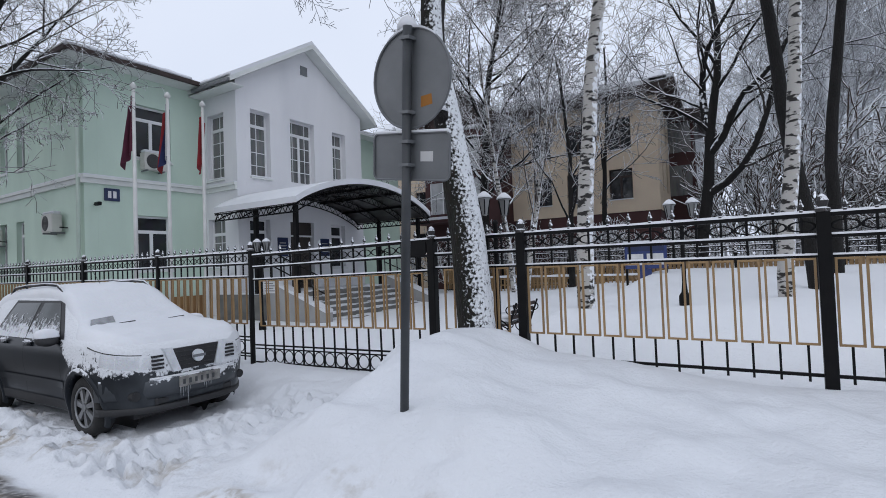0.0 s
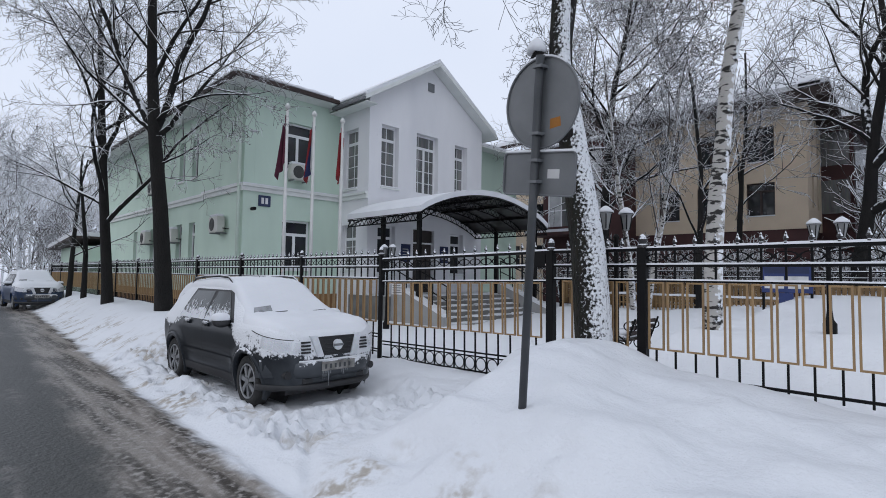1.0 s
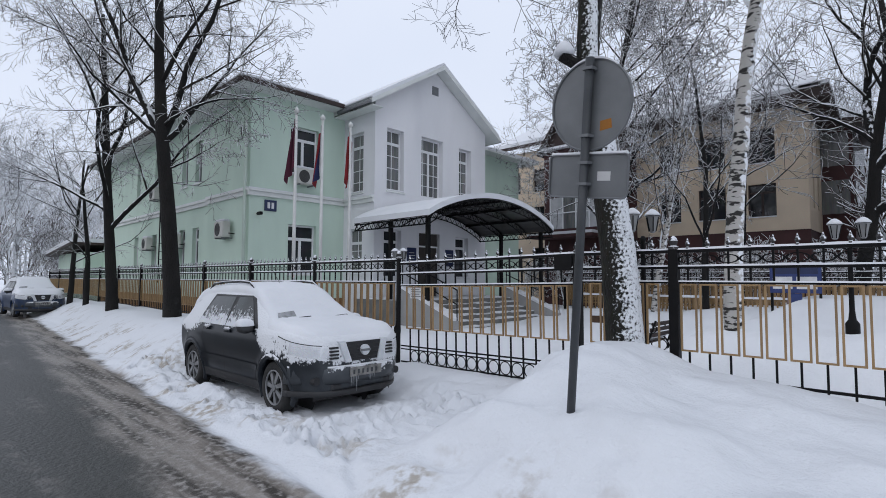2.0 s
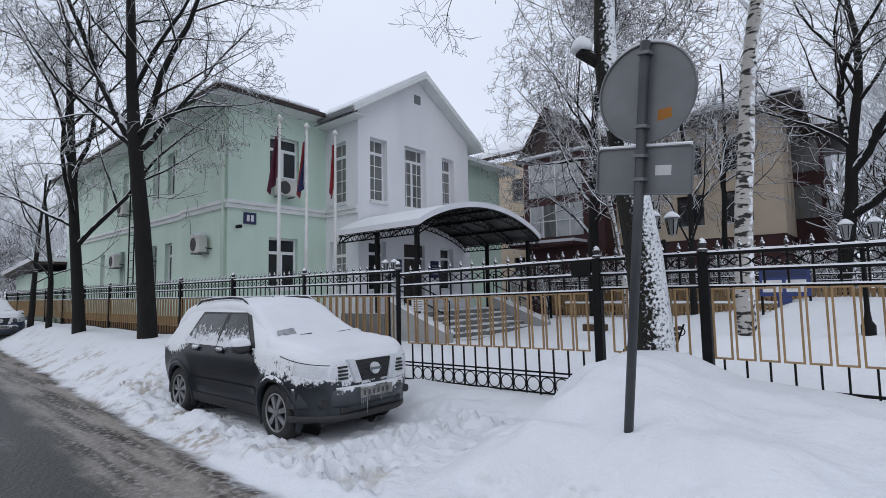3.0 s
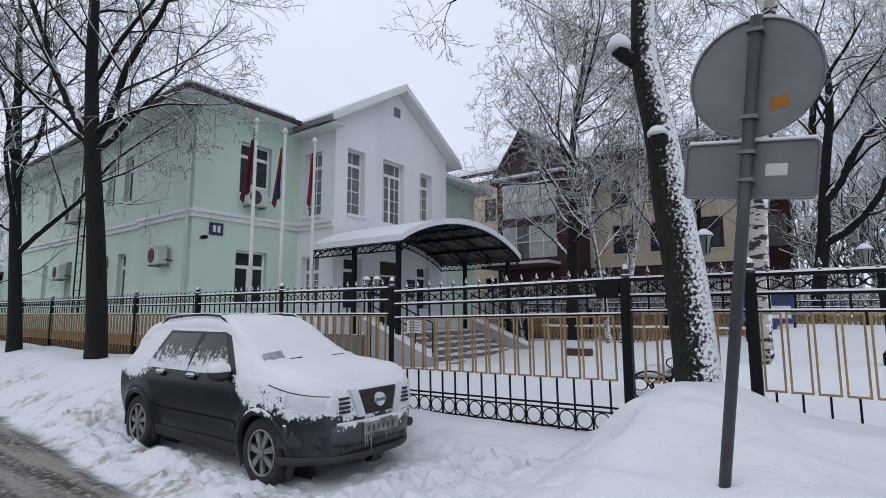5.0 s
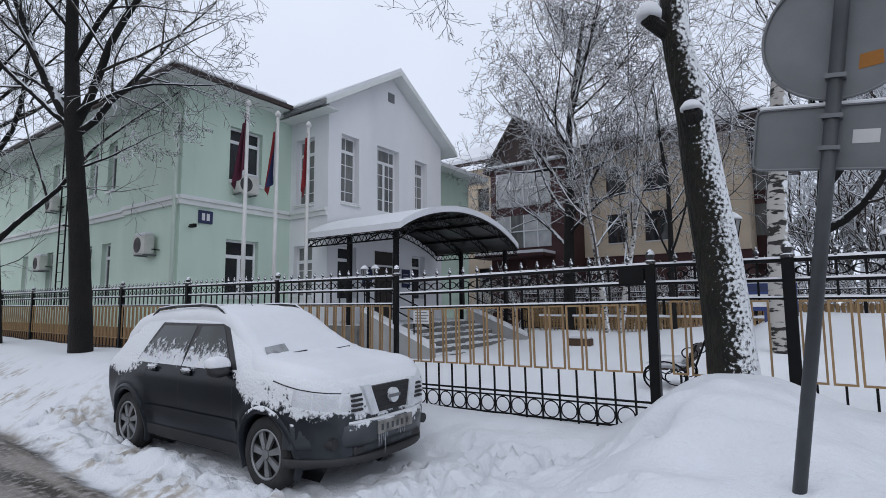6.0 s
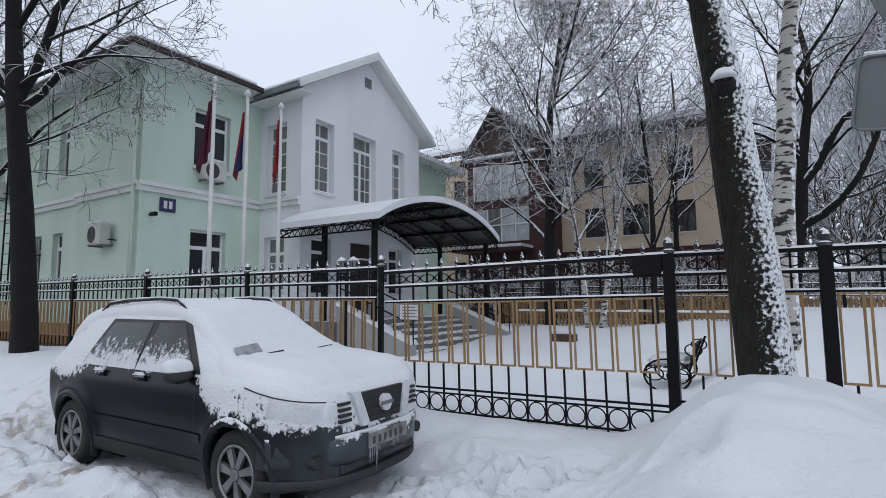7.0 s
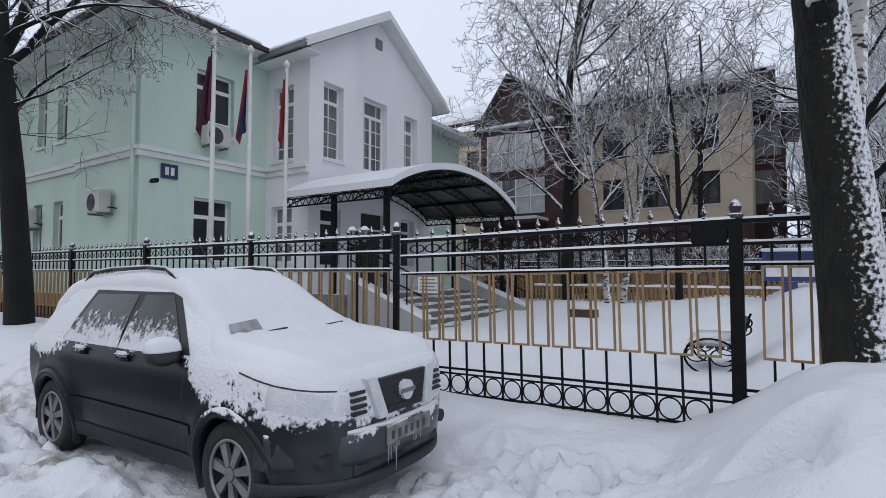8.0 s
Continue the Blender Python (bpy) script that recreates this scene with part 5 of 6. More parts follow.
for sd, (bx, by), h, ln in ((41, (-7.7, 18.2), 9, (-0.10, 0)), (42, (-7.3, 18.4), 8.5, (0.12, 0.05)), (44, (-5.6, 18.6), 9, (0.05, 0))):
    tree("birch_tree", "slender birch with frosted drooping twigs", "tree", (bx, by, 0.5), M_BARK if sd > 42 else M_BIRCH, M_TWIG_PALE, seed=sd, height=h, r0=0.12, lean=ln, fork=0.22, group="yard birches", **dict(BIRCH, kids=(10, 7, 5, 2), length=(0.5, 0.5, 0.45, 0.35), droop=0.2, rmin=0.009))
tree("oak_tree", "crooked dark oak with snow-laden limbs", "tree", (-1.7, 21.6, 0.4), M_BARK, M_TWIG, seed=51, height=12, r0=0.25, lean=(0.0, 0), fork=0.42,
     guides=[((0, 0, 3.6), (0.9, -0.3, 0.42), 6.5, 0.16), ((0, 0, 5.0), (0.75, -0.1, 0.6), 7.0, 0.16), ((0, 0, 6.0), (-0.55, 0, 0.8), 6, 0.17)], **dict(LIME, spread=0.9, crook=0.2))
tree("yard_tree", "dark bare tree in the snowy yard", "tree", (1.35, 13.0, 0.4), M_BARK, M_TWIG, seed=61, height=13, r0=0.17, lean=(-0.01, 0), fork=0.5, group="yard trees", **LIME)
tree("yard_tree", "dark bare tree in the snowy yard", "tree", (1.87, 16.0, 0.4), M_BARK, M_TWIG, seed=62, height=14, r0=0.16, lean=(-0.01, 0), fork=0.5, group="yard trees", **LIME)
tree("yard_tree", "slim dark bare tree before the brick house", "tree", (-5.3, 22.5, 0.5), M_BARK, M_TWIG_PALE, seed=63, height=11, r0=0.13, lean=(0.0, 0), fork=0.35, group="yard trees", **dict(LIME, kids=(12, 8, 6), levels=4, length=(0.4, 0.5, 0.5), rmin=0.012))


def woods():
    """Snowy woods all round the place, as one mass of bare trees."""
    rnd = random.Random(77)
    kinds = [skeleton_tree(seed=100 + k, base=(0, 0, 0), height=13, r0=0.16, lean=(0.02 * (k - 2), 0), fork=0.3, spread=0.65, levels=4, kids=(10, 7, 5), length=(0.44, 0.6, 0.55), segs=(7, 5, 3, 2), crook=0.13, upright=0.4, rmin=0.012) for k in range(4)]
    allb = []
    spots = []
    for k in range(46):
        spots.append((rnd.uniform(-70, -36), rnd.uniform(11, 34)))
    for k in range(30):
        spots.append((rnd.uniform(-75, -41), rnd.uniform(-3, 12)))
    for k in range(40):
        spots.append((rnd.uniform(1.5, 30), rnd.uniform(26, 46)))
    for k in range(50):
        spots.append((rnd.uniform(3.0, 34), rnd.uniform(30, 58)))
    for k in range(14):
        spots.append((rnd.uniform(0.5, 12), rnd.uniform(24, 34)))
    for k in range(20):
        spots.append((rnd.uniform(-32, 2), rnd.uniform(40, 52)))
    for x, y in spots:
        br = kinds[rnd.randrange(4)]
        s, a = rnd.uniform(0.75, 1.25) * (0.68 if x < -36 else 1.0), rnd.uniform(0, 6.28)
        R = np.array([[math.cos(a), -math.sin(a), 0], [math.sin(a), math.cos(a), 0], [0, 0, 1]]) * s
        o = np.array([x, y, 0.2])
        for pts, rad, lev in br:
            allb.append(((np.array(pts) @ R.T) + o, np.array(rad) * s, lev))
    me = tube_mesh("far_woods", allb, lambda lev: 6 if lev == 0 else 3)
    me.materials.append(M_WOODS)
    return tagged(new("far_woods", me), "snow-covered bare woods behind the houses, bark paled for haze", "woods", kind="stuff")


# bark far paler than real wood: distance haze is put into the grey
M_WOODS = material("snowy_hazed_woods", (0.36, 0.36, 0.37), (0.25, 0.25, 0.255), 0.95, scale=1, fine=10, bump=0.0, snow=1.2, snow_scale=2)
woods()


def shrubs():
    """Snow-laden bushes and hedge along the back of the yard."""
    rnd = random.Random(5)
    kinds = [skeleton_tree(seed=200 + k, base=(0, 0, 0), height=1.3, r0=0.025, fork=0.05, spread=0.8, levels=4, kids=(8, 5, 3), length=(0.8, 0.6, 0.5), segs=(5, 4, 3, 2), crook=0.2, upright=0.5, rmin=0.007) for k in range(3)]
    allb = []
    for k in range(124):
        x, y = rnd.uniform(-15.5, 13), rnd.uniform(21.0, 23.5)
        s, a = rnd.uniform(0.9, 1.6), rnd.uniform(0, 6.28)
        if k >= 84:
            x, y, s = rnd.uniform(-1.5, 15), rnd.uniform(24, 30), s * 2.3
        elif k >= 60:
            x, y, s = rnd.uniform(-66, -40), rnd.uniform(4, 16), s * 2.2
        R = np.array([[math.cos(a), -math.sin(a), 0], [math.sin(a), math.cos(a), 0], [0, 0, 1]]) * s
        for pts, rad, lev in kinds[k % 3]:
            allb.append(((np.array(pts) @ R.T) + np.array([x, y, 0.45]), np.array(rad) * s * 1.3, lev))
    me = tube_mesh("yard_shrubs", allb, lambda lev: 3)
    me.materials.append(M_SHRUB)
    return tagged(new("yard_shrubs", me), "snow-laden bare shrubs along the yard's back fence", "shrubs", kind="stuff")


M_SHRUB = material("snowy_shrub", (0.10, 0.07, 0.055), (0.06, 0.045, 0.04), 0.9, bump=0.0, snow=1.1, snow_scale=4)
shrubs()


# ---- parked car ----
def car_paint(name, base, z_lo, z_hi):
    """Dark paint with road dirt low down and frozen snow clinging to what is higher up or faces the sky."""
    m = material(name, base, tuple(c * 0.8 for c in base), 0.38, metal=0.35, spec=0.3, scale=2.0, fine=60, bump=0.0, fine_amt=0.1)
    nt = m.node_tree
    b = nt.nodes["Principled BSDF"]
    L = nt.links.new
    col = b.inputs["Base Color"].links[0].from_socket
    tc = nt.nodes.new("ShaderNodeTexCoord")
    sep = nt.nodes.new("ShaderNodeSeparateXYZ")
    L(tc.outputs["Object"], sep.inputs[0])

    def rng(src, lo, hi, a=0.0, c=1.0):
        n = nt.nodes.new("ShaderNodeMapRange")
        n.inputs["From Min"].default_value, n.inputs["From Max"].default_value = lo, hi
        n.inputs["To Min"].default_value, n.inputs["To Max"].default_value = a, c
        L(src, n.inputs["Value"])
        return n.outputs[0]

    def op(kind, a, c):
        n = nt.nodes.new("ShaderNodeMath")
        n.operation = kind
        for i, v in enumerate((a, c)):
            if isinstance(v, (int, float)):
                n.inputs[i].default_value = v
            else:
                L(v, n.inputs[i])
        return n.outputs[0]

    def nz(s, d=5):
        n = nt.nodes.new("ShaderNodeTexNoise")
        n.inputs["Scale"].default_value, n.inputs["Detail"].default_value = s, d
        L(tc.outputs["Object"], n.inputs["Vector"])
        return n.outputs["Fac"]

    front = op('ADD', rng(sep.outputs["X"], 0.72, 1.05, 0.0, 0.34), rng(sep.outputs["X"], 1.7, 2.1, 0.0, 0.10))      # the nose took more of it
    front = op('ADD', front, rng(sep.outputs["X"], -0.9, -1.5, 0.0, 0.20))
    lift = op('ADD', sep.outputs["Z"], front)
    cover = op('ADD', rng(lift, z_lo, z_hi, -0.6, 0.9), op('MULTIPLY', op('SUBTRACT', nz(5), 0.5), 2.5))
    cover = op('ADD', cover, op('MULTIPLY', op('SUBTRACT', nz(30, 4), 0.5), 1.5))
    geo = nt.nodes.new("ShaderNodeNewGeometry")
    dot = nt.nodes.new("ShaderNodeVectorMath")
    dot.operation = 'DOT_PRODUCT'
    dot.inputs[1].default_value = (0.0, 0.0, 1.0)
    L(geo.outputs["Normal"], dot.inputs[0])
    cover = op('ADD', cover, op('MULTIPLY', dot.outputs["Value"], 0.7))
    f = rng(cover, 0.38, 0.62)
    mx = nt.nodes.new("ShaderNodeMix")
    mx.data_type = 'RGBA'
    mx.inputs["B"].default_value = (0.76, 0.775, 0.80, 1)
    L(f, mx.inputs["Factor"])
    dirt = nt.nodes.new("ShaderNodeMix")
    dirt.data_type = 'RGBA'
    dirt.inputs["B"].default_value = (0.085, 0.092, 0.10, 1)
    L(op('MULTIPLY', op('ADD', rng(sep.outputs["Z"], 0.62, 0.25, 0.0, 0.25), rng(sep.outputs["X"], 1.5, 2.1, 0.0, 0.9)), nz(6)), dirt.inputs["Factor"])
    L(col, dirt.inputs["A"])
    L(dirt.outputs["Result"], mx.inputs["A"])
    L(mx.outputs["Result"], b.inputs["Base Color"])
    L(rng(f, 0, 1, 0.30, 0.85), b.inputs["Roughness"])
    L(rng(f, 0, 1, 0.35, 0.0), b.inputs["Metallic"])
    bp = nt.nodes.new("ShaderNodeBump")
    bp.inputs["Strength"].default_value, bp.inputs["Distance"].default_value = 0.6, 0.02
    L(op('MULTIPLY', f, nz(38, 3)), bp.inputs["Height"])
    L(bp.outputs[0], b.inputs["Normal"])
    return m


M_CAR = car_paint("dark_grey_car_paint", (0.011, 0.0145, 0.020), 0.93, 1.17)
M_BUMPER = car_paint("frost_dusted_bumper", (0.060, 0.067, 0.076), 0.80, 1.30)
M_CARBLUE = car_paint("blue_car_paint", (0.02, 0.05, 0.13), 0.95, 1.4)
M_RUBBER = material("tyre_rubber", (0.018, 0.018, 0.018), (0.035, 0.034, 0.033), 0.9, scale=8, fine=60)
M_RIM = material("silver_alloy", (0.34, 0.345, 0.355), (0.20, 0.205, 0.21), 0.35, metal=0.5, scale=6, fine=60, bump=0.03)
M_CHROME = material("frosted_chrome", (0.60, 0.61, 0.63), (0.45, 0.46, 0.48), 0.25, metal=0.8, scale=8, fine=60, bump=0.03)
M_BLACKPL = material("black_plastic", (0.018, 0.018, 0.02), (0.028, 0.028, 0.03), 0.55, scale=6, fine=90, bump=0.05)
M_CARGLASS = material("tinted_car_glass", (0.012, 0.014, 0.015), (0.02, 0.03, 0.028), 0.08, scale=2, fine=20, bump=0.0, spec=0.6)
M_FROST = material("frosted_lamp", (0.80, 0.82, 0.85), (0.66, 0.68, 0.71), 0.45, scale=9, fine=60, bump=0.4)
M_SCREEN = material("frosted_windscreen", (0.42, 0.43, 0.45), (0.20, 0.205, 0.215), 0.35, scale=9, fine=45, bump=0.3, fine_amt=0.4)
M_ICE = material("ice", (0.72, 0.75, 0.78), None, 0.15, transmission=0.6, bump=0.1)

CT = [(-2.16, 0.90), (-2.13, 1.04), (-2.02, 1.26), (-1.84, 1.48), (-1.62, 1.565), (-1.0, 1.62), (-0.3, 1.64), (0.10, 1.615), (0.32, 1.545), (0.98, 1.165), (1.12, 1.13), (1.5, 1.105), (1.8, 1.07), (1.97, 1.02), (2.05, 0.985), (2.10, 0.94), (2.145, 0.87), (2.16, 0.78)]
CW = [(-2.16, 0.60), (-2.12, 0.73), (-2.0, 0.83), (-1.6, 0.885), (-0.5, 0.895), (1.0, 0.895), (1.6, 0.90), (1.76, 0.88), (1.90, 0.82), (2.0, 0.735), (2.07, 0.64), (2.11, 0.54), (2.145, 0.36), (2.16, 0.15)]
CR = [(-2.16, 0.52), (-1.84, 0.565), (-1.5, 0.585), (-0.3, 0.61), (0.3, 0.60), (0.98, 0.74), (1.12, 0.78), (1.8, 0.73), (1.97, 0.66), (2.07, 0.54), (2.145, 0.30), (2.16, 0.10)]
CB = [(-2.16, 0.42), (-2.0, 0.36), (-1.6, 0.26), (-1.0, 0.22), (1.0, 0.22), (1.8, 0.25), (2.05, 0.29), (2.16, 0.36)]


def tab(t, x):
    return float(np.interp(x, [a for a, _ in t], [b for _, b in t]))


def car_profile(x):
    """Half of the body's cross-section at x: flank with wheel flares and a hollowed door, shoulder, glasshouse, roof."""
    zt, w, yr, zb0 = tab(CT, x), tab(CW, x), tab(CR, x), tab(CB, x)
    belt = min(1.03, zt - 0.06)
    door = max(0.0, 1 - (abs(x) / 0.95) ** 4)
    pts = []
    for k in range(15):
        t = k / 14
        z = zb0 + (belt - zb0) * t
        y = w * (0.90 + 0.10 * math.sin(math.pi * min(1, t * 1.5) / 2))
        y -= 0.045 * max(0, (t - 0.80) / 0.20) ** 2 + 0.022 * door * math.exp(-((z - 0.56) / 0.13) ** 2)
        for wx in (1.337, -1.337):
            y += 0.030 * math.exp(-((math.hypot(x - wx, z - 0.33) - 0.43) / 0.075) ** 2)
        pts.append((y, z))
    zr = belt + (zt - belt) * 0.86
    y0 = pts[-1][0] - 0.01
    for k in range(1, 9):
        t = k / 8
        pts.append((y0 + (min(yr, y0) - y0) * (t ** 1.25), belt + (zr - belt) * t))
    ye = pts[-1][0]
    for f, h in ((0.965, 0.42), (0.90, 0.68), (0.77, 0.87), (0.55, 0.96), (0.28, 0.995), (0.0, 1.0)):
        pts.append((ye * f, zr + (zt - zr) * h))
    return pts


def side_y(x, z):
    p = car_profile(x)[:23]
    return float(np.interp(z, [b for _, b in p], [a for a, _ in p]))


def car(name, label, loc, rz, paint):
    c = thing(name, loc, label, "car")
    c.rotation_euler = (0, 0, rz)
    c.scale = (0.95, 0.95, 1.0)
    xs = np.concatenate([np.linspace(-2.16, -1.9, 9)[:-1], np.linspace(-1.9, 1.9, 110)[:-1], np.linspace(1.9, 2.16, 18)])
    prof = [car_profile(x) for x in xs]
    n = len(prof[0])
    bm = B()
    G = []
    for x, p in zip(xs, prof):
        left = [bm.verts.new((x, y, z)) for y, z in p]
        right = [bm.verts.new((x, -y, z)) for y, z in p[:-1]]
        G.append(right + left[::-1])
    m = len(G[0])
    for a, d in zip(G, G[1:]):
        for i in range(m - 1):
            q = [a[i], d[i], d[i + 1], a[i + 1]]
            cx, cz = sum(v.co.x for v in q) / 4, sum(v.co.z for v in q) / 4
            cy = abs(sum(v.co.y for v in q) / 4)
            if any(math.hypot(cx - wx, cz - 0.33) < 0.385 for wx in (1.337, -1.337)) and cy > 0.5:
                continue
            bm.faces.new(q)
    bm.faces.new(G[0])
    bm.faces.new(G[-1][::-1])
    for a, d in zip(G, G[1:]):
        bm.faces.new((a[0], a[-1], d[-1], d[0]))
    bmesh.ops.recalc_face_normals(bm, faces=bm.faces)
    body = part("body", bm, paint, c, "", True)
    # wheel arches and wheels
    for wx in (1.337, -1.337):
        for s in (1, -1):
            bm = B()
            prev = None
            for k in range(25):
                a = radians(-25 + 230 * k / 24)
                row = []
                for r, dy in ((0.375, -0.10), (0.375, 0.012), (0.40, 0.022), (0.435, 0.012), (0.45, -0.02)):
                    px, pz = wx + r * math.cos(a), 0.33 + r * math.sin(a)
                    row.append(bm.verts.new((px, s * (side_y(wx + 0.41 * math.cos(a), max(0.25, 0.33 + 0.41 * math.sin(a))) + dy), pz)))
                if prev:
                    for i in range(4):
                        bm.faces.new((prev[i], row[i], row[i + 1], prev[i + 1]))
                prev = row
            bmesh.ops.recalc_face_normals(bm, faces=bm.faces)
            part("wheel_arch", bm, paint, c, "", True)
            bm = B()
            prev = None
            for k in range(19):
                a = radians(-10 + 200 * k / 18)
                row = [bm.verts.new((wx + 0.40 * math.cos(a), s * y, 0.33 + 0.40 * math.sin(a))) for y in (0.45, 0.86)]
                if prev:
                    bm.faces.new((prev[0], row[0], row[1], prev[1]))
                prev = row
            bm.faces.new([bm.verts.new((wx + 0.42 * math.cos(radians(15 * k)), s * 0.46, 0.33 + 0.42 * math.sin(radians(15 * k)))) for k in range(24)])
            part("wheel_well", bm, M_BLACKPL, c)
            wheel = part("wheel", wheel_tyre(wx, s), M_RUBBER, c, "black winter tyre", True)
            for nm, b2, mt in wheel_rim(wx, s):
                part(nm, b2, mt, wheel, "", nm == "rim")
    part("underbody", box(B(), -1.9, 1.9, -0.62, 0.62, 0.2, 0.5), M_BLACKPL, c)

    def panel(nm, quad, mat, off, parent=c, label="", nu=10, nv=6, s=-1):
        """A panel that follows the flank over a quad of (x, z) corners."""
        bm = B()
        g = []
        (ax, az), (bx, bz), (cx, cz), (dx, dz) = quad
        for i in range(nu + 1):
            u = i / nu
            row = []
            for j in range(nv + 1):
                w = j / nv
                x = (ax * (1 - u) + bx * u) * (1 - w) + (dx * (1 - u) + cx * u) * w
                z = (az * (1 - u) + bz * u) * (1 - w) + (dz * (1 - u) + cz * u) * w
                row.append(bm.verts.new((x, s * (side_y(x, z) + off), z)))
            g.append(row)
        for a, d in zip(g, g[1:]):
            for j in range(nv):
                bm.faces.new((a[j], d[j], d[j + 1], a[j + 1]))
        bmesh.ops.recalc_face_normals(bm, faces=bm.faces)
        return part(nm, bm, mat, parent, label, True)

    for s in (1, -1):
        panel("window_surround", [(-1.24, 1.045), (0.80, 1.045), (0.30, 1.475), (-1.04, 1.475)], M_BLACKPL, 0.004, s=s, label="black window surround")
        panel("side_window", [(-0.10, 1.07), (0.68, 1.07), (0.24, 1.45), (-0.13, 1.45)], M_CARGLASS, 0.008, s=s, label="dark side window with clinging snow")
        panel("side_window", [(-1.15, 1.09), (-0.22, 1.07), (-0.23, 1.45), (-0.98, 1.44)], M_CARGLASS, 0.008, s=s)
        panel("window_snow", [(-0.20, 1.03), (0.72, 1.03), (0.26, 1.43), (-0.14, 1.44)], M_SNOWPATCH, 0.014, s=s, nu=24, nv=12, label="patchy snow on the window")
        panel("window_snow", [(-1.22, 1.03), (-0.21, 1.03), (-0.24, 1.44), (-1.02, 1.44)], M_SNOWPATCH, 0.014, s=s, nu=24, nv=12)
        for x0, z0, x1, z1 in ((0.78, 0.36, 0.80, 1.02), (-0.215, 0.36, -0.205, 1.04), (-0.98, 0.75, -0.97, 1.04)):
            panel("door_seam", [(x0, z0), (x0 + 0.012, z0), (x1 + 0.012, z1), (x1, z1)], M_BLACKPL, 0.002, s=s, nu=1, nv=10)
        panel("sill_trim", [(-0.92, 0.24), (0.92, 0.24), (0.92, 0.36), (-0.92, 0.36)], M_BLACKPL, 0.008, s=s, nu=16, nv=2)
        panel("door_moulding", [(-0.95, 0.50), (0.88, 0.50), (0.88, 0.575), (-0.95, 0.575)], paint, 0.012, s=s, nu=16, nv=3)
        panel("headlamp", [(1.70, 0.80), (2.115, 0.735), (2.10, 0.865), (1.72, 0.945)], M_FROST, 0.002, s=s, nu=18, nv=6, label="headlamp crusted with frozen snow")
        panel("bonnet_seam", [(1.42, 0.985), (2.09, 0.888), (2.09, 0.897), (1.42, 0.996)], M_BLACKPL, 0.003, s=s, nu=24, nv=1)
        for xh in (-0.05, -0.78):
            bm = B()
            y = side_y(xh, 0.96)
            bevelled(box(bm, xh - 0.09, xh + 0.09, y - 0.005, y + 0.035, 0.945, 0.975), 0.01, 2)
            if s < 0:
                bmesh.ops.scale(bm, vec=(1, -1, 1), verts=bm.verts)
                bmesh.ops.reverse_faces(bm, faces=bm.faces)
            part("door_handle", bm, paint, c, "", True)
            bm = B()
            bevelled(box(bm, xh - 0.09, xh + 0.09, y + 0.0, y + 0.045, 0.977, 1.02), 0.018, 2)
            if s < 0:
                bmesh.ops.scale(bm, vec=(1, -1, 1), verts=bm.verts)
                bmesh.ops.reverse_faces(bm, faces=bm.faces)
            part("handle_snow", bm, M_SNOW, c, "", True)
        # door mirror
        y = side_y(0.62, 1.06)
        for nm, lo, mt in (("door_mirror", -1.0, M_BLACKPL), ("mirror_snow", 0.12, M_SNOW)):
            bm = B()
            rows = []
            k1 = 1.0 if nm == "door_mirror" else 1.07
            for i in range(9):
                v = lo + (1 - lo) * i / 8
                ring_r = max(0.02, 1 - abs(v) ** 3.0) ** (1 / 3.0)
                rows.append([bm.verts.new((0.66 + 0.085 * k1 * ring_r * math.copysign(abs(math.cos(a)) ** 0.7, math.cos(a)) - 0.02 * v, s * (y + 0.135 + 0.12 * k1 * ring_r * math.copysign(abs(math.sin(a)) ** 0.7, math.sin(a))), 1.065 + 0.085 * v * (1.0 if v < 0 else k1 * (1.25 if mt is M_SNOW else 1.0))))
                             for a in [2 * math.pi * q / 16 for q in range(16)]])
            for a, d in zip(rows, rows[1:]):
                for q in range(16):
                    bm.faces.new((a[q], a[(q + 1) % 16], d[(q + 1) % 16], d[q]))
            bm.faces.new(rows[0][::-1])
            bm.faces.new(rows[-1])
            bmesh.ops.recalc_face_normals(bm, faces=bm.faces)
            part(nm, bm, mt, c, "", True)
        bm = B()
        tube(bm, (0.62, s * (y - 0.02), 1.03), (0.6, s * (y + 0.06), 1.04), 0.03)
        part("mirror_arm", bm, M_BLACKPL, c)
        # roof rail
        bm, bs = B(), B()
        pts = [(-1.42, 1.555), (-1.28, 1.635), (-0.9, 1.665), (-0.3, 1.68), (0.0, 1.665), (0.12, 1.61), (0.2, 1.555)]
        for (xa, za), (xb, zb) in zip(pts, pts[1:]):
            tube(bm, (xa, s * 0.575, za - 0.005), (xb, s * 0.575, zb - 0.005), 0.016, n=8)
            tube(bs, (xa, s * 0.573, za + 0.010), (xb, s * 0.573, zb + 0.010), 0.010, n=8)
        part("roof_rail", bm, M_BLACKPL, c, "black roof rail", True)
        part("rail_snow", bs, M_SNOW, c, "", True)

    # snow lying on bonnet, windscreen and roof
    sx = np.concatenate([np.linspace(-2.02, -1.5, 12)[:-1], np.linspace(-1.5, 2.04, 90)])
    cols = 25
    P = np.zeros((len(sx), cols, 3))
    for i, x in enumerate(sx):
        p = car_profile(x)
        tail = p[14:] if x > 1.02 else p[int(round(np.interp(x, [-1.7, -1.5, 0.85, 1.02], [18, 21, 21, 15]))):]
        ysq, zsq = [q[0] for q in tail], [q[1] for q in tail]
        d = np.concatenate([[0], np.cumsum(np.hypot(np.diff(ysq), np.diff(zsq)))])
        full_y = ysq + [-v for v in ysq[::-1][1:]]
        full_z = zsq + zsq[::-1][1:]
        D = np.concatenate([[0], np.cumsum(np.hypot(np.diff(full_y), np.diff(full_z)))])
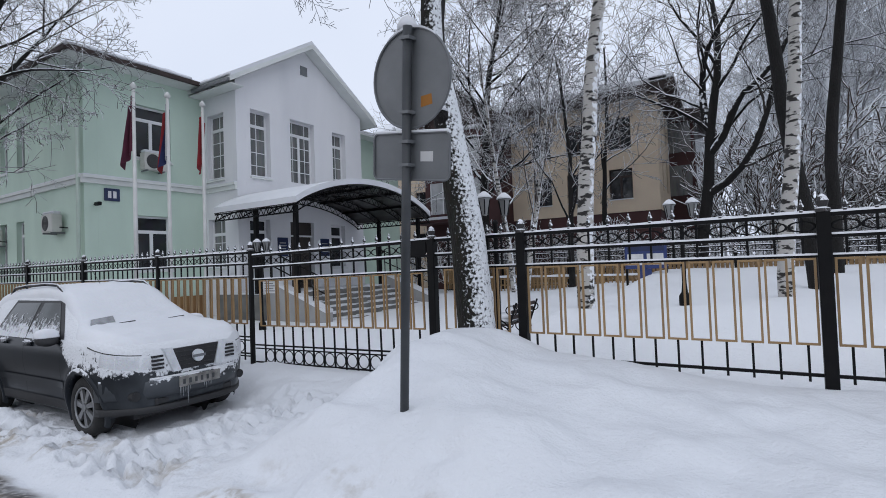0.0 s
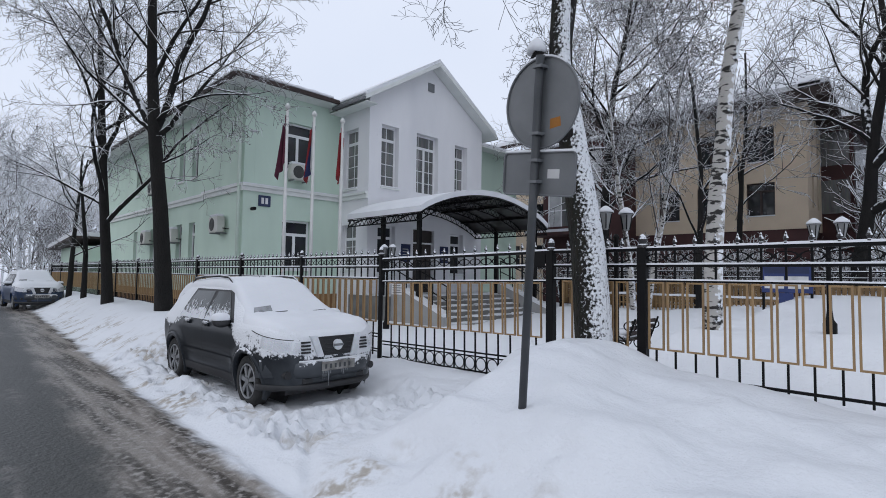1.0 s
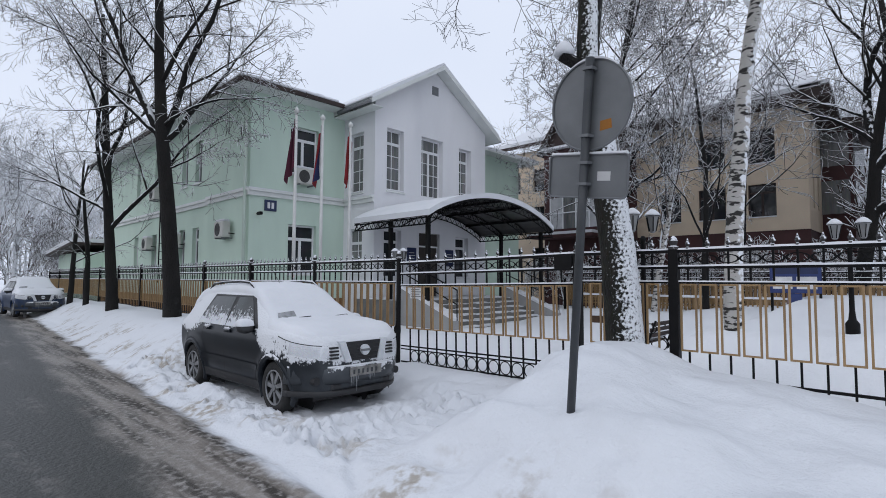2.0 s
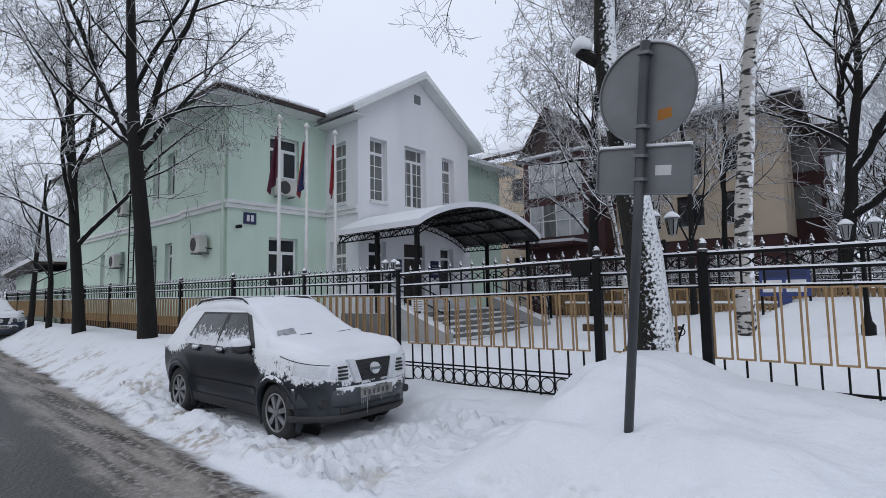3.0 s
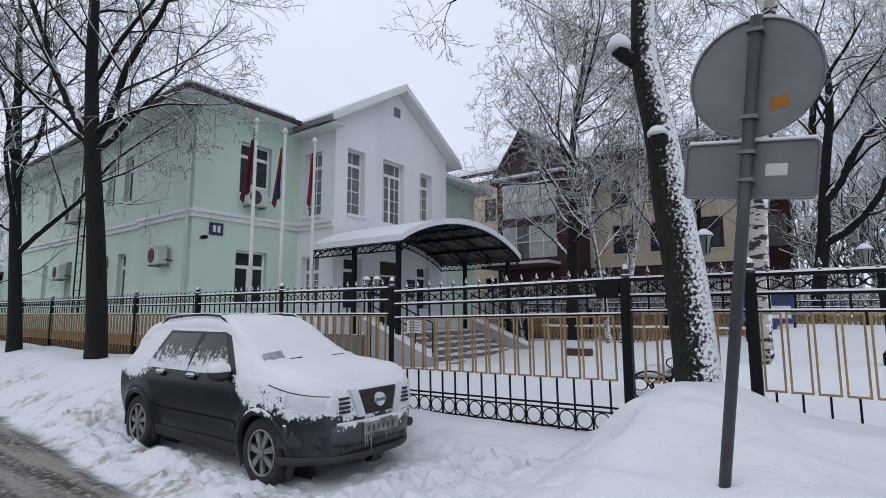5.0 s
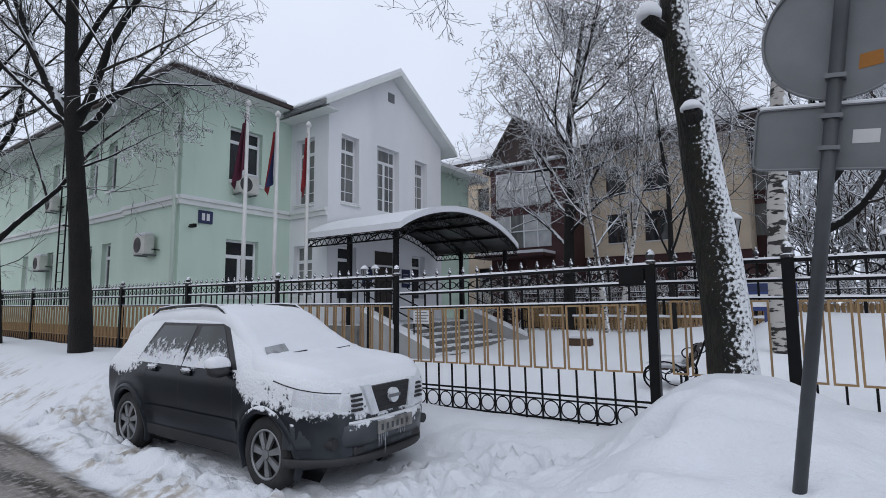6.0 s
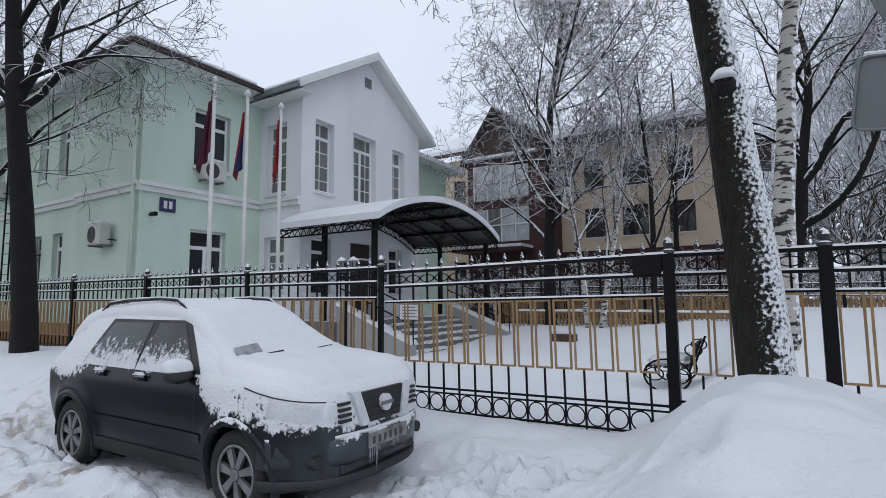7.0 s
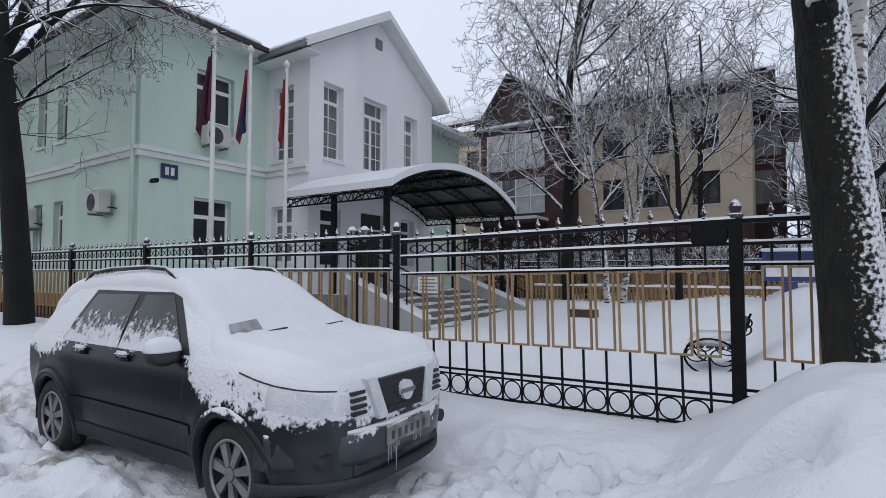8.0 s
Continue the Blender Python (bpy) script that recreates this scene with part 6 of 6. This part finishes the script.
        t = np.linspace(0, D[-1], cols)
        P[i, :, 0], P[i, :, 1], P[i, :, 2] = x, np.interp(t, D, full_y), np.interp(t, D, full_z)
    for _ in range(3):
        P[1:-1] = (P[:-2] + 2 * P[1:-1] + P[2:]) / 4
    N = np.cross(np.gradient(P, axis=0), np.gradient(P, axis=1))
    N /= np.linalg.norm(N, axis=2)[:, :, None] + 1e-9
    N *= np.sign(N[:, :, 2:3] + 1e-9)
    bm = B()
    g = []
    for i in range(len(sx)):
        row = []
        for j in range(cols):
            e = min(j, cols - 1 - j, 2.0) / 2.0 * min(1.0, i / 3, (len(sx) - 1 - i) / 3)
            p = P[i, j]
            h = -0.012 + e * (0.048 + 0.018 * noise.noise((p[0] * 2.2, p[1] * 2.2, 0)) + 0.008 * noise.noise((p[0] * 9, p[1] * 9, 4)))
            row.append(bm.verts.new(p + N[i, j] * h))
        g.append(row)
    for a, d in zip(g, g[1:]):
        for j in range(cols - 1):
            bm.faces.new((a[j], d[j], d[j + 1], a[j + 1]))
    bmesh.ops.recalc_face_normals(bm, faces=bm.faces)
    part("snow_cover", bm, M_SNOW, c, "snow over bonnet, windscreen and roof", True)
    # nose: grille, badge, plate
    bm = B()
    pr = [(-0.30, 0.925), (0.30, 0.925), (0.21, 0.69), (-0.21, 0.69)]
    a = [bm.verts.new((2.178 - 0.1 * max(0, z - 0.76) * 2.0, y, z)) for y, z in pr]
    d = [bm.verts.new((2.0, y, z)) for y, z in pr]
    bm.faces.new(a)
    for i in range(4):
        bm.faces.new((a[i], d[i], d[(i + 1) % 4], a[(i + 1) % 4]))
    bmesh.ops.recalc_face_normals(bm, faces=bm.faces)
    grille = part("grille", bm, M_BLACKPL, c, "black honeycomb grille")
    for k in range(4):
        z = 0.72 + 0.05 * k
        w = 0.2 + 0.09 * (z - 0.69) / 0.22
        part("grille_bar", bevelled(box(B(), 2.13, 2.186 - 0.2 * max(0, z - 0.72), -w, w, z, z + 0.015), 0.004), M_BLACKPL, grille)
    for s in (1, -1):
        bm = B()
        wq = [(0.415, 0.945), (0.31, 0.945), (0.22, 0.68), (0.315, 0.68)]
        wa = [bm.verts.new((2.192 - 0.2 * max(0, z - 0.76), s * y, z)) for y, z in wq]
        wb = [bm.verts.new((2.02, s * y, z)) for y, z in wq]
        bm.faces.new(wa)
        for i in range(4):
            bm.faces.new((wa[i], wb[i], wb[(i + 1) % 4], wa[(i + 1) % 4]))
        bmesh.ops.recalc_face_normals(bm, faces=bm.faces)
        part("grille_wing", bm, M_FROST, grille, "snowy chrome strip")
        bm = B()
        for k in range(4):
            z = 0.73 + 0.042 * k
            bevelled(box(bm, 2.03, 2.150 - 0.22 * max(0, z - 0.76), min(s * 0.40, s * 0.53), max(s * 0.40, s * 0.53), z, z + 0.022), 0.004)
        part("side_grille", bm, M_BLACKPL, c)
    bm = B()
    tube(bm, (2.13, 0, 0.815), (2.20, 0, 0.815), 0.068, n=24)
    part("badge", bm, M_FROST, grille, "plain round chrome badge")
    part("badge_bar", bevelled(box(B(), 2.195, 2.208, -0.085, 0.085, 0.80, 0.83), 0.004), M_GALV, grille)
    # bumper: a dark bar that follows the nose round, with snow on its ledge
    for nm, z0, z1, out, mt in (("bumper", 0.42, 0.63, 0.045, M_BUMPER), ("bumper_lip", 0.27, 0.345, 0.03, M_BLACKPL), ("bumper_snow", 0.625, 0.645, 0.03, M_SNOW)):
        bm = B()
        rows = []
        for k in range(41):
            y = -0.90 + 1.80 * k / 40
            fx = 2.165 - 0.46 * (abs(y) / 0.90) ** 3.2
            dx = out * (1 - 0.5 * (abs(y) / 0.9) ** 6)
            m2 = (z0 + z1) / 2
            if mt is M_SNOW:
                dx += 0.022 * noise.noise((y * 7, 3.0, 0))
                m2 += 0.02 * noise.noise((y * 9, 0, 5.0))
            rows.append([bm.verts.new(q) for q in ((fx - 0.10, y, z0), (fx + dx * 0.6, y, z0 + 0.004), (fx + dx, y, m2 - 0.02), (fx + dx, y, z1 - 0.02 * (z1 - z0) / 0.2), (fx + dx * 0.5, y, z1), (fx - 0.10, y, z1))])
        for a, d in zip(rows, rows[1:]):
            for i in range(6):
                bm.faces.new((a[i], d[i], d[(i + 1) % 6], a[(i + 1) % 6]))
        bm.faces.new(rows[0])
        bm.faces.new(rows[-1][::-1])
        bmesh.ops.recalc_face_normals(bm, faces=bm.faces)
        part(nm, bm, mt, c, "snow along the bumper ledge" if mt is M_SNOW else "", True)
    plate = part("number_plate", bevelled(box(B(), 2.20, 2.222, -0.265, 0.265, 0.50, 0.615), 0.006), M_PLATE, c, "dirty number plate with plain bars")
    for k in range(6):
        part("plate_bar", box(B(), 2.223, 2.226, -0.225 + 0.075 * k, -0.195 + 0.075 * k, 0.53, 0.585), M_POLE, plate)
    part("lower_intake", bevelled(box(B(), 1.9, 2.14, -0.5, 0.5, 0.34, 0.43), 0.02), M_BLACKPL, c)
    for s in (1, -1):
        bm = B()
        tube(bm, (1.90, s * 0.68, 0.47), (2.06, s * 0.675, 0.47), 0.05, n=16)
        part("fog_lamp", bm, M_BLACKPL, c)
    rnd = random.Random(9)
    for k in range(9):
        y = -0.25 + 0.03 * k + (0.0 if k < 5 else 0.15)
        ln = rnd.uniform(0.05, 0.22) if k < 5 else rnd.uniform(0.03, 0.08)
        part("icicle", tube(B(), (2.212, y, 0.505), (2.212, y, 0.505 - ln), 0.008, 0.001, n=6), M_ICE, c)
    for y0, y1 in ((-0.62, -0.12), (0.05, 0.55)):
        bm = B()
        tube(bm, (1.07, y0, 1.168), (1.03, y1, 1.19), 0.011, n=6)
        part("wiper", bm, M_BLACKPL, c, "black wiper half under snow")
    part("windscreen_clearing", slab([(1.04, -0.66, 1.172), (1.03, -0.36, 1.19), (0.90, -0.33, 1.268), (0.92, -0.60, 1.245)], 0.006), M_SCREEN, c, "bare patch of windscreen glass under thin frost")
    bm = B()
    tube(bm, (-0.2, 0.05, 1.66), (-0.55, 0.05, 1.95), 0.004, n=5)
    part("aerial", bm, M_BLACKPL, c)
    return c


def wheel_tyre(wx, s):
    bm = B()
    pr = [(0.225, -0.10), (0.255, -0.108), (0.30, -0.107), (0.325, -0.09), (0.333, -0.05), (0.334, 0.05), (0.325, 0.09), (0.30, 0.107), (0.255, 0.108), (0.225, 0.10)]
    n = 40
    rows = [[bm.verts.new((wx + r * math.cos(2 * math.pi * i / n), s * (0.775 + o), 0.333 + r * math.sin(2 * math.pi * i / n))) for r, o in pr] for i in range(n)]
    for i in range(n):
        for j in range(len(pr)):
            bm.faces.new((rows[i][j], rows[(i + 1) % n][j], rows[(i + 1) % n][(j + 1) % len(pr)], rows[i][(j + 1) % len(pr)]))
    bmesh.ops.recalc_face_normals(bm, faces=bm.faces)
    return bm


def wheel_rim(wx, s):
    bm = B()
    ring(bm, (wx, s * 0.868, 0.333), 0.215, 0.014, n=36, m=6)
    yield "rim", bm, M_RIM
    bm = B()
    tube(bm, (wx, s * 0.70, 0.333), (wx, s * 0.82, 0.333), 0.215, n=32)
    yield "hub_back", bm, M_BLACKPL
    for k in range(7):
        a = 2 * math.pi * k / 7 + 0.3
        u, v = Vector((math.cos(a), 0, math.sin(a))), Vector((-math.sin(a), 0, math.cos(a)))
        c0 = Vector((wx, s * 0.862, 0.333))
        bm = B()
        q = []
        for dy in (0, -0.03):
            for r, w in ((0.05, -0.022), (0.05, 0.022), (0.21, 0.036), (0.21, -0.036)):
                q.append(bm.verts.new(c0 + u * r + v * w + Vector((0, s * (dy + (0.0 if r > 0.1 else 0.012)), 0))))
        bm.faces.new(q[:4])
        bm.faces.new(q[4:][::-1])
        for i in range(4):
            bm.faces.new((q[i], q[4 + i], q[4 + (i + 1) % 4], q[(i + 1) % 4]))
        bmesh.ops.recalc_face_normals(bm, faces=bm.faces)
        yield "spoke", bm, M_RIM
    bm = B()
    tube(bm, (wx, s * 0.83, 0.333), (wx, s * 0.882, 0.333), 0.055, 0.045, n=16)
    yield "hub_cap", bm, M_RIM


M_PLATE = material("dirty_plate", (0.34, 0.33, 0.31), (0.12, 0.115, 0.11), 0.6, scale=9, fine=60, bump=0.1)


def snow_patch_material():
    m = material("clinging_snow", (0.80, 0.82, 0.85), (0.74, 0.76, 0.80), 0.85, scale=6, fine=30, bump=0.4)
    nt = m.node_tree
    b = nt.nodes["Principled BSDF"]
    tc = nt.nodes.new("ShaderNodeTexCoord")
    n = nt.nodes.new("ShaderNodeTexNoise")
    n.inputs["Scale"].default_value, n.inputs["Detail"].default_value = 13.0, 9
    n.inputs["Roughness"].default_value = 0.68
    nt.links.new(tc.outputs["Object"], n.inputs["Vector"])
    sep = nt.nodes.new("ShaderNodeSeparateXYZ")
    nt.links.new(tc.outputs["Object"], sep.inputs[0])
    low = nt.nodes.new("ShaderNodeMath")
    low.operation = 'MULTIPLY_ADD'
    low.inputs[1].default_value, low.inputs[2].default_value = -1.1, 1.1 * 1.20
    nt.links.new(sep.outputs["Z"], low.inputs[0])
    tot = nt.nodes.new("ShaderNodeMath")
    tot.operation = 'ADD'
    nt.links.new(low.outputs[0], tot.inputs[0])
    nt.links.new(n.outputs["Fac"], tot.inputs[1])
    r = nt.nodes.new("ShaderNodeMapRange")
    r.inputs["From Min"].default_value, r.inputs["From Max"].default_value = 0.45, 0.58
    nt.links.new(tot.outputs[0], r.inputs["Value"])
    nt.links.new(r.outputs[0], b.inputs["Alpha"])
    return m


M_SNOWPATCH = snow_patch_material()
car("parked_suv", "dark grey SUV under snow parked on churned snow by the gate", (-7.155, 3.665, -0.03), radians(1.2), M_CAR)
c2 = car("parked_car", "blue car under snow parked at the snow bank", (-28.6, 3.4, 0.05), radians(3), M_CARBLUE)


# ---- yard things ----
def lantern_post(x, y, ztop, heads, label):
    z0 = gz(x, y) - 0.15
    p = thing("lantern_post", (x, y, z0), label, "lamp", group="yard lanterns")
    h = ztop - z0
    part("column", lathe(B(), (0, 0, 0), [(0.09, 0), (0.09, 0.3), (0.05, 0.36), (0.035, 0.5), (0.03, h - 0.45), (0.045, h - 0.42), (0.02, h - 0.38)], 10), M_IRON, p, smooth=True)
    for dx, dy in heads:
        if dx or dy:
            bm = B()
            tube(bm, (0, 0, h - 0.5), (dx, dy, h - 0.42), 0.013, n=6)
            part("arm", bm, M_IRON, p)
        lan = part("lantern", lathe(B(), (dx, dy, h - 0.40), [(0.025, 0.07), (0.045, 0.09), (0.08, 0.27), (0.088, 0.28), (0.088, 0.295)], 6), M_LANTERN, p, "black framed glass lantern")
        bm = B()
        for k in range(6):
            a = math.pi / 3 * k
            tube(bm, (dx + 0.047 * math.cos(a), dy + 0.047 * math.sin(a), h - 0.31), (dx + 0.082 * math.cos(a), dy + 0.082 * math.sin(a), h - 0.12), 0.008, n=4)
        part("lantern_frame", bm, M_IRON, lan)
        part("lantern_roof", lathe(B(), (dx, dy, h - 0.105), [(0.10, 0), (0.055, 0.045), (0.025, 0.07), (0.01, 0.095)], 6), M_IRON, lan)
        part("snow_cap", lathe(B(), (dx, dy, h - 0.10), [(0.104, 0.0), (0.095, 0.025), (0.06, 0.06), (0.025, 0.085), (0.005, 0.09)], 10), M_SNOW, lan, smooth=True)
    return p


M_LANTERN = material("lantern_glass", (0.30, 0.31, 0.31), (0.2, 0.2, 0.2), 0.2, bump=0.0)
lantern_post(-9.86, 8.4, 2.52, [(-0.13, 0), (0.16, 0.04)], "black twin lantern post with snow on its heads")
lantern_post(-2.5, 6.28, 2.66, [(0.07, 0.15), (-0.07, -0.15)], "black twin lantern post with snow on its heads")
lantern_post(-0.66, 9.3, 2.66, [(-0.17, 0), (0.17, 0)], "black twin lantern post with snow on its heads")


def bench(x, y, rz):
    b = thing("garden_bench", (x, y, gz(x, y) - 0.07), "snowy wrought iron garden bench with scrolled ends", "bench")
    b.rotation_euler = (0, 0, rz)
    b.scale = (0.85, 1.2, 0.9)
    for s in (-0.6, 0.6):
        bm = B()
        ring(bm, (s, 0.0, 0.28), 0.26, 0.014, axis='X', n=24, m=6)
        ring(bm, (s, 0.12, 0.28), 0.12, 0.010, axis='X', n=18, m=5)
        ring(bm, (s, -0.14, 0.30), 0.10, 0.010, axis='X', n=18, m=5)
        ring(bm, (s, 0.30, 0.70), 0.09, 0.010, axis='X', n=18, m=5)
        tube(bm, (s, 0.24, 0.35), (s, 0.38, 0.85), 0.015, n=6)
        part("end_frame", bm, M_IRON, b)
    for k in range(5):
        part("seat_slat", box(B(), -0.6, 0.6, -0.24 + 0.1 * k, -0.17 + 0.1 * k, 0.40, 0.425), M_DARKROOF, b)
    for k in range(3):
        part("back_slat", box(B(), -0.6, 0.6, 0.26 + 0.03 * k, 0.285 + 0.03 * k, 0.52 + 0.11 * k, 0.59 + 0.11 * k), M_DARKROOF, b)
    part("snow_cushion", bevelled(box(B(), -0.58, 0.58, -0.23, 0.24, 0.427, 0.56), 0.05, 3), M_SNOW, b, "snow heaped on the seat", True)
    return b


bench(-3.68, 8.9, radians(-88))
M_DARKWOOD = material("dark_planter_wood", (0.10, 0.055, 0.03), (0.06, 0.035, 0.02), 0.8, scale=6, fine=40)
pb = thing("planter_box", (-7.36, 14.64, gz(-7.36, 14.64) - 0.06), "brown wooden planter box filled with snow", "planter")
part("trough", bevelled(box(B(), -0.35, 0.35, -0.15, 0.15, 0, 0.25), 0.01), M_DARKWOOD, pb)
part("snow_fill", bevelled(box(B(), -0.34, 0.34, -0.14, 0.14, 0.252, 0.31), 0.025, 2), M_SNOW, pb)
nb = thing("notice_board", (-2.68, 16.8, 0.68), "blue outdoor notice board with white papers under snow", "notice board")
M_BOARD = material("blue_board", (0.03, 0.055, 0.20), (0.02, 0.04, 0.15), 0.5)
for x in (-0.75, 0.75):
    part("post", box(B(), x - 0.04, x + 0.04, -0.04, 0.04, -0.4, 1.95), M_IRON, nb)
part("panel", bevelled(box(B(), -0.8, 0.8, -0.07, -0.042, 0.9, 1.9), 0.01), M_BOARD, nb)
for x, w, z, h in ((-0.7, 0.62, 1.05, 0.45), (0.05, 0.62, 1.05, 0.45)):
    part("paper", box(B(), x, x + w, -0.076, -0.071, z, z + h), M_WHITEPAINT, nb)
part("header", box(B(), -0.7, 0.7, -0.075, -0.071, 1.6, 1.82), M_BLUE, nb)
part("roof_snow", bevelled(box(B(), -0.85, 0.85, -0.25, 0.15, 1.91, 2.02), 0.04, 2), M_SNOW, nb)
part("stand", box(B(), -0.25, 0.2, -0.06, 0.0, 0.2, 0.89), M_BOARD, nb)
nb.scale = (0.76, 0.76, 0.76)


# ---- snow hanging along the eaves ----
def eave_snow(p0, p1, w, h):
    p0, p1 = Vector(p0), Vector(p1)
    d = p1 - p0
    bm = snow_strip(B(), 0, d.length, -w, w, 0, h)
    m = Matrix.Translation(p0) @ d.to_track_quat('X', 'Z').to_matrix().to_4x4()
    bmesh.ops.transform(bm, matrix=m, verts=bm.verts)
    part("eave_snow", bm, M_SNOW, house, "uneven snow along the eaves", True)


eave_snow((E1 + 0.0, F0 + 0.1, EZ + 0.16), (E1 + 0.0, WY0 - 0.75, EZ + 0.16), 0.09, 0.14)
eave_snow((E0, F0, EZ + 0.16), (E1, F0, EZ + 0.16), 0.09, 0.14)
eave_snow((-15.1, WY0 - 0.42, 7.80), (OX - 0.05, WY0 - 0.42, 7.80), 0.12, 0.16)
